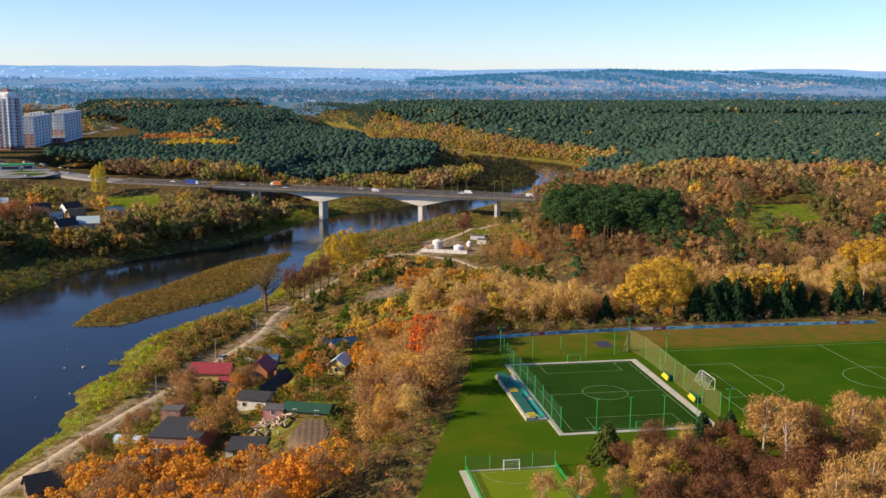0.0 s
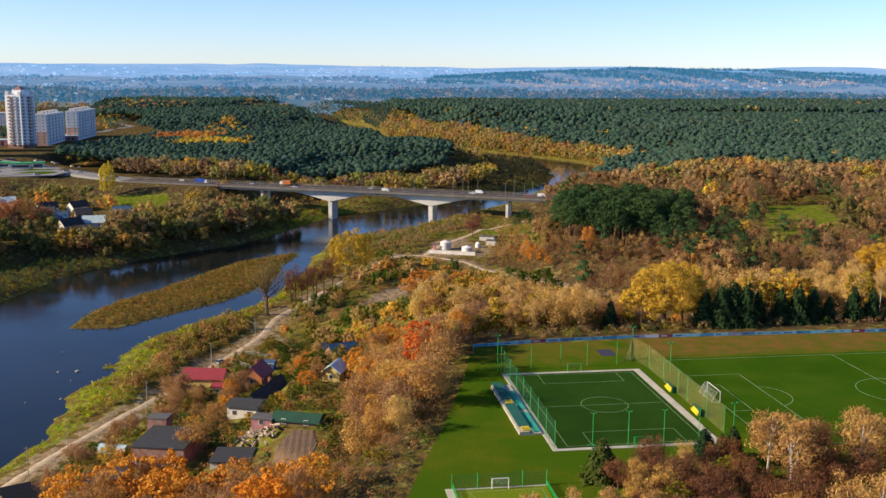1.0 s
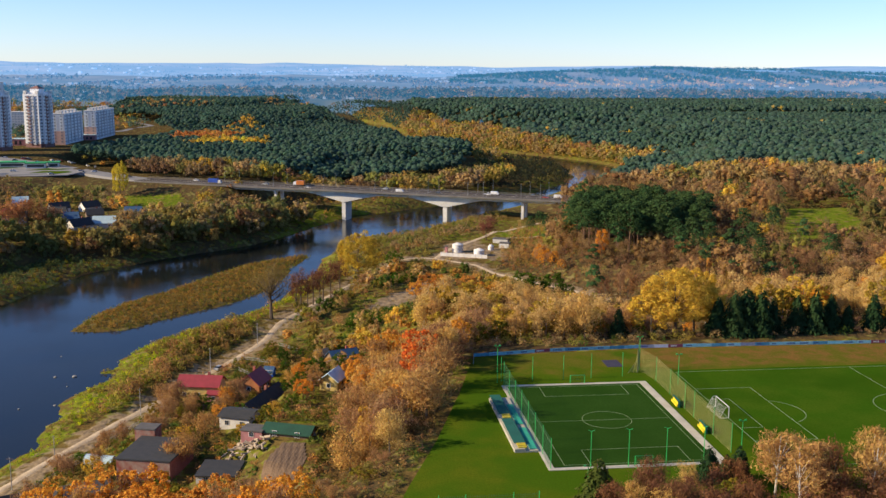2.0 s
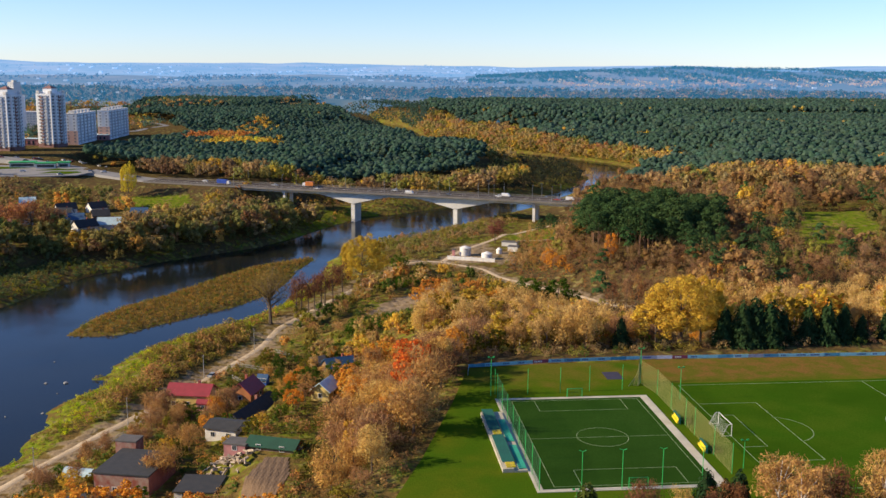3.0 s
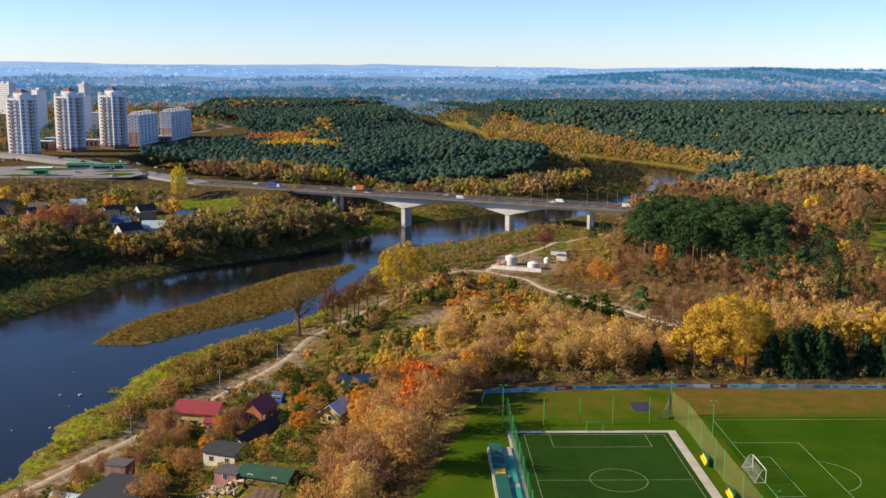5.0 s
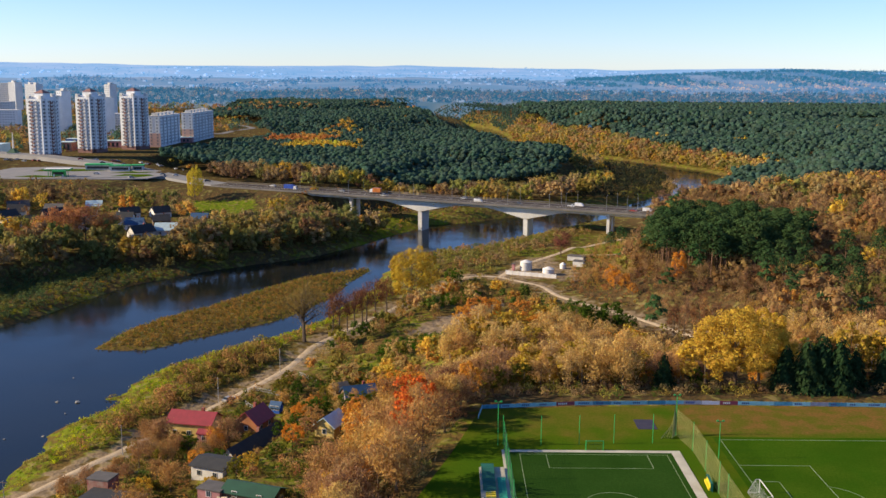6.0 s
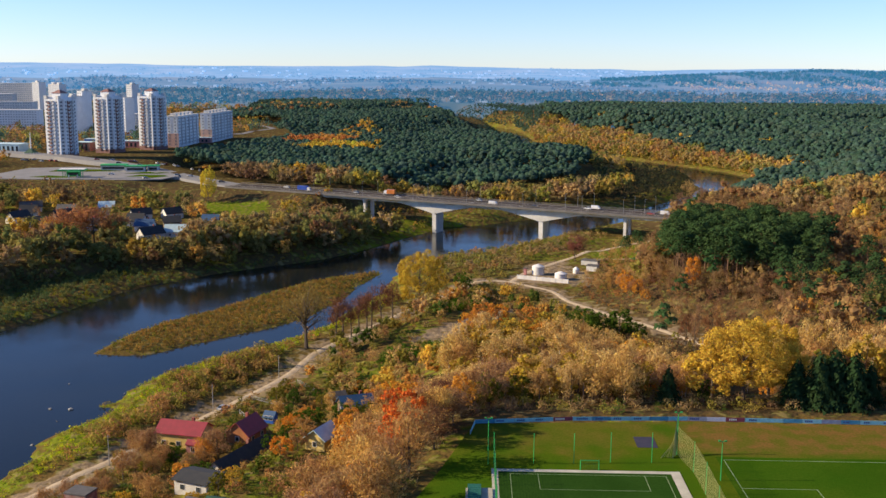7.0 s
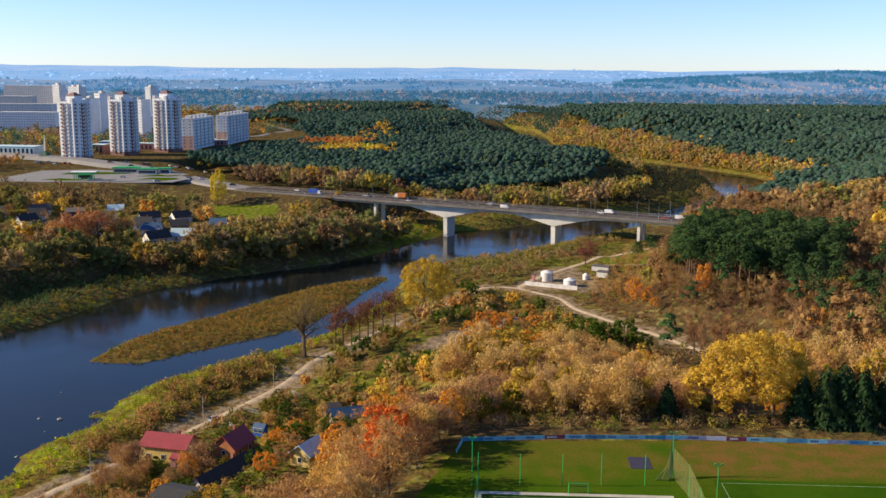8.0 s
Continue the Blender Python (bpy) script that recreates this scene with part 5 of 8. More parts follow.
for x, y, w, d in ((-362, 766, 18, 8), (-342, 762, 14, 8), (-331, 768, 8, 6)):
    sh = thing("market_pavilion", pose(x, y, height_at(x, y), 0, 0, 18), "low green roadside pavilion with a flat roof", "pavilion")
    part("wall", box(-w / 2, w / 2, -d / 2, d / 2, -0.5, 3.6), WHITE_WALL, sh)
    part("roof", box(-w / 2 - 0.6, w / 2 + 0.6, -d / 2 - 0.6, d / 2 + 0.6, 3.6, 4.3), GREEN_PAINT, sh)
    part("window", box(-w / 2 + 1, w / 2 - 1, -d / 2 - 0.08, -d / 2 - 0.02, 1.0, 2.8), GLASS, sh)
for x, y, k, t in ((-330, 772, 0, 35), (-352, 786, 1, 35), (-372, 790, 4, 30), (-300, 744, 1, 35), (-290, 744, 0, 210), (-268, 728, 0, 40), (-256, 722, 4, 30), (-400, 806, 2, 30), (-310, 716, 1, 60), (-345, 732, 0, 18)):
    car(pose(x, y, float(np.interp(-x, [200, 262, 300, 340, 385, 440], [-6.8, -6.2, -5.1, -3.5, -2.1, -0.7])) if y > 719 - 0.62 * (x + 262) - 4 and x != -345 else -4.5, 0, 0, t), CAR_PAINTS[k], ("white", "silver", "red", "blue", "black")[k] + " car on the approach road")


# ---- apartment towers ----
_win = boxes((-0.65, 0.65, -0.10, 0.02, -0.65, 0.65))
WINDOW = bpy.data.meshes.new("window")
_win.to_mesh(WINDOW)
_win.free()
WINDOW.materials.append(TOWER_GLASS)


BALCONY = {}
for m in (TOWER_BROWN, TOWER_GREY):
    bm = boxes((-1.25, 1.25, -1.1, -0.01, 0.4, 1.6), (-1.25, -1.17, -1.1, -0.01, 1.6, 2.9))
    BALCONY[m.name] = bpy.data.meshes.new("balcony")
    bm.to_mesh(BALCONY[m.name])
    bm.free()
    BALCONY[m.name].materials.append(m)
bm = boxes((-0.12, 0.12, -1.0, -0.01, 3.4, 48.0))
FIN = bpy.data.meshes.new("balcony_fin")
bm.to_mesh(FIN)
bm.free()
FIN.materials.append(TOWER_WALL)


def tower(x, y, turn, floors=16, side=20.6):
    h = floors * 3.0 + 1.5
    t = thing("apartment_tower", pose(x, y, -4.5, 0, 0, turn), "tall white panel apartment tower with brown balcony stacks", "apartment tower", "apartment towers")
    s = side / 2
    part("wall", prism([(-s, -s + 3), (-s + 3, -s + 3), (-s + 3, -s), (s - 3, -s), (s - 3, -s + 3), (s, -s + 3), (s, s - 3), (s - 3, s - 3), (s - 3, s), (-s + 3, s), (-s + 3, s - 3), (-s, s - 3)], -3, h), TOWER_WALL, t)
    part("plinth", prism([(-s - 0.1, -s + 2.9), (-s + 2.9, -s + 2.9), (-s + 2.9, -s - 0.1), (s - 2.9, -s - 0.1), (s - 2.9, -s + 2.9), (s + 0.1, -s + 2.9), (s + 0.1, s - 2.9), (s - 2.9, s - 2.9), (s - 2.9, s + 0.1), (-s + 2.9, s + 0.1), (-s + 2.9, s - 2.9), (-s - 0.1, s - 2.9)], -3, 4.0), TOWER_BROWN, t, "dark brown ground floor")
    part("roof", boxes((-s + 2.5, s - 2.5, -s + 2.5, s - 2.5, h, h + 1.2), (-4.5, 4.5, -4.5, 4.5, h + 1.2, h + 4.5)), TOWER_WALL, t)
    bm = bmesh.new()
    bmesh.ops.create_cone(bm, cap_ends=True, segments=4, radius1=7.0, radius2=1.2, depth=2.6)
    bmesh.ops.rotate(bm, verts=bm.verts, matrix=Matrix.Rotation(math.pi / 4, 3, "Z"))
    bmesh.ops.translate(bm, verts=bm.verts, vec=(0, 0, h + 5.8))
    part("roof_cap", bm, TOWER_BROWN, t, "brown hipped cap")
    for cx, cy in ((-s + 4.2, -s + 1.2), (s - 4.2, -s + 1.2), (-s + 1.2, s - 4.2), (s - 1.2, s - 4.2)):
        part("parapet", box(cx - 1.4, cx + 1.4, cy - 1.4, cy + 1.4, h, h + 2.6), WHITE_WALL, t)
    for face in range(4):
        m = pose(0, 0, 0, 0, 0, 90 * face)
        for bx, mat_ in ((-2.4, TOWER_BROWN), (2.4, TOWER_GREY)):
            for f in range(1, floors):
                part("balcony", BALCONY[mat_.name], None, t).matrix_local = m @ pose(bx, -s, 3.0 * f)
            part("balcony_fin", FIN, None, t).matrix_local = m @ pose(bx, -s, 0)
        for f in range(1, floors):
            for wx, wy in ((-5.2, -s), (0, -s), (5.2, -s), (-8.0, -s + 3), (8.0, -s + 3)):
                w = part("window", WINDOW, None, t)
                w.matrix_local = m @ pose(wx, wy, 3.0 * f + 1.9)
    return t


for x, y in ((-452, 841), (-441.5, 899), (-421, 940)):
    tower(x, y, -9)


def slab(x, y, turn, wide, deep, floors, wall, label, end_wall=None, cap=True, step=3.2, windows=True, base=0.0, name="apartment_block"):
    h = floors * 3.0 + 1.0
    b = thing(name, pose(x, y, base, 0, 0, turn), label, "apartment block", "apartment blocks")
    part("wall", box(-wide / 2, wide / 2, -deep / 2, deep / 2, -4, h), wall, b)
    part("roof", boxes((-wide / 2 - 0.2, wide / 2 + 0.2, -deep / 2 - 0.2, deep / 2 + 0.2, h, h + 0.5), *([(cx - 2.2, cx + 2.2, -3, 3, h + 0.5, h + 3.0) for cx in np.arange(-wide / 2 + 5, wide / 2 - 2, 11)] if cap else [])), WHITE_WALL, b)
    if end_wall:
        part("end_panel", boxes((-wide / 2 - 0.25, -wide / 2 - 0.01, -deep / 2, deep / 2, -4, 12)), end_wall, b, "salmon lower end wall")
    if windows:
        n = int(wide / step)
        for f in range(floors):
            for i in range(n):
                w = part("window", WINDOW, None, b)
                w.matrix_local = pose(-wide / 2 + (i + 0.5) * wide / n, -deep / 2, 3.0 * f + 2.0)
        for f in range(floors):
            for d in (-deep / 4, deep / 4):
                w = part("window", WINDOW, None, b)
                w.matrix_local = pose(-wide / 2 - (0.26 if end_wall else 0), d, 3.0 * f + 2.0, 0, 0, -90)
        for cx in np.arange(-wide / 2 + 8, wide / 2 - 2, 11):
            part("stair_strip", boxes((cx - 0.9, cx + 0.9, -deep / 2 - 0.9, -deep / 2 - 0.01, 0.5, h - 0.8)), TOWER_GREY, b)
    else:
        # FAR_GLASS carries the haze in its pale colour
        for f in range(floors):
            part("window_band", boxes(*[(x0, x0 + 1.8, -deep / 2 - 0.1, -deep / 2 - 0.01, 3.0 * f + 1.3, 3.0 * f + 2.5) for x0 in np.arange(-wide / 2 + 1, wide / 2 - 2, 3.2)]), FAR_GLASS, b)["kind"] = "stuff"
    return b


slab(-417.6, 994, 97, 60, 12, 9, TOWER_WALL, "white nine-storey panel block with a salmon end wall", SALMON, base=-3.0)
slab(-415.5, 1068, 97, 72, 12, 9, TOWER_WALL, "white nine-storey panel block with a salmon end wall", SALMON, base=-3.0)
rc = random.Random(11)
for x, y, w, fl, tn, base in ((-955, 1500, 84, 9, 8, 15), (-893, 1480, 14, 12, -14, 8), (-790, 1250, 76, 8, 14, 0), (-860, 1330, 50, 9, 10, 4), (-600, 1100, 12, 12, -14, 1), (-605, 1130, 8, 14, -14, 0), (-535, 1085, 26, 13, -14, -2),
                              (-693, 1400, 10, 14, -14, 2), (-843, 1450, 22, 13, -14, 3), (-560, 1180, 40, 5, 10, 0), (-720, 1160, 70, 6, 12, 0)):
    slab(x, y, tn, w, 14, fl, (TOWER_WALL, WHITE_WALL, TOWER_WALL)[rc.randrange(3)], "pale distant panel apartment block among trees", windows=False, cap=fl > 9, base=base)
for x, y, w, d, h, mt, tn in ((-470, 905, 13, 12, 8, BRICK_RED, 8), (-520, 856, 40, 16, 9, PALE_ROOF, 5), (-474, 930, 18, 10, 9, BLUE_WALL, 10), (-455, 955, 26, 12, 6, PINK_WALL, 8), (-600, 880, 60, 22, 9, PALE_ROOF, 6), (-640, 900, 70, 20, 7, PINK_WALL, 6), (-420, 1030, 30, 14, 5, PINK_WALL, 10)):
    s = thing("market_hall", pose(x, y, height_at(x, y), 0, 0, tn), "low coloured shop hall behind the towers", "shop")
    part("wall", box(-w / 2, w / 2, -d / 2, d / 2, -2, h), mt, s)
    part("roof", boxes((-w / 2 - 0.3, w / 2 + 0.3, -d / 2 - 0.3, d / 2 + 0.3, h, h + 0.4)), PALE_ROOF, s)
    part("window", boxes(*[(a, a + 2, -d / 2 - 0.1, -d / 2 - 0.01, 1, h - 1.5) for a in np.arange(-w / 2 + 1, w / 2 - 2, 4)]), GLASS, s)
ch = thing("chapel", pose(-476, 832, height_at(-476, 832)), "small white chapel with a slim pale spire", "chapel")
part("wall", box(-5, 5, -4, 4, -1, 4), WHITE_WALL, ch)
part("roof", rods(((0, 0, 4), (0, 0, 8), 6.0, 0.6, 4)), GREEN_ROOF, ch)
part("spire", rods(((0, 0, 7), (0, 0, 21), 0.9, 0.25, 6)), WHITE_WALL, ch)
for i in range(26):
    x, y = rc.uniform(-470, -330), rc.uniform(800, 818)
    y = 806 + (x + 470) * 0.25 + rc.uniform(-3, 6)
    car(pose(x, y, height_at(x, y), 0, 0, rc.uniform(0, 360)), CAR_PAINTS[rc.choice([0, 0, 1, 1, 4, 2])], "parked car near the apartment towers")


# ---- houses ----
def house(x, y, turn, w, d, wall_h, roof_h, wall, roof, label, chimney=True, windows=2, base=None, over=0.5, name="house", flat=False, gable=None):
    """A gabled house: the ridge runs along its width."""
    z = height_at(x, y) if base is None else base
    b = thing(name, pose(x, y, z, 0, 0, turn), label, "house" if name == "house" else "shed")
    if flat:
        part("wall", box(-w / 2, w / 2, -d / 2, d / 2, -2.5, wall_h), wall, b)
        part("roof", boxes((-w / 2 - over, w / 2 + over, -d / 2 - over, d / 2 + over, wall_h, wall_h + 0.3)), roof, b)
    else:
        bm = bmesh.new()
        prof = [(-d / 2, -2.5), (d / 2, -2.5), (d / 2, wall_h), (0, wall_h + roof_h), (-d / 2, wall_h)]
        ends = [[bm.verts.new((s * w / 2, py, pz)) for py, pz in prof] for s in (-1, 1)]
        for i in range(5):
            bm.faces.new((ends[0][i], ends[0][(i + 1) % 5], ends[1][(i + 1) % 5], ends[1][i]))
        bm.faces.new(ends[0])
        bm.faces.new(ends[1][::-1])
        bmesh.ops.recalc_face_normals(bm, faces=bm.faces)
        part("wall", bm, wall, b)
        slope = roof_h / (d / 2)
        for s in (-1, 1):
            bm = bmesh.new()
            e = d / 2 + over
            rows = [(0, wall_h + roof_h + 0.05), (e * s, wall_h + roof_h - slope * e + 0.05)]
            v = [bm.verts.new((sx_ * (w / 2 + over), py, pz + t)) for t in (0, 0.18) for py, pz in rows for sx_ in (-1, 1)]
            for f in ((0, 1, 3, 2), (4, 6, 7, 5), (0, 2, 6, 4), (1, 5, 7, 3), (2, 3, 7, 6), (0, 4, 5, 1)):
                bm.faces.new([v[i] for i in f])
            bmesh.ops.recalc_face_normals(bm, faces=bm.faces)
            part("roof_slope", bm, roof, b)
        if gable:
            for s in (-1, 1):
                g = bmesh.new()
                vs = [g.verts.new((s * (w / 2 + 0.02), py, pz)) for py, pz in ((-d / 2, wall_h), (d / 2, wall_h), (0, wall_h + roof_h))]
                g.faces.new(vs)
                part("gable", g, gable, b)
    if chimney:
        part("chimney", boxes((w * 0.18 - 0.35, w * 0.18 + 0.35, 0.3, 1.0, wall_h, wall_h + roof_h + 0.9)), BRICK_RED, b)
    for k in range(windows):
        cx = (k + 0.5) / windows * w - w / 2
        fr = part("window", boxes((cx - 0.6, cx + 0.6, -d / 2 - 0.08, -d / 2 - 0.01, 0.9, 2.2)), WHITE, b)
        part("pane", boxes((cx - 0.48, cx - 0.04, -d / 2 - 0.1, -d / 2 - 0.085, 1.0, 2.1), (cx + 0.04, cx + 0.48, -d / 2 - 0.1, -d / 2 - 0.085, 1.0, 2.1)), GLASS, fr)
    fr = part("window", boxes((-w / 2 - 0.08, -w / 2 - 0.01, -0.6, 0.6, 0.9, 2.2)), WHITE, b)
    part("pane", boxes((-w / 2 - 0.1, -w / 2 - 0.085, -0.48, 0.48, 1.0, 2.1)), GLASS, fr)
    return b


house(-76.8, 298.5, -1, 12.0, 7.4, 4.1, 2.1, CREAM_WALL, RED_ROOF, "yellow-walled house with a bright red tiled roof", windows=3, base=-22.0)
house(-71.5, 293.2, -1, 3.6, 2.6, 2.6, 0.8, PINK_WALL, RED_ROOF, "pink porch with a red tiled roof", chimney=False, windows=1, base=-22.0, over=0.25)
house(-62.6, 304.5, 80, 8.5, 6.6, 2.9, 2.9, ORANGE_WALL, RED_ROOF, "house with a steep dark red roof and orange gable", windows=2, base=-21.7)
# the dark roof colour stands in for shade on the right-hand slope
house(-55.6, 285.0, 77, 20.0, 7.0, 1.8, 3.2, WHITE_WALL, DARK_ROOF, "long house with a steep roof coloured black as if shaded", windows=3, base=-21.0)
house(-56.3, 264.0, -10, 8.2, 7.0, 3.0, 0.9, WHITE_WALL, DARK_ROOF, "white-walled house with a shallow dark grey roof", windows=2, chimney=False, base=-17.6)
house(-46.6, 240.8, -10, 5.2, 4.0, 2.2, 0.5, PINK_WALL, GREY_ROOF, "small pinkish-red shed with a flat grey roof", False, 1, name="shed", flat=True, over=0.2)
house(-38.2, 241.0, -10, 11.2, 5.6, 1.7, 1.2, WOOD_WALL, GREEN_ROOF, "open wooden shed with a dark green metal roof", False, 2, name="shed", base=-11.6)
house(-68.7, 236.0, -4, 12.6, 14.0, 5.0, 0.5, BRICK_RED, DARK_ROOF, "two-storey red brick house with a flat dark roof", True, 4, flat=True, over=0.2, base=-18.8)
house(-74.0, 246.2, -4, 5.0, 4.0, 6.6, 0.5, BRICK_RED, GREY_ROOF, "red brick wing with a flat roof", False, 1, flat=True, over=0.1, base=-18.9)
house(-51.0, 227.0, 2, 8.6, 8.8, 2.2, 0.5, WHITE_WALL, DARK_ROOF, "low white shed with a flat black felt roof", False, 2, name="shed", flat=True, over=0.25, base=-16.5)
house(-61.2, 317.8, -6, 2.9, 2.7, 1.7, 1.2, BLUE_WALL, BLUE_ROOF, "bright blue wooden cabin with white windows", False, 2, over=0.3)
house(-36.0, 287.0, 78, 7.0, 5.2, 2.9, 2.0, CREAM_WALL, PALE_ROOF, "cream gabled house with a pale blue metal roof", False, 1)
house(-39.4, 325.0, 32, 8.6, 6.6, 2.4, 2.4, WOOD_WALL, BLUE_ROOF, "house with a dark blue metal roof and a chimney", windows=2)
house(-48.5, 337, 40, 4.0, 3.6, 2.0, 1.2, WOOD_WALL, GREY_ROOF, "weathered wooden outbuilding with a grey roof", False, 1, name="shed")
house(-95.5, 215.0, 35, 7.0, 6.0, 2.2, 2.8, WOOD_WALL, DARK_ROOF, "wooden house with a steep dark roof", False, 2)
house(-88.0, 219.5, 20, 5.0, 4.0, 2.0, 0.9, GREY_WALL, GREY_ROOF, "small grey shed with a weathered roof", False, 1, name="shed")
house(-78.0, 219.0, 30, 9.0, 5.0, 2.0, 1.5, WOOD_WALL, GREY_ROOF, "long low shed with a weathered grey roof", False, 2, name="shed")
gh = thing("greenhouse", pose(-84, 241, height_at(-84, 241), 0, 0, -8), "arched pale blue plastic greenhouse tunnel", "greenhouse")
bm = bmesh.new()
arch = [[bm.verts.new((x, 1.5 * math.cos(a), 1.9 * math.sin(a))) for a in np.linspace(0, math.pi, 11)] for x in np.linspace(-3.6, 3.6, 9)]
for a, b in zip(arch, arch[1:]):
    for i in range(10):
        bm.faces.new((a[i], a[i + 1], b[i + 1], b[i]))
bm.faces.new(arch[0])
bm.faces.new(arch[-1][::-1])
part("cover", bm, plain("pale_plastic_film", (0.5, 0.66, 0.72), 0.3, (0.4, 0.55, 0.62), 1.0, 0.2), gh)
part("hoop", rods(*[((x, 1.53 * math.cos(a0), 1.93 * math.sin(a0)), (x, 1.53 * math.cos(a0 + 0.32), 1.93 * math.sin(a0 + 0.32)), 0.04) for x in (-3.6, -1.2, 1.2, 3.6) for a0 in np.linspace(0, 2.8, 9)]), STEEL, gh)
wp = random.Random(4)
for i in range(60):
    x, y = -47.5 + wp.gauss(0, 3.2), 236.5 + wp.gauss(0, 2.2)
    lg = part("log", rods(((-0.9, 0, 0), (0.9, 0, 0), 0.2 * wp.uniform(0.6, 1.3), None, 6)), RUBBLE)
    lg.matrix_world = pose(x, y, height_at(x, y) + wp.uniform(0.1, 1.0), wp.uniform(-20, 20), wp.uniform(-25, 25), wp.uniform(0, 180)) @ Matrix.Diagonal((wp.uniform(0.5, 1.5), wp.uniform(0.8, 1.6), wp.uniform(0.8, 1.6), 1))
    tagged(lg, "pale cut log or timber on the yard heap", "log", "timber heap")
for x, y in ((-36, 240.2), (-33, 240.0), (-39, 239.6)):
    pl = part("board_stack", boxes((-1.2, 1.2, -0.5, 0.5, 0, 0.3), (-1.0, 1.3, -0.4, 0.5, 0.3, 0.5), (-1.3, 0.9, -0.2, 0.45, 0.5, 0.68)), RUBBLE)
    pl.matrix_world = pose(x, y, height_at(x, y) + 0.02, 0, 0, wp.uniform(-30, 30))
    tagged(pl, "pale stack of sawn boards beside the shed", "boards", "board stacks")
PLOT = [(-39, 236), (-33.5, 236), (-31, 226), (-32, 210), (-38.5, 208), (-41, 222)]
bm = bmesh.new()
gxs, gys = np.meshgrid(np.arange(-42, -30, 0.5), np.arange(207, 237, 1.0))
ok = inside(gxs.ravel(), gys.ravel(), PLOT).reshape(gxs.shape)
hz = land(gxs.ravel(), gys.ravel()).reshape(gxs.shape) + 0.12 + 0.045 * np.sin((gxs + gys * 0.12) * 4.2)
vs = {}
for j in range(gxs.shape[0] - 1):
    for i in range(gxs.shape[1] - 1):
        if ok[j, i] and ok[j + 1, i] and ok[j, i + 1] and ok[j + 1, i + 1]:
            bm.faces.new([vs.setdefault(q, bm.verts.new((gxs[q], gys[q], hz[q])) if q not in vs else None) or vs[q] for q in ((j, i), (j, i + 1), (j + 1, i + 1), (j + 1, i))])
tagged(part("garden_plot", bm, SOIL), "bare tilled garden soil with furrows", "garden plot", kind="structure")
for x, y in ((-85.8, 329), (-78.5, 362), (-100, 246), (-92.5, 284), (-104, 232)):
    up = thing("utility_pole", pose(x + 2.6, y, height_at(x + 2.6, y)), "thin grey utility pole beside the track", "utility pole", "utility poles")
    part("pole", rods(((0, 0, -0.5), (0, 0, 8.0), 0.11, 0.08)), GREY_WALL, up)
    part("crossarm", boxes((-0.8, 0.8, -0.05, 0.05, 7.5, 7.62)), WOOD_WALL, up)
car(pose(-80.8, 331, height_at(-80.8, 331) + 0.1, 0, 0, 70), CAR_PAINTS[1], "pale blue car parked beside the sandy track")
for (x0, y0), (x1, y1) in (((-78, 336), (-62, 330)), ((-72, 322), (-66, 316)), ((-66, 352), (-58, 345)), ((-98, 228), (-90, 252)), ((-90, 262), (-84, 286))):
    fn = thing("picket_fence", Matrix.Identity(4), "weathered wooden garden fence", "fence", "garden fences")
    n = int(math.hypot(x1 - x0, y1 - y0) / 2)
    for i in range(n):
        ax, ay, bx, by = x0 + (x1 - x0) * i / n, y0 + (y1 - y0) * i / n, x0 + (x1 - x0) * (i + 1) / n, y0 + (y1 - y0) * (i + 1) / n
        za, zb = height_at(ax, ay), height_at(bx, by)
        for up_ in (0.3, 1.0):
            part("rail", rods(((ax, ay, za + up_), (bx, by, zb + up_), 0.05)), GREY_WALL, fn)
        part("post", rods(((ax, ay, za - 0.2), (ax, ay, za + 1.3), 0.06)), GREY_WALL, fn)
        for q in (0.2, 0.4, 0.6, 0.8):
            part("picket", rods(((ax + (bx - ax) * q, ay + (by - ay) * q, za + (zb - za) * q), (ax + (bx - ax) * q, ay + (by - ay) * q, za + (zb - za) * q + 1.2), 0.045)), GREY_WALL, fn)

# far-bank village
rh = random.Random(21)
FARHOUSES = [(-212, 566, 20, WHITE_WALL, PALE_ROOF), (-222, 556, 60, WHITE_WALL, DARK_ROOF), (-238, 580, 10, WHITE_WALL, BLUE_ROOF), (-230, 596, 30, WOOD_WALL, DARK_ROOF), (-252, 596, 15, WHITE_WALL, DARK_ROOF),
             (-262, 620, 35, WHITE_WALL, DARK_ROOF), (-284, 612, 20, WHITE_WALL, GREY_ROOF), (-300, 600, 60, WOOD_WALL, DARK_ROOF), (-312, 622, 10, WHITE_WALL, GREY_ROOF), (-296, 640, 30, GREY_WALL, PALE_ROOF),
             (-330, 610, 20, WHITE_WALL, DARK_ROOF), (-322, 588, 70, WHITE_WALL, DARK_ROOF), (-276, 590, 5, PINK_WALL, RED_ROOF), (-342, 630, 30, WHITE_WALL, GREY_ROOF), (-246, 628, 50, WHITE_WALL, DARK_ROOF), (-208, 600, 15, WOOD_WALL, BLUE_ROOF), (-266, 574, 25, GREY_WALL, GREY_ROOF), (-300, 572, 40, WOOD_WALL, DARK_ROOF), (-360, 612, 20, WHITE_WALL, DARK_ROOF)]
for x, y, t, wl, rf in FARHOUSES:
    house(x, y, t + rh.uniform(-8, 8), rh.uniform(9, 13), rh.uniform(6.5, 8.5), 3.2, rh.uniform(2.6, 4.0), wl, rf, "village house with a " + ("pale metal" if rf is PALE_ROOF else "dark" if rf is DARK_ROOF else "red" if rf is RED_ROOF else "blue" if rf is BLUE_ROOF else "grey") + " roof among orchard trees", windows=2)

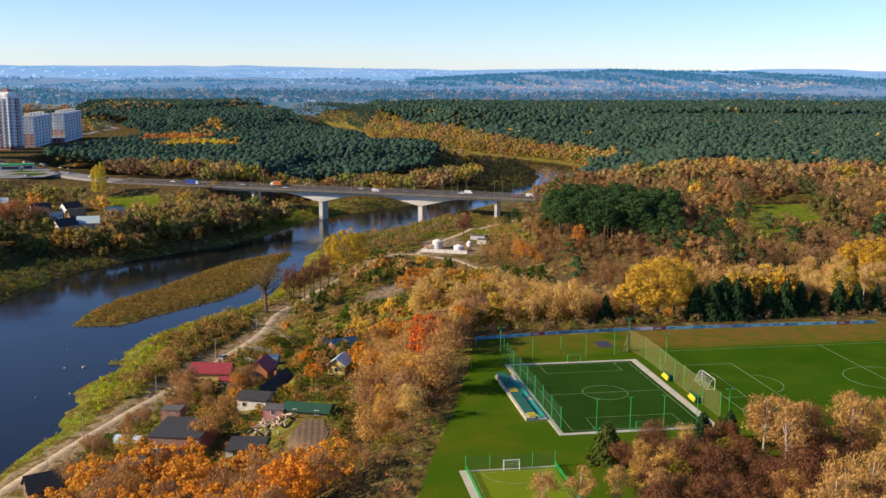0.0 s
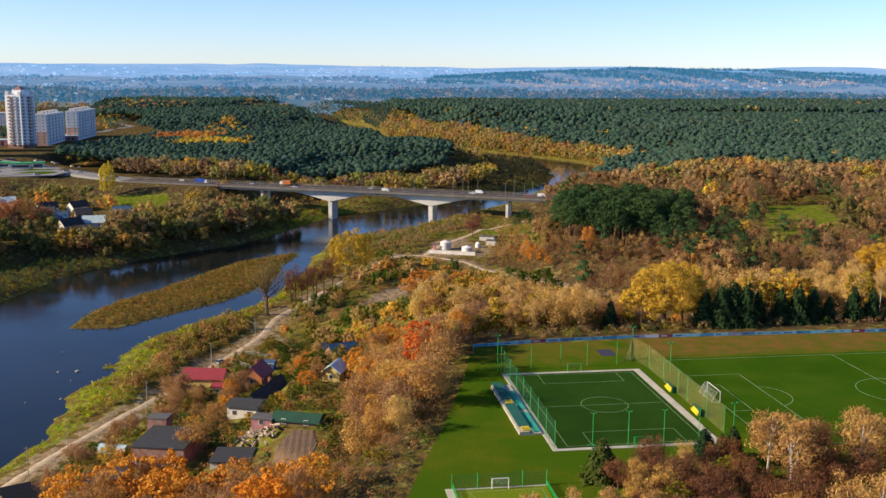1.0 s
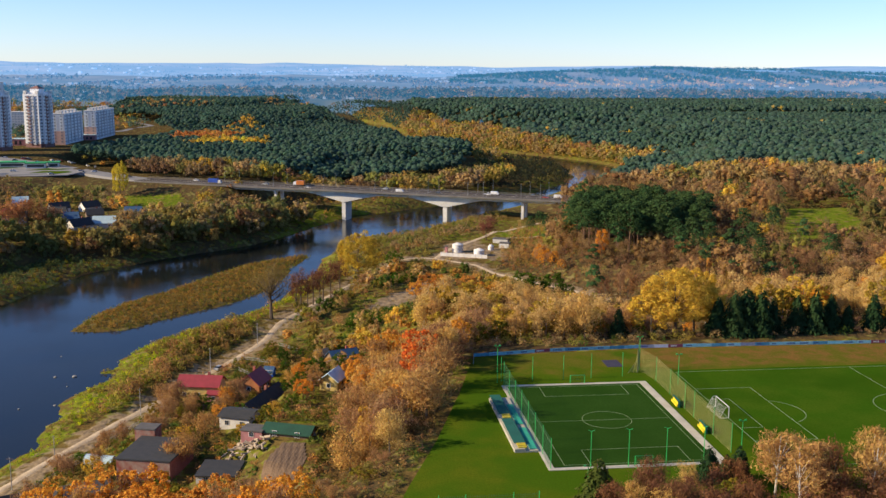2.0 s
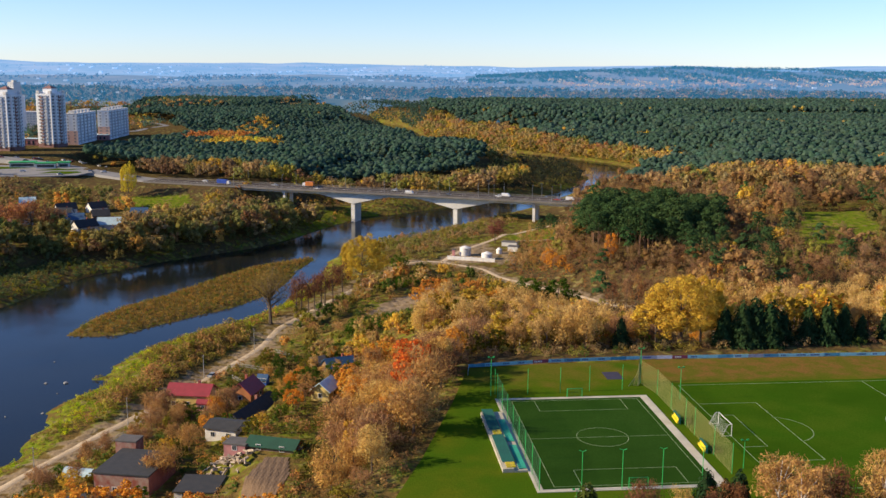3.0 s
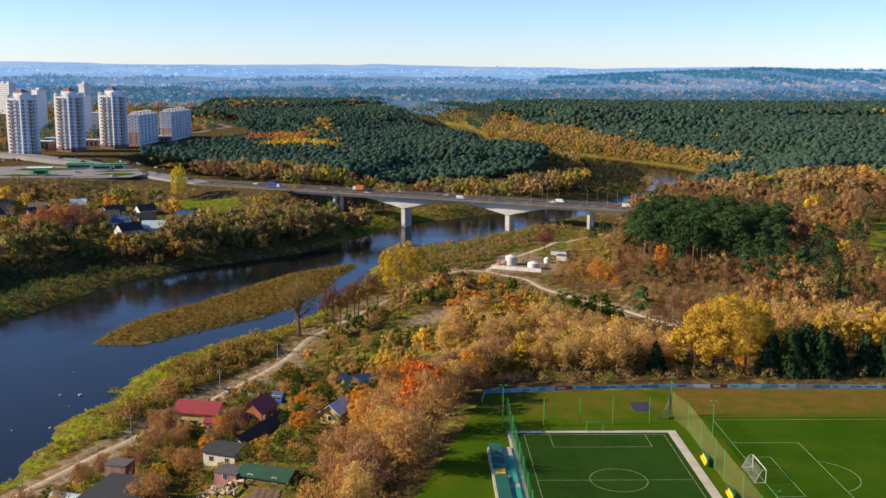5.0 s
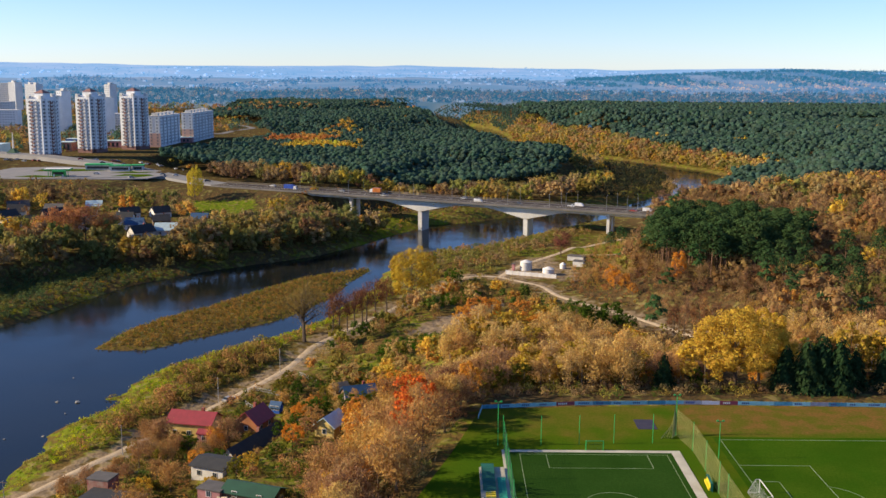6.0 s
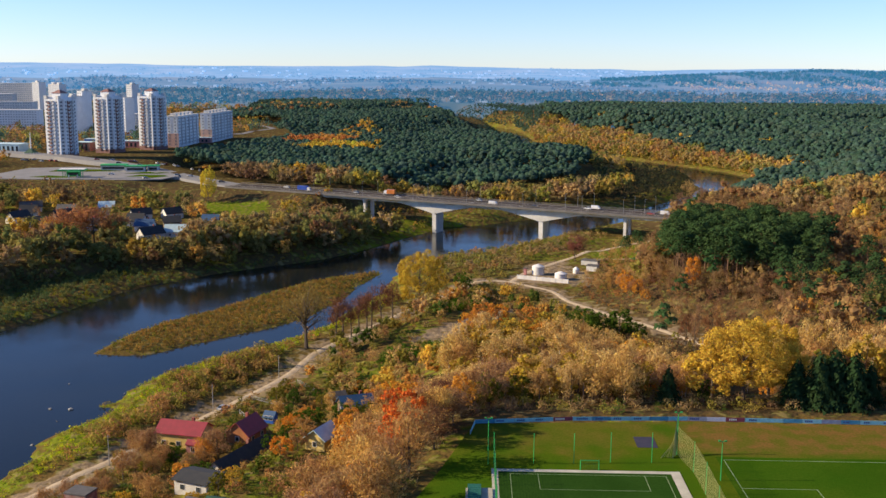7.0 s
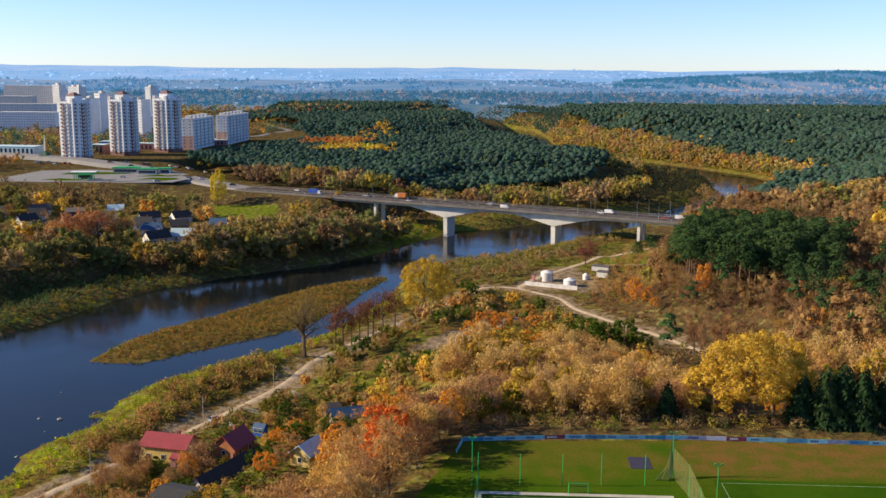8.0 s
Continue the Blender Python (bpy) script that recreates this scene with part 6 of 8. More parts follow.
# ---- tank yard by the path ----
wallrun = part("yard_wall", boxes((0, 23.5, -0.15, 0.15, -1.5, 1.7), *[(a, a + 0.35, -0.22, 0.22, -1.5, 1.85) for a in np.arange(0, 23.6, 2.9)]), WHITE)
wallrun.matrix_world = pose(-20.4, 507.5, -18.5, 0, 0, -12)
tagged(wallrun, "low white rendered yard wall", "wall")
for x, y, r, h in ((-12.5, 519, 2.7, 3.8), (-1.5, 510.5, 2.6, 2.7), (4, 526, 1.4, 1.9)):
    tk = thing("storage_tank", pose(x, y, -18.5), "round white storage tank with a domed lid", "storage tank", "storage tanks")
    bm = bmesh.new()
    bmesh.ops.create_cone(bm, cap_ends=True, segments=28, radius1=r, radius2=r, depth=h)
    bmesh.ops.translate(bm, verts=bm.verts, vec=(0, 0, h / 2))
    part("shell", bm, WHITE, tk)
    bm = bmesh.new()
    bmesh.ops.create_cone(bm, cap_ends=True, segments=28, radius1=r + 0.1, radius2=0.5, depth=0.9)
    bmesh.ops.translate(bm, verts=bm.verts, vec=(0, 0, h + 0.45))
    part("lid", bm, WHITE, tk)
    part("ladder", rods(((r + 0.1, -0.25, 0), (r + 0.1, -0.25, h + 0.8), 0.04), ((r + 0.1, 0.25, 0), (r + 0.1, 0.25, h + 0.8), 0.04)), STEEL, tk)
for x, y, w, d, h in ((9, 548, 8, 4, 2.2), (11, 534, 5, 4, 2.4), (-18, 517, 1.2, 1.2, 3.0)):
    k_ = thing("pump_hut", pose(x, y, height_at(x, y), 0, 0, -12), "small pale service hut with a flat roof", "hut", "service huts")
    part("wall", box(-w / 2, w / 2, -d / 2, d / 2, -1, h), PINK_WALL if w < 2 else WHITE_WALL, k_)
    part("roof", box(-w / 2 - 0.2, w / 2 + 0.2, -d / 2 - 0.2, d / 2 + 0.2, h, h + 0.2), GREY_ROOF, k_)

# stones in the shallows
for x, y, s in ((-128, 328, 1.0), (-134, 327, 0.7), (-113, 352, 0.5), (-118, 372, 0.5), (-122, 300, 0.6), (-142, 350, 0.4), (-126, 318, 0.4), (-120, 345, 0.4), (-108, 392, 0.5), (-131, 296, 0.4)):
    bm = bmesh.new()
    bmesh.ops.create_icosphere(bm, subdivisions=2, radius=s)
    for v in bm.verts:
        v.co *= 0.8 + 0.35 * noise.noise(v.co * 1.7 + Vector((x, y, 0)))
        v.co.z *= 0.55
    b = part("boulder", bm, STONE)
    b.location = (x, y, WATER + 0.05)
    tagged(b, "grey boulder breaking the river surface", "boulder", "river boulders")



# ---- planting ----
rs = np.random.RandomState(77)
rp = random.Random(77)
ROADBAND = [(x + 5, y) for x, y in ROADSIDE] + [(x - 5, y) for x, y in ROADSIDE[::-1]]
PATHBAND = [(x + 3, y + 2) for x, y in WOODPATH] + [(x - 3, y - 2) for x, y in WOODPATH[::-1]]
YARD = [(-26, 500), (6, 496), (10, 515), (13, 550), (-6, 562), (-22, 540)]
HOUSES_SPOTS = [(-6.5, 251, 6), (-77, 298, 7.5), (-71, 292, 4.5), (-62.6, 304, 5.5), (-54.5, 278, 5.5), (-55.6, 285, 5.5), (-54, 292, 5.5), (-50.5, 286, 4), (-56.3, 264, 6), (-56, 257, 4), (-46.6, 240, 4), (-38, 240.5, 7), (-68.7, 233, 9), (-69, 241, 8), (-70, 224, 6), (-51, 227, 6.5), (-51, 219, 5), (-61, 317, 4), (-60, 312, 3), (-36, 287, 4.5), (-33.5, 281, 4.5), (-30.5, 275, 4), (-39, 325, 6), (-48, 337, 3.5), (-95, 215, 6), (-88, 219, 4), (-78, 219, 6), (-84, 241, 5), (-47, 235, 6), (-36, 222, 6.5), (-36, 213, 5.5), (-36, 231, 6)] + [(x, y, 8) for x, y, *_ in FARHOUSES]


def clear_of_houses(px, py):
    keep = np.ones(len(px), bool)
    for hx, hy, r in HOUSES_SPOTS:
        keep &= np.hypot(px - hx, py - hy) > r
    return px[keep], py[keep]


def under_path(px, py, high):
    """Heights of the plants between the field and the wood path, kept below the line of sight to it."""
    wx_, wy_ = np.array([p[0] for p in WOODPATH]), np.array([p[1] for p in WOODPATH])
    back = np.interp(px * 1.06, wx_, wy_) - py
    cap = np.maximum(1.2, -18.2 + back * 0.22 - land(px, py))
    high = np.where((back > -3) & (back < 95) & (px > -14) & (px < 72), np.minimum(high, cap), high)
    # low growth in front of the bare patch of soil
    near = (px > -46) & (px < -10) & (py > 352) & (py < 440 + 0.8 * px + 12)
    return np.where(near, np.minimum(high, np.maximum(1.0, 0.16 * (408 - py))), high)


def grove(poly, gap, mix, group, avoid=()):
    """Trees as separate things. mix: weight, kind, leaf, least and greatest height, width."""
    px, py = clear_of_houses(*scatter(poly, gap, rs, (ROADBAND, PATHBAND, YARD, *avoid)))
    for x, y in zip(px, py):
        _, kind, leaf, lo, hi, wide = rp.choices(mix, [m[0] for m in mix])[0]
        plant(kind, x, y, float(under_path(np.array([x]), np.array([y]), np.array([rp.uniform(lo, hi)]))[0]), leaf, wide * rp.uniform(0.85, 1.2), group=group, rs=rp)


# single trees that stand out
LEAF_YELLOW = foliage("bright_yellow_leaves", [(0.6, 0.38, 0.045), (0.56, 0.36, 0.05)])
plant("broad_tree", 60, 303, 20, LEAF_YELLOW, 1.15, "large broad golden-yellow tree behind the banner fence", rs=rp)
plant("broad_tree", 66, 308, 19, LEAF_YELLOW, 0.95, "large broad golden-yellow tree behind the banner fence", rs=rp)
plant("golden_tree", 53, 302, 14, LEAF_YELLOW, 1.5, "broad golden-yellow tree behind the banner fence", rs=rp)
plant("broad_tree", 151, 372, 18, LEAF_GOLD, 1.5, "large golden-yellow tree at the wood's edge", rs=rp)
plant("golden_tree", 160, 378, 14, LEAF_ORANGE, 1.4, "large orange-yellow tree at the wood's edge", rs=rp)
plant("broad_tree", -55.5, 469, 24, foliage("yellow_green_leaves", [(0.5, 0.34, 0.04), (0.54, 0.36, 0.04)]), 1.0, "tall yellow-green tree standing by the river track", rs=rp)
plant("old_tree", -78.5, 395, 25, foliage("olive_brown_twigs", [(0.26, 0.18, 0.055), (0.22, 0.155, 0.05)]), 1.0, "tall spreading bare tree beside the sandy track", rs=rp)
plant("golden_tree", -9.5, 260.5, 15, LEAF_RED, 1.0, "flaming red-orange tree above the garden slope", rs=rp)
for x, y, h, lf in ((-28.5, 284, 9, LEAF_ORANGE), (-40.5, 282.5, 5.5, LEAF_RUST), (-42.5, 277, 6, LEAF_ORANGE), (-42, 290, 6, LEAF_RUST), (-30, 290, 9, LEAF_ORANGE), (-20, 416, 11, LEAF_ORANGE), (-15, 420, 10, LEAF_ORANGE), (-4, 421, 9.5, LEAF_ORANGE), (-24, 411, 8, LEAF_ORANGE)):
    plant("golden_tree", x, y, h, lf, 1.2, "dense amber-orange tree on the slope", rs=rp)
for x, y, h in ((-42, 490, 8), (-39, 486, 7), (-45, 452, 6)):
    plant("leafy_tree", x, y, h, LEAF_GREEN, 1.1, "dark green bushy tree in the scrub", rs=rp)
plant("rusty_tree", 1, 556, 15, foliage("dark_red_twigs", [(0.22, 0.08, 0.06), (0.24, 0.09, 0.06)]), 1.1, "dark reddish bare tree beside the tank yard", rs=rp)
plant("spruce_tree", 27.5, 183, 9, foliage("olive_green_needles", [(0.06, 0.085, 0.018), (0.07, 0.09, 0.02)], through_light=0.25), 1.6, "dense rounded dark green evergreen at the pitch end", rs=rp)
for x, y, h in ((25, 560, 13), (30, 566, 14), (33, 556, 12)):
    plant("pine_tree", x, y, h, PINE_NEEDLE, 1.1, "dark pine beside the grassy path", rs=rp)
for i, (x, y, h) in enumerate(((71, 300, 11), (75.5, 299, 13), (79, 301, 14), (83, 300, 13), (87, 303, 10), (94, 304, 11), (99, 304, 12.5), (104, 306, 11), (109, 307, 8), (117, 309, 11), (123, 310, 10), (43, 296, 9), (130, 312, 9))):
    plant("spruce_tree", x, y, h, NEEDLE, 1.35 if i < 4 else 1.15, group="spruces behind the fence", rs=rp)
plant("broad_tree", -245, 676, 24, foliage("yellow_poplar_leaves", [(0.6, 0.47, 0.05), (0.56, 0.46, 0.06)]), 0.5, "tall narrow yellow poplar beside the road", rs=rp)
LEAF_COPPER = foliage("copper_leaves", [(0.42, 0.19, 0.08), (0.46, 0.21, 0.08), (0.38, 0.17, 0.075)])
for x, y, h in ((-256, 517, 19), (-248, 517, 23), (-241, 519, 23), (-234, 521, 24), (-227, 523, 22), (-222, 526, 18), (-244, 525, 22)):
    plant("copper_tree", x, y, h, LEAF_COPPER, 1.05, "tall copper-brown beech in a grove by the village", group="copper trees", rs=rp)

plant("golden_tree", 99, 317, 14, LEAF_GOLD, 1.25, "broad golden tree behind the dark spruces", rs=rp)
plant("golden_tree", 104, 321, 12, LEAF_ORANGE, 1.2, "broad amber tree behind the dark spruces", rs=rp)
for x, y, h, lf in ((64, 738, 15, LEAF_GOLD), (72, 743, 14, LEAF_ORANGE), (52, 730, 9, LEAF_GOLD), (84, 720, 14, LEAF_GOLD)):
    plant("golden_tree", x, y, h, lf, 1.2, "golden tree at the water's edge beyond the bridge", rs=rp)
# foreground trees by the lower end of the pitches
LEAF_BIRCH = foliage("birch_leaves_and_twigs", [(0.5, 0.3, 0.09), (0.46, 0.26, 0.09), (0.52, 0.32, 0.1)])
grove([(34, 150), (29, 178), (34, 188), (46, 190), (54, 194), (58, 150)], 4.6, [(6, "rusty_tree", LEAF_PLUM, 6, 9, 1.25), (1, "tan_tree", LEAF_TAN, 6, 9, 1.1), (0.8, "leafy_tree", LEAF_OLIVE, 5, 7, 1.2)], "trees below the pitches")
grove([(56, 150), (56, 194), (140, 203), (190, 160), (190, 120), (60, 120)], 6.0, [(4, "rusty_tree", LEAF_PLUM, 9, 12.5, 1.3), (3, "birch_tree", LEAF_BIRCH, 12, 16, 1.5), (0.7, "spruce_tree", NEEDLE, 8, 11, 0.9), (1, "tan_tree", LEAF_TAN, 10, 13, 1)], "trees below the pitches")
for x, y, h in ((48.5, 195, 7), (54, 195.5, 7), (51, 192, 6.5)):
    plant("spruce_tree", x, y, h, NEEDLE, 1.4, "bushy dark green conifer below the pitch", rs=rp)
for x, y, h in ((13.5, 159, 9.5), (19.5, 159, 10), (26.5, 163, 9), (33, 160, 10)):
    plant("birch_tree", x, y, h, LEAF_BIRCH, 1.5, "thin tan birch in front of the training pitch", rs=rp)
# orange trees on the slope at the start
grove([(-62, 160), (-30, 158), (-24, 178), (-30, 196), (-44, 203), (-62, 208), (-82, 206), (-84, 170)], 6.6, [(4, "golden_tree", LEAF_ORANGE, 9, 13, 1.1), (3, "rusty_tree", LEAF_RUST, 9, 12, 1.1), (1, "birch_tree", LEAF_TAN, 9, 13, 1)], "trees on the garden slope")
# slope between gardens and field
grove([(-27, 248), (-20, 210), (-14, 200), (-6, 215), (-3, 245), (-1, 272), (2, 285), (-10, 312), (-28, 314), (-30, 300), (-26, 280)], 5.8, [(3.4, "tan_tree", LEAF_TAN, 9, 14, 1.2), (4.2, "rusty_tree", LEAF_RUST, 9, 14, 1.2), (0.8, "rusty_tree", LEAF_PLUM, 9, 13, 1.2), (2.4, "golden_tree", LEAF_ORANGE, 8, 12, 1.0), (1.0, "golden_tree", LEAF_GOLD, 7, 11, 0.9), (0.5, "leafy_tree", LEAF_OLIVE, 6, 8, 1)], "trees on the slope beside the field")
grove([(-26, 180), (-12, 180), (-10, 205), (-24, 208)], 6.0, [(4, "rusty_tree", LEAF_RUST, 3, 5, 1.3), (3, "bush", LEAF_OLIVE, 2, 3, 1.2)], "scrub on the slope")
# gardens
for x, y, h in ((-76, 287.5, 4.5), (-72, 284, 5), (-68, 282, 4), (-82, 289, 4), (-48, 284, 4), (-45, 288, 4.5), (-46, 300, 4), (-93, 239, 3), (-90, 245, 3.5), (-58, 270, 4), (-63, 274, 3.5), (-44, 270, 3.5), (-64, 226, 4), (-43, 300, 5), (-52, 304, 4.5), (-57, 322, 4)):
    plant("leafy_tree", x, y, h, LEAF_GREEN, 1.4, "dark green garden bush beside the houses", rs=rp)
grove([(-86, 255), (-62, 262), (-60, 284), (-84, 286)], 7.0, [(3, "rusty_tree", LEAF_RUST, 5, 9, 1.1), (2, "leafy_tree", LEAF_OLIVE, 4, 7, 1.1), (1, "golden_tree", LEAF_ORANGE, 4, 7, 1)], "garden trees")
grove([(-66, 300), (-40, 290), (-26, 314), (-44, 345), (-66, 345)], 6.5, [(3, "leafy_tree", LEAF_OLIVE, 3, 6, 1.2), (2, "tan_tree", LEAF_TAN, 4, 7, 1.1), (1.2, "golden_tree", LEAF_ORANGE, 4, 7, 1), (1, "leafy_tree", LEAF_GREEN, 3, 5, 1.2)], "garden trees")
grove([(-92, 208), (-60, 206), (-56, 226), (-60, 262), (-88, 256)], 7.5, [(3, "rusty_tree", LEAF_RUST, 5, 9, 1.1), (2, "bush", LEAF_OLIVE, 2, 3, 1.3), (1, "golden_tree", LEAF_GOLD, 4, 6, 1)], "garden trees")
for x, y, h, lf in ((-63, 236, 11, LEAF_RUST), (-80, 287, 9, LEAF_RUST), (-84, 288, 8, LEAF_RUST), (-64, 290, 9, LEAF_RUST), (-66, 287, 7, LEAF_ORANGE), (-90, 236, 7, LEAF_RUST), (-94, 240, 6, LEAF_RUST)):
    plant("rusty_tree", x, y, h, lf, 1.25, "rust-brown garden tree beside a house", rs=rp)
grove([(-58, 248), (-46, 250), (-44, 262), (-58, 262)], 5.0, [(2, "leafy_tree", LEAF_OLIVE, 4, 6, 1.1), (1, "golden_tree", LEAF_GOLD, 4, 6, 1)], "garden trees")
# wood north of the field
LEAF_PALE = foliage("pale_fading_leaves", [(0.64, 0.43, 0.15), (0.56, 0.37, 0.14), (0.62, 0.43, 0.12), (0.56, 0.32, 0.11)])
LEAF_YOLIVE = foliage("yellow_olive_leaves", [(0.43, 0.29, 0.035), (0.34, 0.24, 0.035), (0.5, 0.31, 0.045)])
MIXN = [(6, "tan_tree", LEAF_PALE, 9, 15, 1.2), (2.2, "rusty_tree", LEAF_RUST, 9, 14, 1.2), (2.2, "birch_tree", LEAF_PALE, 12, 17, 1.1), (2.6, "leafy_tree", LEAF_YOLIVE, 8, 14, 1.15), (1.6, "golden_tree", LEAF_ORANGE, 8, 12, 1.1), (2.0, "leafy_tree", LEAF_OLIVE, 6, 11, 1.2), (0.4, "leafy_tree", LEAF_GREEN, 6, 9, 1.0)]
grove([(-8, 300), (4, 286), (44, 294), (60, 318), (60, 352), (20, 372), (-10, 360), (-16, 330)], 6.4, MIXN, "wood behind the field")
grove([(60, 310), (100, 314), (140, 322), (170, 340), (170, 372), (120, 372), (62, 360)], 7.4, MIXN, "wood behind the field")

for x, y, h in ((12, 386, 10), (18, 382, 11), (24, 388, 10), (29, 383, 11), (20, 392, 9), (34, 390, 8)):
    plant("leafy_tree", x, y, h, LEAF_GREEN, 1.1, "dark green leafy tree in a shaded hollow", rs=rp)
for i in range(8):
    plant("alder_tree", -72 + 1.75 * i + rp.uniform(-1, 1), 404 + 4.9 * i + rp.uniform(-2, 2), rp.uniform(15, 20), LEAF_PLUM, rp.uniform(0.9, 1.2), group="row of alders by the track", rs=rp)
for x, y, h in ((50, 404, 15), (58, 398, 17), (66, 402, 12)):
    plant("alder_tree", x, y, h, LEAF_PLUM, 0.9, "tall bare tree beside the wood path", rs=rp)

# bushes and scrub: more than can be counted
SCRUB = [(-50, 345), (-30, 318), (-14, 330), (-14, 362), (22, 376), (40, 396), (30, 428), (4, 450), (-14, 476), (-24, 492), (-44, 480), (-62, 420), (-68, 390), (-66, 360)]
BARE1 = [(-42, 398), (-30, 396), (-16, 440), (-12, 452), (-24, 450)]
sx1, sy1 = scatter(SCRUB, 4.6, rs, (ROADBAND, PATHBAND, BARE1, YARD))
sx1, sy1 = clear_of_houses(sx1, sy1)
n1 = len(sx1)
split = rs.uniform(0, 1, n1)
a, b, c = split < 0.4, (split >= 0.4) & (split < 0.72), split >= 0.72
woods("scrub", "rough scrub of tan and olive bushes and thin saplings", [
    (sx1[a], sy1[a], rs.uniform(1.5, 3.4, a.sum()), shades(a.sum(), rs, (3, OLIVE), (2, TAN), (2, GREEN), (1, RUST)), "low", 90, 0.16),
    (sx1[b], sy1[b], under_path(sx1[b], sy1[b], rs.uniform(5, 10, b.sum())), shades(b.sum(), rs, (4, TAN), (2, RUST), (1, AMBER), (1, OLIVE)), "twigs", 180, 0.07),
    (sx1[c], sy1[c], under_path(sx1[c], sy1[c], rs.uniform(4.5, 9, c.sum())), shades(c.sum(), rs, (3, OLIVE), (1.5, AMBER), (2, TAN), (1, GOLD), (2.5, GREEN)), "broad", 240, 0.085)], category="scrub")
# hedges of green in the scrub
h1, h2 = scatter([(-46, 370), (-18, 384), (-14, 392), (-28, 394), (-48, 380)], 2.6, rs), scatter([(-40, 432), (-28, 452), (-24, 470), (-34, 468), (-46, 440)], 2.8, rs)
hx, hy = np.concatenate([h1[0], h2[0]]), np.concatenate([h1[1], h2[1]])
woods("hedge", "dense bright green bushes in the scrubland", [(hx, hy, rs.uniform(2.0, 4.2, len(hx)), shades(len(hx), rs, (3, (0.07, 0.15, 0.012)), (1, (0.15, 0.17, 0.02))), "low", 130, 0.14)], category="bushes")

tx, ty = scatter([(-32, 196), (-14, 150), (-10, 165), (-7, 187), (-3.5, 211), (-1, 240), (-8, 236), (-18, 226), (-30, 226)], 1.9, rs)
tx, ty = clear_of_houses(tx, ty)
woods("scrub", "fuzzy brown and olive brush on the slope below the lawn", [(tx, ty, rs.uniform(0.7, 2.2, len(tx)), shades(len(tx), rs, (4, (0.25, 0.16, 0.06)), (3, (0.18, 0.15, 0.04)), (2, RUST), (1, GREEN)), "low", 56, 0.18)], category="scrub")
tx, ty = scatter([(-98, 222), (-60, 205), (-30, 205), (-24, 240), (-24, 310), (-44, 348), (-68, 350), (-82, 310), (-92, 262)], 2.6, rs, (ROADBAND,))
tx, ty = clear_of_houses(tx, ty)
woods("garden_shrubs", "low olive, rusty and green shrubs filling the village gardens", [(tx, ty, rs.uniform(0.6, 3.0, len(tx)), shades(len(tx), rs, (4, (0.14, 0.13, 0.02)), (3, RUST), (2, GREEN), (2, (0.2, 0.13, 0.035)), (0.5, AMBER)), "low", 60, 0.19)], category="shrubs")
tx, ty = scatter([(-1100, 870), (-460, 880), (-430, 1000), (-440, 1100), (-420, 1250), (-560, 1500), (-640, 1750), (-1100, 1750)], 17, rs)
woods("town_trees", "brown, green and orange trees between the apartment blocks", [(tx, ty, rs.uniform(7, 13, len(tx)), shades(len(tx), rs, (3, BROWN), (3, SAGE), (2, AMBER), (4, PINE)), "low", 30, 0.24)], category="trees")

# shore growth of the near bank: low lush weeds
shore_strip = [(-118, 230), (-112.5, 250), (-112.5, 268), (-117, 300), (-119, 335), (-119, 352), (-116, 376), (-108, 400), (-98, 424), (-90, 438), (-84, 470), (-80, 500), (-64, 480), (-78, 420), (-84, 390), (-83, 366), (-93, 321), (-104, 266), (-114, 222)]
wx1, wy1 = scatter(shore_strip, 1.55, rs, (ROADBAND,))
tall = rs.uniform(0, 1, len(wx1))
upper = edge_distance(wx1, wy1, WATERWAY)
la = (tall < 0.7)
bright = ripple(wx1, wy1, 11, 71) + 0.5 * ripple(wx1, wy1, 4, 72) > -0.1
l1, l2, l3 = la & (upper < 20) & bright, la & (upper < 20) & ~bright, la & (upper >= 20)
lb = (tall > 0.8) & (upper > 14)
woods("shore_weeds", "lush yellow-green weeds and reeds on the river bank", [
    (wx1[l1], wy1[l1], rs.uniform(0.6, 2.1, l1.sum()) * np.clip(upper[l1] / 8, 0.5, 1), shades(l1.sum(), rs, (4, (0.5, 0.52, 0.01)), (4, (0.25, 0.36, 0.01)), (1.2, (0.46, 0.36, 0.03))), "low", 44, 0.2),
    (wx1[l2], wy1[l2], rs.uniform(0.6, 2.2, l2.sum()) * np.clip(upper[l2] / 8, 0.5, 1), shades(l2.sum(), rs, (3, (0.36, 0.27, 0.06)), (2, (0.2, 0.2, 0.03)), (2, (0.3, 0.3, 0.03)), (1, (0.3, 0.17, 0.06))), "low", 56, 0.19),
    (wx1[l3], wy1[l3], rs.uniform(0.8, 2.4, l3.sum()), shades(l3.sum(), rs, (4, (0.26, 0.24, 0.03)), (4, (0.36, 0.26, 0.07)), (2, (0.3, 0.18, 0.07)), (2, (0.18, 0.16, 0.04))), "low", 56, 0.2),
    (wx1[lb], wy1[lb], rs.uniform(2.4, 5.2, lb.sum()), shades(lb.sum(), rs, (4, (0.4, 0.25, 0.08)), (2, RUST), (4, OLIVE)), "low", 120, 0.13)], category="weeds")
ax_, ay_ = np.meshgrid(np.arange(-158, -88, 1.7), np.arange(380, 550, 1.7))
ax_, ay_ = (ax_ + rs.uniform(-0.8, 0.8, ax_.shape)).ravel(), (ay_ + rs.uniform(-0.8, 0.8, ay_.shape)).ravel()
on = inside(ax_, ay_, ISLAND)
ix, iy = ax_[on], ay_[on]
ed = edge_distance(ix, iy, ISLAND)
rim = ed < 3.0
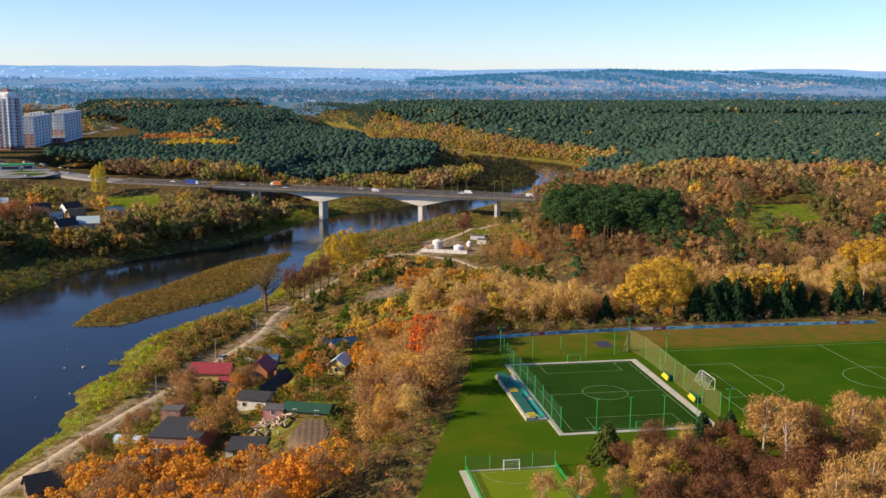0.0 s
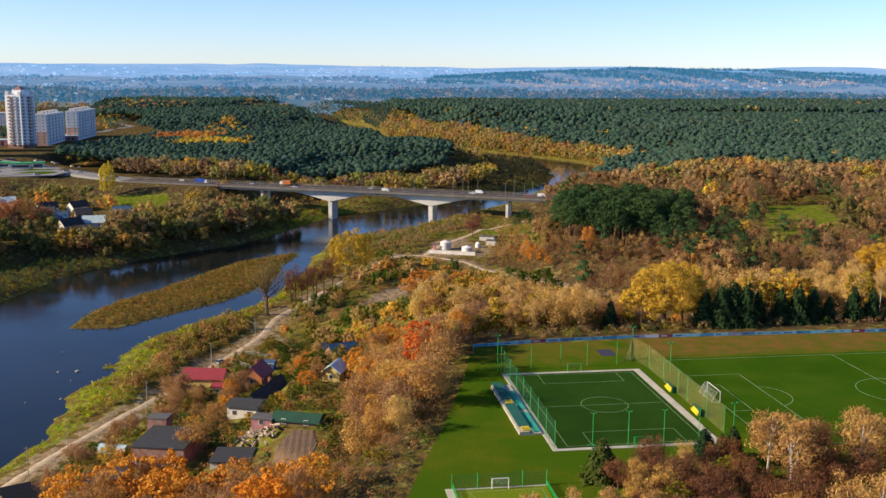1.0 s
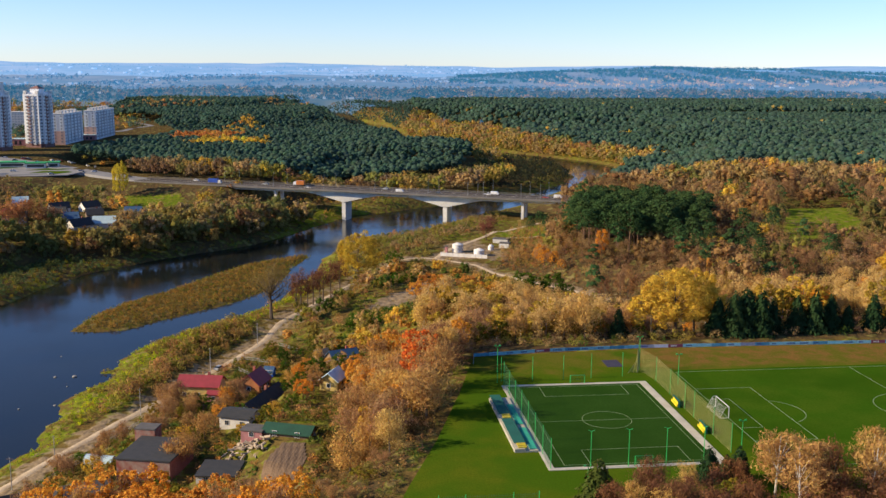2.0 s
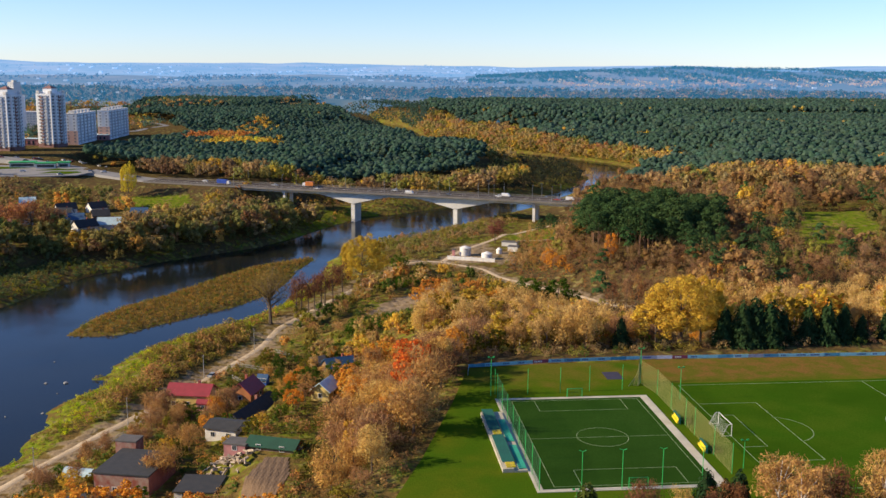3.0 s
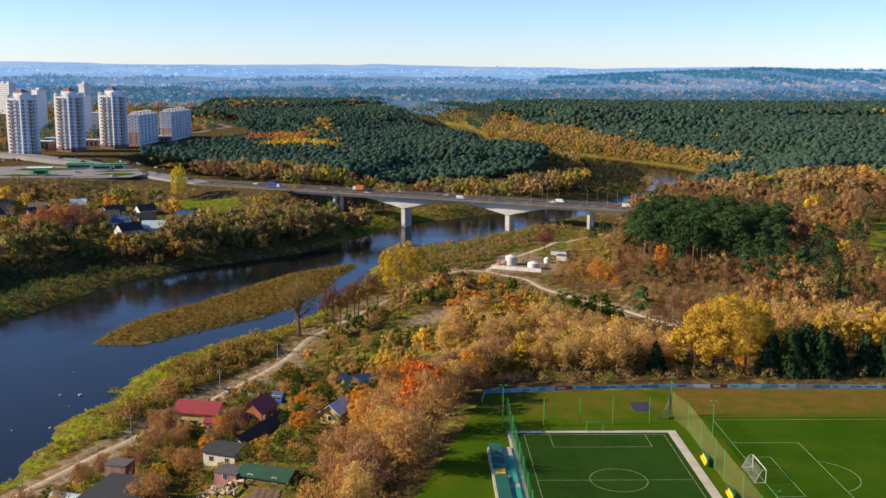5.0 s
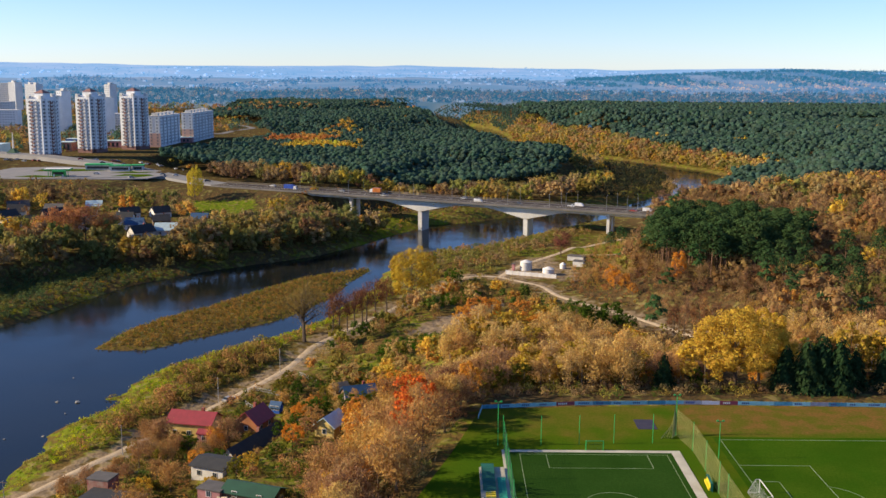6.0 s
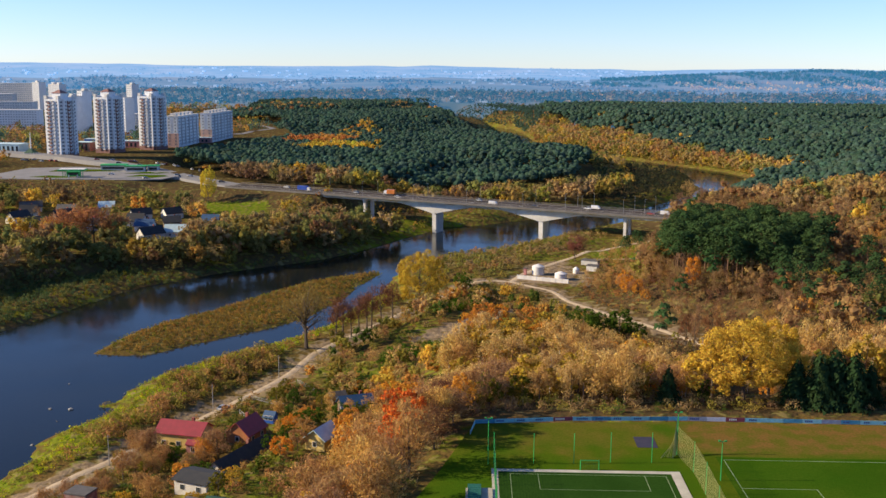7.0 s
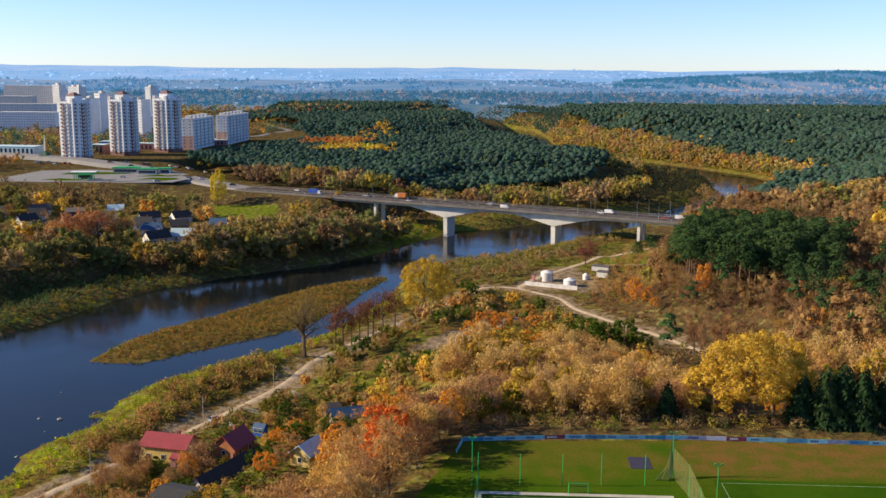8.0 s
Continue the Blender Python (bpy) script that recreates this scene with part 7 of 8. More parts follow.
woods("reeds", "dry tan reeds and weeds covering the river island", [
    (ix[~rim], iy[~rim], rs.uniform(0.7, 1.7, (~rim).sum()), shades((~rim).sum(), rs, (5, (0.32, 0.19, 0.045)), (3, (0.22, 0.165, 0.03)), (2, (0.38, 0.22, 0.05)), (1, (0.13, 0.15, 0.02))), "low", 36, 0.26),
    (ix[rim], iy[rim], rs.uniform(0.4, 0.9, rim.sum()), shades(rim.sum(), rs, (3, (0.24, 0.25, 0.015)), (2, (0.36, 0.26, 0.05)), (1, (0.12, 0.16, 0.015))), "low", 30, 0.28)], category="reeds")
ex, ey = rs.uniform(-121, -116, 26), rs.uniform(331, 336, 26)
woods("reeds", "yellowish reed tuft on a tiny islet", [(ex, ey, rs.uniform(0.4, 0.8, 26), shades(26, rs, (3, (0.22, 0.19, 0.03)), (1, TAN)), "low", 30, 0.28)], category="reeds")

# bank upstream towards the bridge, near side
ux, uy = scatter([(-74, 500), (-78, 540), (-72, 562), (-52, 592), (-34, 624), (-20, 655), (-2, 690), (12, 690), (14, 640), (0, 600), (-10, 566), (-22, 540), (-28, 505), (-46, 495)], 4.0, rs, (YARD,))
usd = edge_distance(ux, uy, WATERWAY)
keep_u = ~((uy > 590) & (usd < 7))
ux, uy, usd = ux[keep_u], uy[keep_u], usd[keep_u]
q = rs.uniform(0, 1, len(ux)) - 1.0 * (usd < 22)
a, b = q < 0.55, q >= 0.55
woods("riverside_bushes", "tan and olive willow bushes along the bank", [
    (ux[a], uy[a], rs.uniform(1.5, 3.6, a.sum()) * np.where((uy[a] > 590) & (usd[a] < 22), 0.45, 1), shades(a.sum(), rs, (3, OLIVE), (3, DUN), (1, GREEN)), "low", 80, 0.15),
    (ux[b], uy[b], rs.uniform(2.5, 5.5, b.sum()) * np.where(uy[b] > 590, 0.6, 1), shades(b.sum(), rs, (3, SAGE), (2, OLIVE), (3, DUN), (1, RUST), at=(ux[b], uy[b]), lump=18), "broad", 150, 0.1)], category="bushes")
cx1, cy1 = scatter([(7, 497), (26, 470), (44, 480), (50, 560), (40, 600), (22, 598), (14, 570), (14, 540)], 3.6, rs, (PATHBAND,))
c1 = rs.uniform(0, 1, len(cx1)) < 0.7
woods("scrub", "rust-red and olive thicket beside the tank yard", [
    (cx1[c1], cy1[c1], rs.uniform(1.2, 3.2, c1.sum()), shades(c1.sum(), rs, (4, RUST), (2, OLIVE), (2, TAN), (1, (0.34, 0.13, 0.05))), "low", 70, 0.17),
    (cx1[~c1], cy1[~c1], rs.uniform(5, 10, (~c1).sum()), shades((~c1).sum(), rs, (4, TAN), (3, RUST), (2, AMBER)), "twigs", 220, 0.06)], category="scrub")
ex1, ey1 = scatter([(-4, 284), (3, 277), (44, 288.5), (90, 298), (170, 314), (170, 330), (90, 312), (44, 302), (0, 296)], 3.0, rs)
woods("undergrowth", "dense low brush at the foot of the wood behind the fence", [(ex1, ey1, rs.uniform(1.2, 3.6, len(ex1)), shades(len(ex1), rs, (3, BROWN), (3, OLIVE), (2, DUN), (1, GREEN)), "low", 120, 0.12)], category="undergrowth")
# hill on the near side of the bridge
HILL = [(24, 372), (60, 352), (120, 376), (180, 372), (250, 360), (330, 400), (420, 560), (420, 640), (160, 640), (110, 650), (70, 690), (40, 665), (44, 600), (34, 545), (26, 505), (36, 470), (48, 440)]
GROVE = [(42, 498), (50, 472), (66, 460), (86, 474), (102, 494), (114, 524), (98, 545), (66, 556), (46, 536)]
gx1, gy1 = scatter(HILL, 8.6, rs, (GROVE, CLEARING, PATHBAND, YARD))
q = rs.uniform(0, 1, len(gx1))
below_path = [(x + 2, y - 13) for x, y in WOODPATH]
in_front = line_distance(gx1, gy1, below_path) < 6
slope1 = inside(gx1, gy1, [(34, 436), (70, 395), (150, 400), (196, 440), (196, 480), (136, 478), (120, 500), (102, 492), (84, 472), (66, 458), (48, 474), (40, 500)])
high1 = np.where(slope1, 0.72, 1.0)
q = np.where(in_front, 0.95, q)
a, b, c, d = q < 0.6, (q >= 0.6) & (q < 0.86), (q >= 0.86) & (q < 0.94), q >= 0.94
woods("hill_wood", "mixed autumn wood of brown, orange and golden trees on the hill", [
    (gx1[a], gy1[a], under_path(gx1[a], gy1[a], rs.uniform(12, 21, a.sum()) * high1[a]), shades(a.sum(), rs, (4, (0.25, 0.145, 0.075)), (4, (0.31, 0.175, 0.08)), (4, (0.34, 0.21, 0.09)), (3, (0.42, 0.26, 0.1)), (0.6, AMBER), at=(gx1[a], gy1[a])), "twigs", 460, 0.042),
    (gx1[b], gy1[b], under_path(gx1[b], gy1[b], rs.uniform(11, 18, b.sum()) * high1[b]), shades(b.sum(), rs, (2, (0.15, 0.14, 0.04)), (1, OLIVE), (0.6, GOLD), (4, (0.32, 0.2, 0.085)), (4, (0.29, 0.16, 0.065)), (4, (0.36, 0.22, 0.09)), (0.8, AMBER), at=(gx1[b], gy1[b])), "broad", 300, 0.062),
    (gx1[c], gy1[c], rs.uniform(10, 16, c.sum()), shades(c.sum(), rs, (1, (0.065, 0.13, 0.045))), "pine", 170, 0.08),
    (gx1[d], gy1[d], rs.uniform(3, 6, d.sum()), shades(d.sum(), rs, (2, OLIVE), (2, TAN), (1, GREEN)), "broad", 160, 0.1)])
ux2, uy2 = scatter(HILL, 5.0, rs, (GROVE, CLEARING, PATHBAND, YARD))
near_slope = (uy2 < 600)
ux2, uy2 = ux2[near_slope], uy2[near_slope]
woods("undergrowth", "reddish-brown bare undergrowth covering the hillside", [(ux2, uy2, rs.uniform(1.5, 4.0, len(ux2)), shades(len(ux2), rs, (5, (0.2, 0.105, 0.05)), (3, (0.17, 0.1, 0.05)), (2, (0.26, 0.17, 0.07)), (1, (0.14, 0.12, 0.03))), "low", 40, 0.2)], category="undergrowth")
vx2, vy2 = scatter([(24, 466), (42, 446), (60, 422), (76, 402), (96, 404), (92, 424), (74, 450), (58, 466), (46, 482), (34, 506)], 5.2, rs, (PATHBAND,))
woods("thicket", "plum-brown thicket of thin bare trees above the path", [(vx2, vy2, rs.uniform(6, 12, len(vx2)), shades(len(vx2), rs, (4, (0.26, 0.14, 0.08)), (4, (0.31, 0.18, 0.085)), (2, (0.38, 0.24, 0.1)), (1, (0.45, 0.26, 0.08)), at=(vx2, vy2), lump=14), "twigs", 420, 0.045)], category="trees")
wx2, wy2 = scatter([(8, 474), (22, 456), (40, 441), (62, 450), (50, 500), (30, 530), (14, 520), (10, 500)], 3.0, rs, (PATHBAND, YARD))
woods("undergrowth", "rusty orange leaf-strewn brush on the slope above the path", [(wx2, wy2, rs.uniform(0.6, 2.2, len(wx2)), shades(len(wx2), rs, (4, (0.34, 0.17, 0.07)), (3, (0.3, 0.19, 0.09)), (2, (0.45, 0.22, 0.06)), (1, OLIVE)), "low", 60, 0.18)], category="undergrowth")
for x, y, h in ((80, 468, 18), (88, 425, 15), (120, 486, 18), (109, 408, 15), (101, 476, 19), (85, 462, 17), (96, 440, 16), (128, 466, 17), (72, 470, 17), (114, 440, 16), (92, 458, 18), (106, 428, 15), (140, 420, 15), (84, 440, 15)):
    plant("pine_tree", x, y, h, PINE_NEEDLE, 1.1, "dark green pine standing among brown trees", rs=rp)
for x, y, h, w in ((29, 469, 9, 0.9), (33, 463, 8, 0.8), (27, 477, 10, 0.8), (36, 456, 6, 0.9), (53, 456, 15, 0.55)):
    plant("golden_tree", x, y, h, LEAF_ORANGE, w, "slim amber tree on the brown slope", rs=rp)
plant("alder_tree", 51, 364, 17, LEAF_RUST, 0.5, "tall bare trunk with thin twigs", rs=rp)
px1, py1 = scatter(GROVE, 6.0, rs)
for x, y in zip(px1, py1):
    plant("pine_tree", x, y, rp.uniform(17, 23), PINE_NEEDLE, rp.uniform(1.0, 1.25), group="pine grove on the hill", rs=rp)
for x, y, h in ((48, 560, 9), (50, 545, 12), (44, 520, 13), (42, 530, 11)):
    plant("golden_tree", x, y, h, LEAF_ORANGE, 0.9, group="orange trees at the hill foot", rs=rp)

# far bank: village trees, shore belt
GREEN_PATCH = [(-254, 672), (-208, 682), (-190, 640), (-214, 622), (-236, 632)]


def in_front_of_houses(px, py):
    """Gardens on the river side of the far-bank houses, kept low."""
    res = np.zeros(len(px), bool)
    for hx, hy, *_ in FARHOUSES:
        along, across = (px - hx) * 0.4 - (py - hy) * 0.92, (px - hx) * 0.92 + (py - hy) * 0.4
        res |= (along > -5) & (along < 42) & (np.abs(across) < 9.5)
    return res


fx1, fy1 = scatter([(-420, 470), (-262, 455), (-220, 500), (-186, 508), (-150, 548), (-120, 600), (-104, 640), (-120, 640), (-150, 650), (-190, 650), (-210, 640), (-300, 650), (-420, 655)], 8.8, rs, (GREEN_PATCH,))
fx1, fy1 = clear_of_houses(fx1, fy1)
fx_open = in_front_of_houses(fx1, fy1) | inside(fx1, fy1, [(-222, 560), (-160, 556), (-146, 610), (-176, 640), (-225, 640)]) & (rs.uniform(0, 1, len(fx1)) < 0.75)
q = rs.uniform(0, 1, len(fx1))
a, b, c = q < 0.35, (q >= 0.35) & (q < 0.8), q >= 0.8
woods("village_trees", "brown, olive and golden trees round the far-bank village", [
    (fx1[a], fy1[a], rs.uniform(10, 18, a.sum()) * np.where(fx_open[a], 0.22, 1), shades(a.sum(), rs, (4, (0.22, 0.13, 0.07)), (3, (0.3, 0.15, 0.06)), (2, DUN)), "twigs", 240, 0.06),
    (fx1[b], fy1[b], rs.uniform(10, 18, b.sum()) * np.where(fx_open[b], 0.22, 1), shades(b.sum(), rs, (4, (0.2, 0.2, 0.06)), (3, (0.28, 0.23, 0.06)), (1.2, GOLD), (1.2, AMBER), (2.5, (0.36, 0.25, 0.1)), (3, (0.3, 0.18, 0.08)), at=(fx1[b], fy1[b]), lump=25), "broad", 220, 0.075),
    (fx1[c], fy1[c], rs.uniform(2, 4, c.sum()), shades(c.sum(), rs, (3, OLIVE), (1, GREEN)), "low", 60, 0.18)], category="trees")
bx1, by1 = scatter([(-254, 385), (-246, 446), (-236, 482), (-212, 508), (-190, 506), (-172, 534), (-154, 556), (-136, 582), (-124, 610), (-108, 660), (-100, 660), (-114, 606), (-128, 568), (-147, 542), (-180, 498), (-194, 462), (-200, 428), (-206, 385)], 3.0, rs)
spit = (by1 < 512) | (rs.uniform(0, 1, len(bx1)) < 0.35)
bx1, by1 = bx1[spit], by1[spit]
# sunlight put into colour: lit bushes yellow-green, the rest shade-dark green
lit = rs.uniform(0, 1, len(bx1)) < np.where(bx1 > -212, 0.55, 0.1)
woods("far_bank_bushes", "low willow bushes and reeds along the far bank", [
    (bx1[lit], by1[lit], rs.uniform(1.0, 2.4, lit.sum()), shades(lit.sum(), rs, (3, (0.22, 0.2, 0.02)), (2, (0.32, 0.21, 0.03)), (1, (0.12, 0.15, 0.02))), "low", 60, 0.19),
    (bx1[~lit], by1[~lit], rs.uniform(1.6, 3.8, (~lit).sum()), shades((~lit).sum(), rs, (4, (0.09, 0.13, 0.05)), (2, (0.15, 0.16, 0.05))), "low", 60, 0.19)], category="bushes")
bx2, by2 = scatter([(-290, 385), (-266, 445), (-252, 486), (-226, 520), (-196, 552), (-176, 586), (-150, 632), (-110, 640), (-124, 612), (-136, 584), (-154, 558), (-174, 536), (-192, 510), (-214, 512), (-238, 486), (-250, 446), (-256, 385)], 7.2, rs)
bx2, by2 = clear_of_houses(bx2, by2)
low2 = in_front_of_houses(bx2, by2)
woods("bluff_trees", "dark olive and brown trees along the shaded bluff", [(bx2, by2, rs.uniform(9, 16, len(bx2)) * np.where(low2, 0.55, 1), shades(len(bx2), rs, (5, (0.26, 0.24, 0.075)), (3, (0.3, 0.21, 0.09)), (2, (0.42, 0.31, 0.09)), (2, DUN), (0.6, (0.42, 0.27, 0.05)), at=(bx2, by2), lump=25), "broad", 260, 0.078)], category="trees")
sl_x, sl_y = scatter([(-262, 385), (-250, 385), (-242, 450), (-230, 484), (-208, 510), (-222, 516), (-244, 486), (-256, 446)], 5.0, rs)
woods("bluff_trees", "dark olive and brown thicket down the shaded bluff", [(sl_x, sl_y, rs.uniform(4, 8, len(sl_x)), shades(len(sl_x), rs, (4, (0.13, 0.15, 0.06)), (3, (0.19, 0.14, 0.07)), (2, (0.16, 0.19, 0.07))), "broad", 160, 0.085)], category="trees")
ox1, oy1 = scatter([(-184, 506), (-172, 532), (-153, 553), (-135, 578), (-122, 607), (-109, 650), (-118, 654), (-132, 610), (-146, 584), (-164, 560), (-184, 538), (-198, 514)], 6.0, rs)
woods("bluff_trees", "dark olive and tan willows leaning over the far waterline", [(ox1, oy1, rs.uniform(6, 11, len(ox1)), shades(len(ox1), rs, (4, (0.15, 0.15, 0.05)), (3, (0.24, 0.2, 0.06)), (2, (0.36, 0.25, 0.09)), (1, RUST), at=(ox1, oy1), lump=20), "broad", 240, 0.075)], category="trees")
mx1, my1 = scatter([(-112, 640), (-100, 640), (-98, 690), (-80, 708), (-60, 735), (-100, 740), (-160, 720), (-190, 670), (-150, 640)], 7, rs)
woods("riverside_bushes", "olive and golden bushes under the bridge end", [(mx1, my1, rs.uniform(2, 6, len(mx1)), shades(len(mx1), rs, (3, OLIVE), (2, AMBER), (2, RUST), (1, GOLD)), "broad", 120, 0.12)], category="bushes")
# bank beside the approach road
kx, ky = scatter([(-420, 655), (-300, 650), (-225, 645), (-215, 664), (-270, 684), (-420, 680)], 7, rs, (GREEN_PATCH,))
woods("roadside_trees", "brown and olive bushes on the road embankment", [(kx, ky, rs.uniform(2.5, 8, len(kx)), shades(len(kx), rs, (3, BROWN), (2, SAGE), (2, DUN), (0.7, AMBER)), "broad", 110, 0.12)], category="trees")
lx, ly = scatter([(-620, 700), (-470, 720), (-455, 760), (-470, 800), (-620, 800)], 8, rs)
woods("roadside_trees", "dark brown and golden trees beside the main road", [(lx, ly, rs.uniform(6, 12, len(lx)), shades(len(lx), rs, (3, BROWN), (2, OLIVE), (1, AMBER)), "broad", 110, 0.12)], category="trees")

# golden belt behind the bridge and along the upper river
gx2, gy2 = scatter([(-260, 735), (-180, 712), (-100, 735), (-60, 745), (-20, 790), (30, 840), (50, 890), (58, 950), (36, 960), (10, 880), (-50, 820), (-130, 770), (-260, 770)], 9.5, rs)
west = gx2 < 0.12 * (gy2 - 800)
gx2, gy2 = gx2[west], gy2[west]
woods("riverside_trees", "golden and tan trees behind the bridge", [(gx2, gy2, rs.uniform(9, 17, len(gx2)), shades(len(gx2), rs, (4, (0.24, 0.15, 0.08)), (4, DUN), (3, SAGE), (2, OLIVE), (2, (0.46, 0.32, 0.09)), (1, GOLD), at=(gx2, gy2)), "broad", 220, 0.075)], category="trees")
dx4, dy4 = scatter([(-14, 800), (30, 826), (48, 868), (61, 902), (71, 952), (63, 1016), (40, 1040), (4, 1000), (-2, 900), (-18, 850)], 5.0, np.random.RandomState(301))
# near-black leaf colours here paint in the shade on the point
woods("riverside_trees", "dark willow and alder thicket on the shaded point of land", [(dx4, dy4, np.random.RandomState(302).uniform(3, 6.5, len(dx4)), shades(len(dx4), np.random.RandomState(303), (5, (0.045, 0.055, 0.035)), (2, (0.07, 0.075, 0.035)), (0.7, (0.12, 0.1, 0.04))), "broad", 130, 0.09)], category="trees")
tx4, ty4 = scatter([(-30, 880), (10, 885), (34, 945), (60, 985), (60, 1050), (20, 1110), (-60, 1190), (-110, 1270), (-130, 1230), (-80, 1140), (-40, 1080), (-20, 1020), (-18, 960)], 8.0, rs)
tip = (tx4 > 12 + 0.1 * (1000 - ty4)) & (ty4 < 1140)
woods("riverside_trees", "low golden, tan and dark olive trees on the tip of the river bend", [(tx4[~tip], ty4[~tip], np.where(ty4[~tip] > 1035, rs.uniform(11, 16, (~tip).sum()), rs.uniform(6, 11, (~tip).sum())), shades((~tip).sum(), rs, (3, (0.12, 0.13, 0.05)), (2, SAGE), (2, (0.44, 0.3, 0.08)), (2, DUN), (1, GOLD), at=(tx4[~tip], ty4[~tip])), "broad", 130, 0.09)], category="trees")
# tip trees are coloured dark to imitate shade, not for their species
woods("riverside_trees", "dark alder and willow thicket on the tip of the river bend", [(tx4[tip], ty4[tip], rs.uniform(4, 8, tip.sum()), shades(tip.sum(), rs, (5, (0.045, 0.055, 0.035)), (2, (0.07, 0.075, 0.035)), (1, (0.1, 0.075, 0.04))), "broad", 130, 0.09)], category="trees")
tx5, ty5 = scatter([(-132, 1225), (-190, 1330), (-236, 1450), (-262, 1560), (-305, 1735), (-262, 1690), (-225, 1640), (-186, 1545), (-160, 1400), (-100, 1275)], 5.2, rs)
woods("far_wood", "low dark thicket on the far slope of the river bend", [(tx5, ty5, rs.uniform(4, 7, len(tx5)) * np.where(ty5 > 1450, 0.42, 1), shades(len(tx5), rs, (6, (0.05, 0.09, 0.07)), (1, PINE)), "broad", 60, 0.1)], category="forest")
RIGHTSIDE = [(14, 722), (60, 690), (110, 660), (170, 650), (330, 640), (420, 640), (430, 690), (620, 900), (700, 1100), (980, 1500), (1150, 1830), (600, 1860), (200, 1830), (-150, 1800), (-185, 1720), (-148, 1560), (-118, 1400), (-8, 1232), (74, 1138), (106, 1097), (124, 1052), (128, 1012), (112, 965), (86, 910), (68, 870), (54, 833), (38, 790)]
gx3, gy3 = scatter(RIGHTSIDE, 7.0, rs)
shore3 = edge_distance(gx3, gy3, WATERWAY)
belt_wide = np.interp(gy3, [690, 800, 1000, 1130, 1250, 1420, 1500, 1700], [60, 30, 26, 24, 75, 120, 90, 50]) + 12 * ripple(gx3, gy3, 70, 61)
belt = (shore3 < belt_wide) | (gy3 < 712 + 14 * ripple(gx3, gy3, 60, 62))
open_bank = (gy3 < 1000) & (shore3 < 5) & (gx3 < 140)
# the ground falls to an open point here: trees stay low beside the bend
room = np.where((gx3 < 113) & (gy3 < 1010), -16.8 + 0.39 * (gx3 - 51) - 0.12 * (gy3 - 760) - land(gx3, gy3), 99.0)
thin3 = rs.uniform(0, 1, len(gx3)) < 0.72
near3 = belt & (room > 2.5) & (gy3 < 760) & ~open_bank & thin3
far3 = belt & (room > 2.5) & ~((gx3 < -140) & (gy3 > 1560)) & (gy3 >= 760) & ~open_bank & ((rs.uniform(0, 1, len(gx3)) < 0.6) | (shore3 < 26) & (gy3 > 1000) & (gy3 < 1240))
woods("riverside_trees", "tall tan, brown and golden trees beyond the bridge head", [(gx3[near3], gy3[near3], np.minimum(rs.uniform(12, 21, near3.sum()), room[near3]), shades(near3.sum(), rs, (5, (0.36, 0.25, 0.11)), (3, (0.42, 0.28, 0.1)), (2.5, (0.36, 0.2, 0.08)), (1, GOLD), (2, SAGE), at=(gx3[near3], gy3[near3])), "broad", 280, 0.068)], category="trees")
woods("riverside_trees", "belt of tan, olive and golden trees along the upper river", [(gx3[far3], gy3[far3], np.minimum(rs.uniform(8, 18, far3.sum()), room[far3]), shades(far3.sum(), rs, (3, SAGE), (2, OLIVE), (4, (0.46, 0.33, 0.11)), (1.5, GOLD), (1.5, (0.5, 0.28, 0.09)), (4, DUN), (1.5, RUST), at=(gx3[far3], gy3[far3])), "broad", 130, 0.09)], category="trees")

r5 = np.random.RandomState(311)
bend = np.linspace(0, 1, 150)
sx5 = np.concatenate([np.interp(bend, [0, 0.12, 0.25, 0.58, 1], [122, 104, 72, -10, -120]) + off * 0.78 + r5.uniform(-1.5, 1.5, 150) for off in (4, 9, 15, 22)])
sy5 = np.concatenate([np.interp(bend, [0, 0.12, 0.25, 0.58, 1], [1050, 1095, 1136, 1230, 1400]) + off * 0.62 + r5.uniform(-1.5, 1.5, 150) for off in (4, 9, 15, 22)])
woods("riverside_trees", "golden, olive and tan trees crowding the outer shore of the bend", [(sx5, sy5, np.random.RandomState(312).uniform(7, 14, len(sx5)) * np.clip(edge_distance(sx5, sy5, WATERWAY) / 6, 0.5, 1), shades(len(sx5), np.random.RandomState(313), (3, SAGE), (3, OLIVE), (4, (0.46, 0.33, 0.11)), (2, GOLD), (1.5, (0.5, 0.28, 0.09)), (3, DUN), at=(sx5, sy5), lump=25), "broad", 130, 0.09)], category="trees")
gx5, gy5 = scatter([(-620, 1740), (-300, 1740), (-205, 1640), (-150, 1590), (-110, 1740), (-200, 1860), (-400, 1940), (-620, 1940)], 8.5, rs)
woods("far_wood", "dark wood on the far river bend", [(gx5, gy5, rs.uniform(9, 14, len(gx5)), shades(len(gx5), rs, (6, PINE), (0.4, BROWN)), "broad", 110, 0.1)], category="forest")
# pine forests
# far pine tones share PINE's bluish lift for haze
PINES = (3, PINE), (2, (0.068, 0.128, 0.09)), (1, (0.088, 0.142, 0.096))
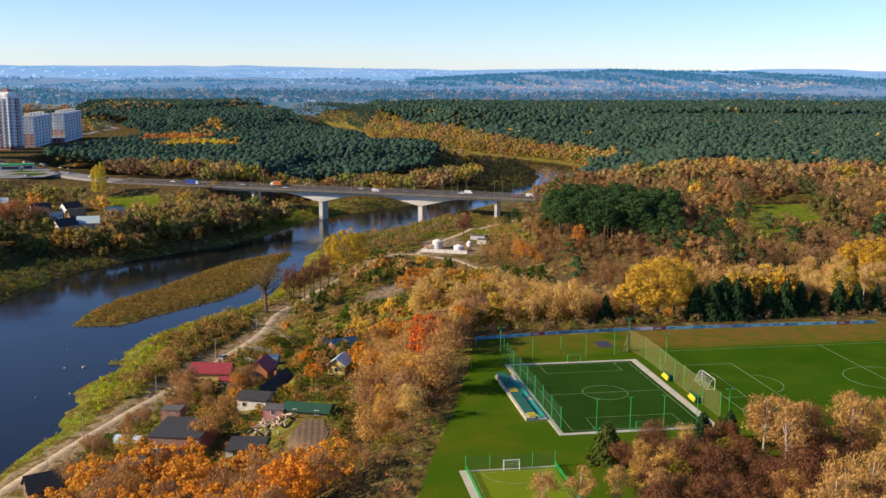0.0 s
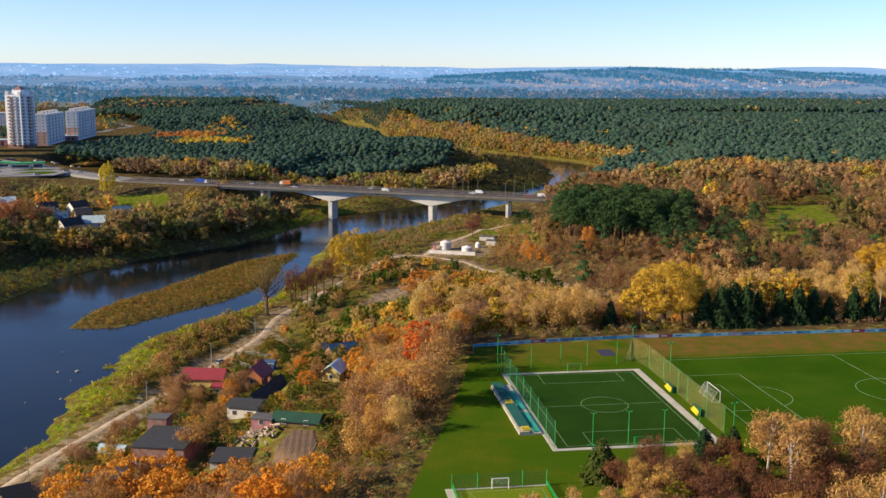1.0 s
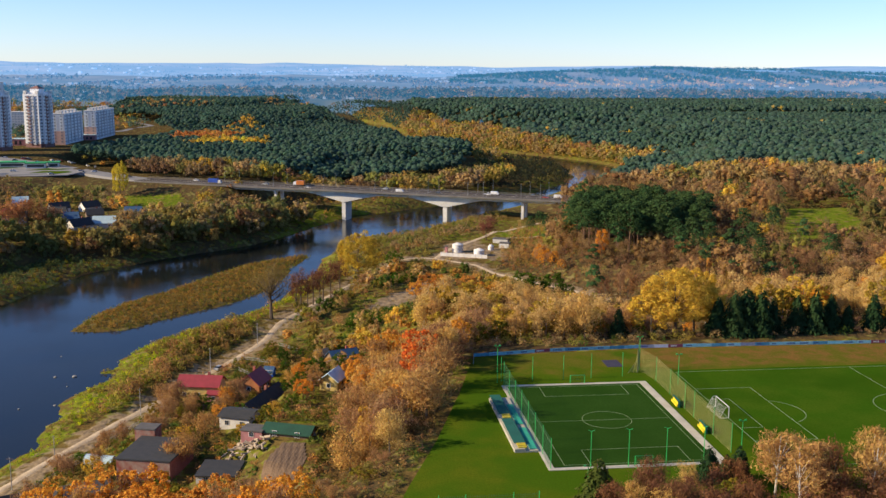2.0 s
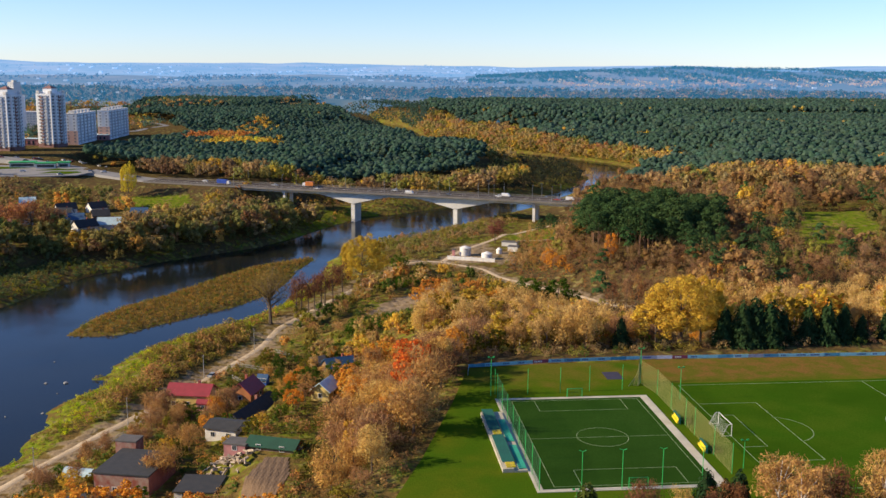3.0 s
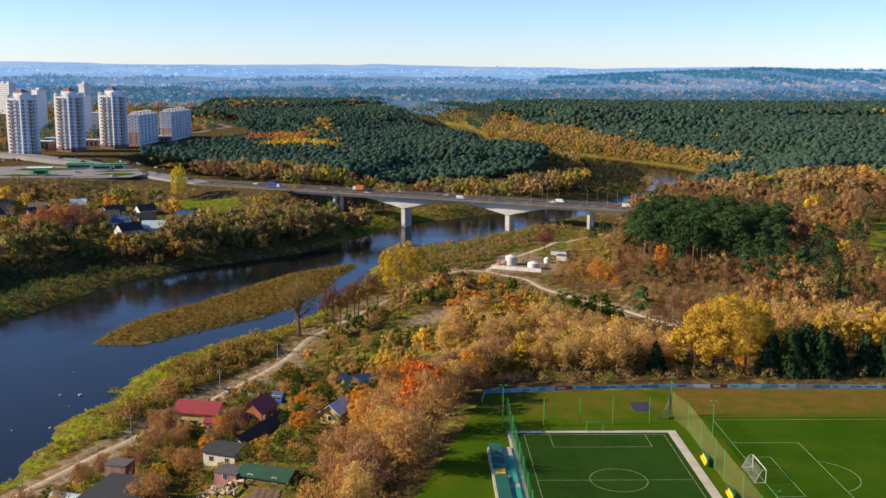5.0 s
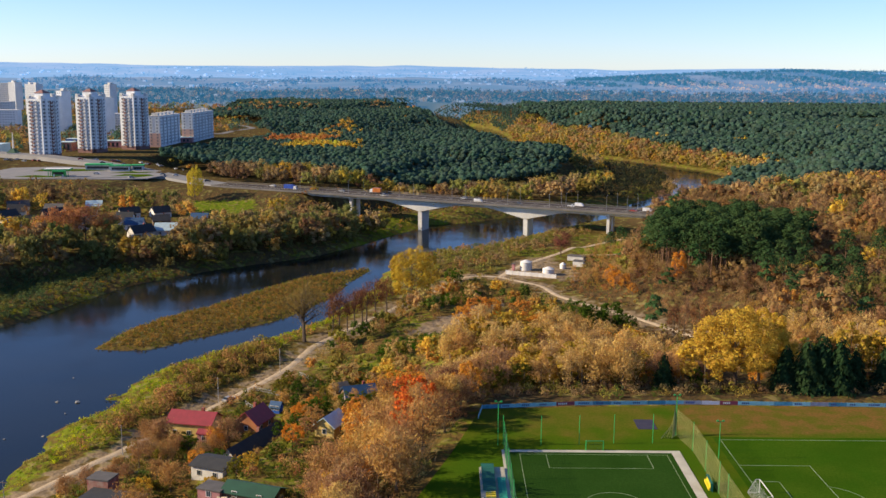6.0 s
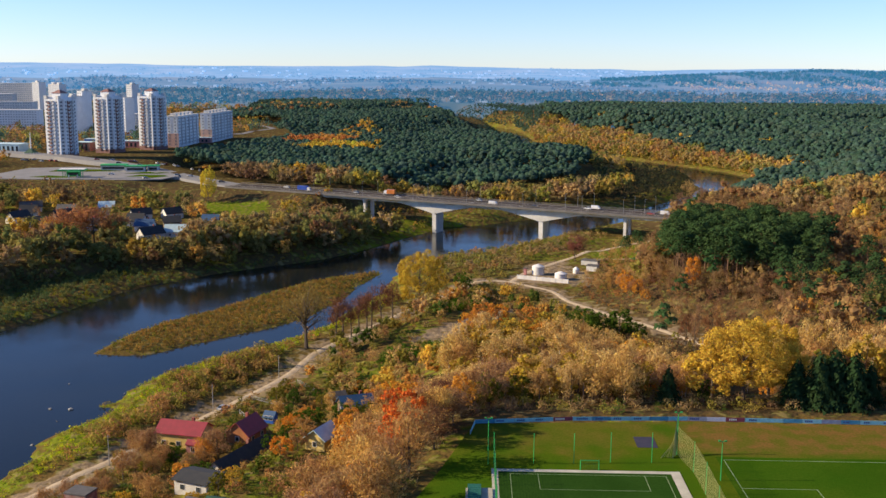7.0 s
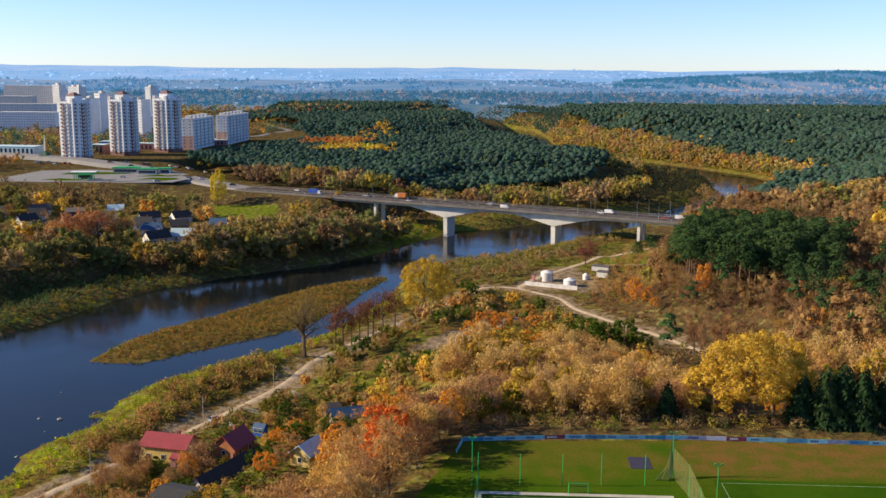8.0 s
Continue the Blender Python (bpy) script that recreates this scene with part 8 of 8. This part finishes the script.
def pine_wood(label, poly, gap, tall_, cards, size, golds=0.02, avoid=()):
    x, y = scatter(poly, gap, rs, avoid)
    q = rs.uniform(0, 1, len(x)) + 0.05 * ripple(x, y, 60, 31)
    p = q > golds
    woods("pine_forest", label, [(x[p], y[p], rs.uniform(tall_ - 1.5, tall_ + 1.5, p.sum()), shades(p.sum(), rs, *PINES), "far_pine", cards, size)], PINEWOOD, category="forest")
    if (~p).any():
        woods("autumn_copse", "single golden trees scattered through the pine forest", [(x[~p], y[~p], rs.uniform(tall_ - 3, tall_, (~p).sum()), shades((~p).sum(), rs, (2, GOLD), (1, AMBER), (1, OLIVE)), "broad", 60, 0.11)], category="copse")


PENINSULA = [(-326, 796), (-240, 770), (-130, 776), (-66, 826), (-34, 885), (-22, 960), (-24, 1020), (-46, 1080), (-84, 1145), (-132, 1225), (-190, 1330), (-236, 1450), (-262, 1560), (-305, 1735), (-620, 1740), (-620, 1480), (-500, 1280), (-400, 1180), (-346, 1110), (-350, 1040), (-362, 960), (-366, 900), (-346, 840)]
PLATEAU = [(380, 1240), (410, 1230), (440, 1120), (680, 1100), (980, 1500), (1150, 1830), (600, 1860), (200, 1830), (-60, 1700), (-90, 1580), (20, 1420), (160, 1320)]
FARSHORE = [(-118, 1250), (-175, 1390), (-215, 1540), (-245, 1650), (-320, 1750), (-350, 1720), (-290, 1600), (-230, 1420), (-160, 1270)]
PATCH1 = [(-332, 1022), (-264, 1016), (-262, 1085), (-318, 1120)]
PATCH3 = [(-286, 952), (-216, 962), (-222, 1006), (-284, 1012)]
PATCH4 = [(-300, 1112), (-264, 1096), (-268, 1190), (-298, 1220)]
PATCH2 = [(-540, 1420), (-430, 1440), (-400, 1480), (-470, 1520), (-560, 1500)]
PATCH5 = [(-380, 1560), (-310, 1560), (-290, 1610), (-350, 1640), (-390, 1600)]
SIDE_ROAD = [(-570, 1420), (-500, 1360), (-430, 1296), (-392, 1240), (-392, 1180), (-420, 1120), (-470, 1060), (-480, 1140), (-470, 1240), (-560, 1380)]
pine_wood("dense dark green pine forest on the river bend", PENINSULA, 6.0, 16, 2, 0.08, 0.008, (PATCH1, PATCH3, SIDE_ROAD, FARSHORE))
for pch, gap_, col in ((PATCH1, 8, ((2, AMBER), (3, (0.5, 0.2, 0.06)))), (PATCH2, 15, ((3, TAN), (1, RUST), (1, OLIVE), (1, AMBER))), (PATCH3, 8, ((3, GOLD), (2, (0.5, 0.44, 0.05)))), (PATCH4, 10, ((3, GOLD), (1, AMBER))), (PATCH5, 13, ((3, TAN), (1, AMBER), (1, RUST)))):
    ax1, ay1 = scatter(pch, gap_, rs)
    woods("autumn_copse", "patch of orange and yellow trees inside the pine forest", [(ax1, ay1, rs.uniform(16, 20, len(ax1)), shades(len(ax1), rs, *col), "broad", 130, 0.09)], category="copse")
# the bank right of the upper river carries tan trees, pines stand behind them
TANBANK = [(40, 690), (52, 790), (92, 790), (130, 765), (190, 758), (260, 740), (300, 690)]
pines = ~belt & (room > 5) & ~inside(gx3, gy3, TANBANK)
for low_, high_, lumps_, size_, label_ in ((0, 1250, 2, 0.08, "dense dark green pine forest on the plateau"), (1250, 2000, 1, 0.12, "dense dark green pine forest stretching to the plateau's edge")):
    w = pines & (gy3 >= low_) & (gy3 < high_)
    odd = w & (rs.uniform(0, 1, len(gx3)) < 0.7) & (ripple(gx3, gy3, 30, 63) > 1.12)
    w &= ~odd
    woods("pine_forest", label_, [(gx3[w], gy3[w], np.minimum(rs.uniform(15, 19, w.sum()), room[w]), shades(w.sum(), rs, *PINES), "far_pine", lumps_, size_)], PINEWOOD, category="forest")
    woods("autumn_copse", "small groups of golden trees in the plateau forest", [(gx3[odd], gy3[odd], rs.uniform(17, 21, odd.sum()), shades(odd.sum(), rs, (3, GOLD), (1, AMBER), (2, STRAW)), "broad", 60, 0.11)], category="copse")
w = ~belt & (room > 2.5) & inside(gx3, gy3, TANBANK) & thin3 & (edge_distance(gx3, gy3, WATERWAY) > 6)
woods("riverside_trees", "golden and tan trees on the upper bank behind the bridge head", [(gx3[w], gy3[w], np.minimum(rs.uniform(11, 19, w.sum()), room[w]), shades(w.sum(), rs, (4, (0.38, 0.26, 0.11)), (3, (0.45, 0.3, 0.1)), (1.5, GOLD), (1, OLIVE), (2, RUST), at=(gx3[w], gy3[w])), "broad", 180, 0.08)], category="trees")

# ---- distance ----
def ring(r0, r1, a0, a1, n, seed, keep):
    r_ = np.random.RandomState(seed)
    a_, d_ = np.radians(r_.uniform(a0, a1, n)), np.sqrt(r_.uniform(r0 ** 2, r1 ** 2, n))
    x, y = d_ * np.sin(a_), d_ * np.cos(a_)
    ok_ = ripple(x, y, 260, seed + 1) + 0.6 * ripple(x, y, 90, seed + 2) > keep
    ok_ &= ~inside(x, y, WATERWAY) & ~inside(x, y, PENINSULA) & ~inside(x, y, PLATEAU) & ~((x < -480) & (d_ < 1760)) & ~((x < -90) & (d_ < 1950))
    return x[ok_], y[ok_]


for r0, r1, n, glow, seed, size_ in ((1480, 2500, 9000, NEAR_HAZE_GLOW, 41, (8, 12)), (2500, 3400, 7000, MID_HAZE_GLOW, 44, (6, 10)), (3400, 4600, 3500, EDGE_HAZE_GLOW, 47, (5, 8))):
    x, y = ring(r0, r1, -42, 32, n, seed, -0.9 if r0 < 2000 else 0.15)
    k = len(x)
    # these leaves emit blue in place of haze
    woods("backdrop", "hazy blue wooded country in the distance", [(x, y, rs.uniform(*size_, k), shades(k, rs, (6, (0.035, 0.055, 0.03)), (2, (0.2, 0.11, 0.04)), (1, (0.34, 0.19, 0.05)), (2, (0.12, 0.08, 0.04))), "low", 16, 0.4)], foliage("haze_glow_far_leaves", [], attribute=True, glow=glow), "distance")
    # scattered house fronts of far villages
    r_ = np.random.RandomState(seed + 5)
    bm = bmesh.new()
    for cx, cy, spread, cnt in ((-22, 0.45, 7, 30), (-9, 0.6, 7, 22), (-3, 0.7, 4, 20), (14, 0.5, 6, 6), (-33, 0.5, 4, 16)):
        for i in range(cnt):
            an, d = radians(cx + r_.normal(0, spread * 0.5)), r0 + (r1 - r0) * min(0.98, max(0.02, cy + r_.normal(0, 0.18)))
            hx_, hy_ = d * math.sin(an), d * math.cos(an)
            if d < 2000:
                continue
            hz_ = height_at(hx_, hy_)
            w_, h_ = r_.uniform(3, 6), r_.uniform(3, 5)
            block(bm, hx_ - w_, hx_ + w_, hy_ - 5, hy_ + 5, hz_ - 3, hz_ + h_)
    # wall emission repeats the ring's haze tint
    m, nt, links, bsdf = nodes_of("haze_glow_far_walls")
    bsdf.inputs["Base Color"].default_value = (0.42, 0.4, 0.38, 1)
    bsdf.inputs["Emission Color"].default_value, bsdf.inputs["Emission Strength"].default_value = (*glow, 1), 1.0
    tagged(part("backdrop", bm, m), "pale scattered house fronts of villages in the distance, tinted by a haze glow", "distance", kind="structure")

# dark woods with open strips on the far hill
r_ = np.random.RandomState(90)
hx_, hy_ = r_.uniform(-150, 1300, 5200), r_.uniform(2880, 3420, 5200)
strip_ = np.sin((hx_ * 0.75 + hy_ * 0.5) / 38 + 1.6 * ripple(hx_, hy_, 300, 93)) + 0.7 * ripple(hx_, hy_, 160, 94)
hx_, hy_ = hx_[strip_ < 0.55], hy_[strip_ < 0.55]
# blue emission on the hill leaves stands in for haze
woods("backdrop", "dark hazy wood with open strips on the far hill", [(hx_, hy_, r_.uniform(6, 11, len(hx_)), shades(len(hx_), r_, (6, (0.02, 0.05, 0.03)), (1, (0.12, 0.08, 0.03))), "low", 16, 0.4)], foliage("haze_glow_hill_leaves", [], attribute=True, glow=(0.012, 0.085, 0.16)), "distance")
# orange rows of trees and stubble strips on the far hill
r_ = np.random.RandomState(91)
ox, oy = [], []
for k in range(13):
    x0, y0 = 180 + 68 * k + r_.uniform(-15, 15), 2720 + r_.uniform(-40, 40)
    n_ = r_.randint(26, 48)
    f_ = r_.uniform(0, 1, n_)
    ox.append(x0 + f_ * (-90 + 6 * k) + r_.normal(0, 7, n_))
    oy.append(y0 + f_ * 260)
ox, oy = np.concatenate(ox), np.concatenate(oy)
# orange leaves also emit the middle-distance haze tint
woods("backdrop", "orange rows of trees on the hazy far hill", [(ox, oy, r_.uniform(7, 11, len(ox)), shades(len(ox), r_, (3, (0.5, 0.26, 0.07)), (1, (0.4, 0.26, 0.1))), "low", 16, 0.4)], foliage("haze_glow_orange_leaves", [], attribute=True, glow=MID_HAZE_GLOW), "distance")
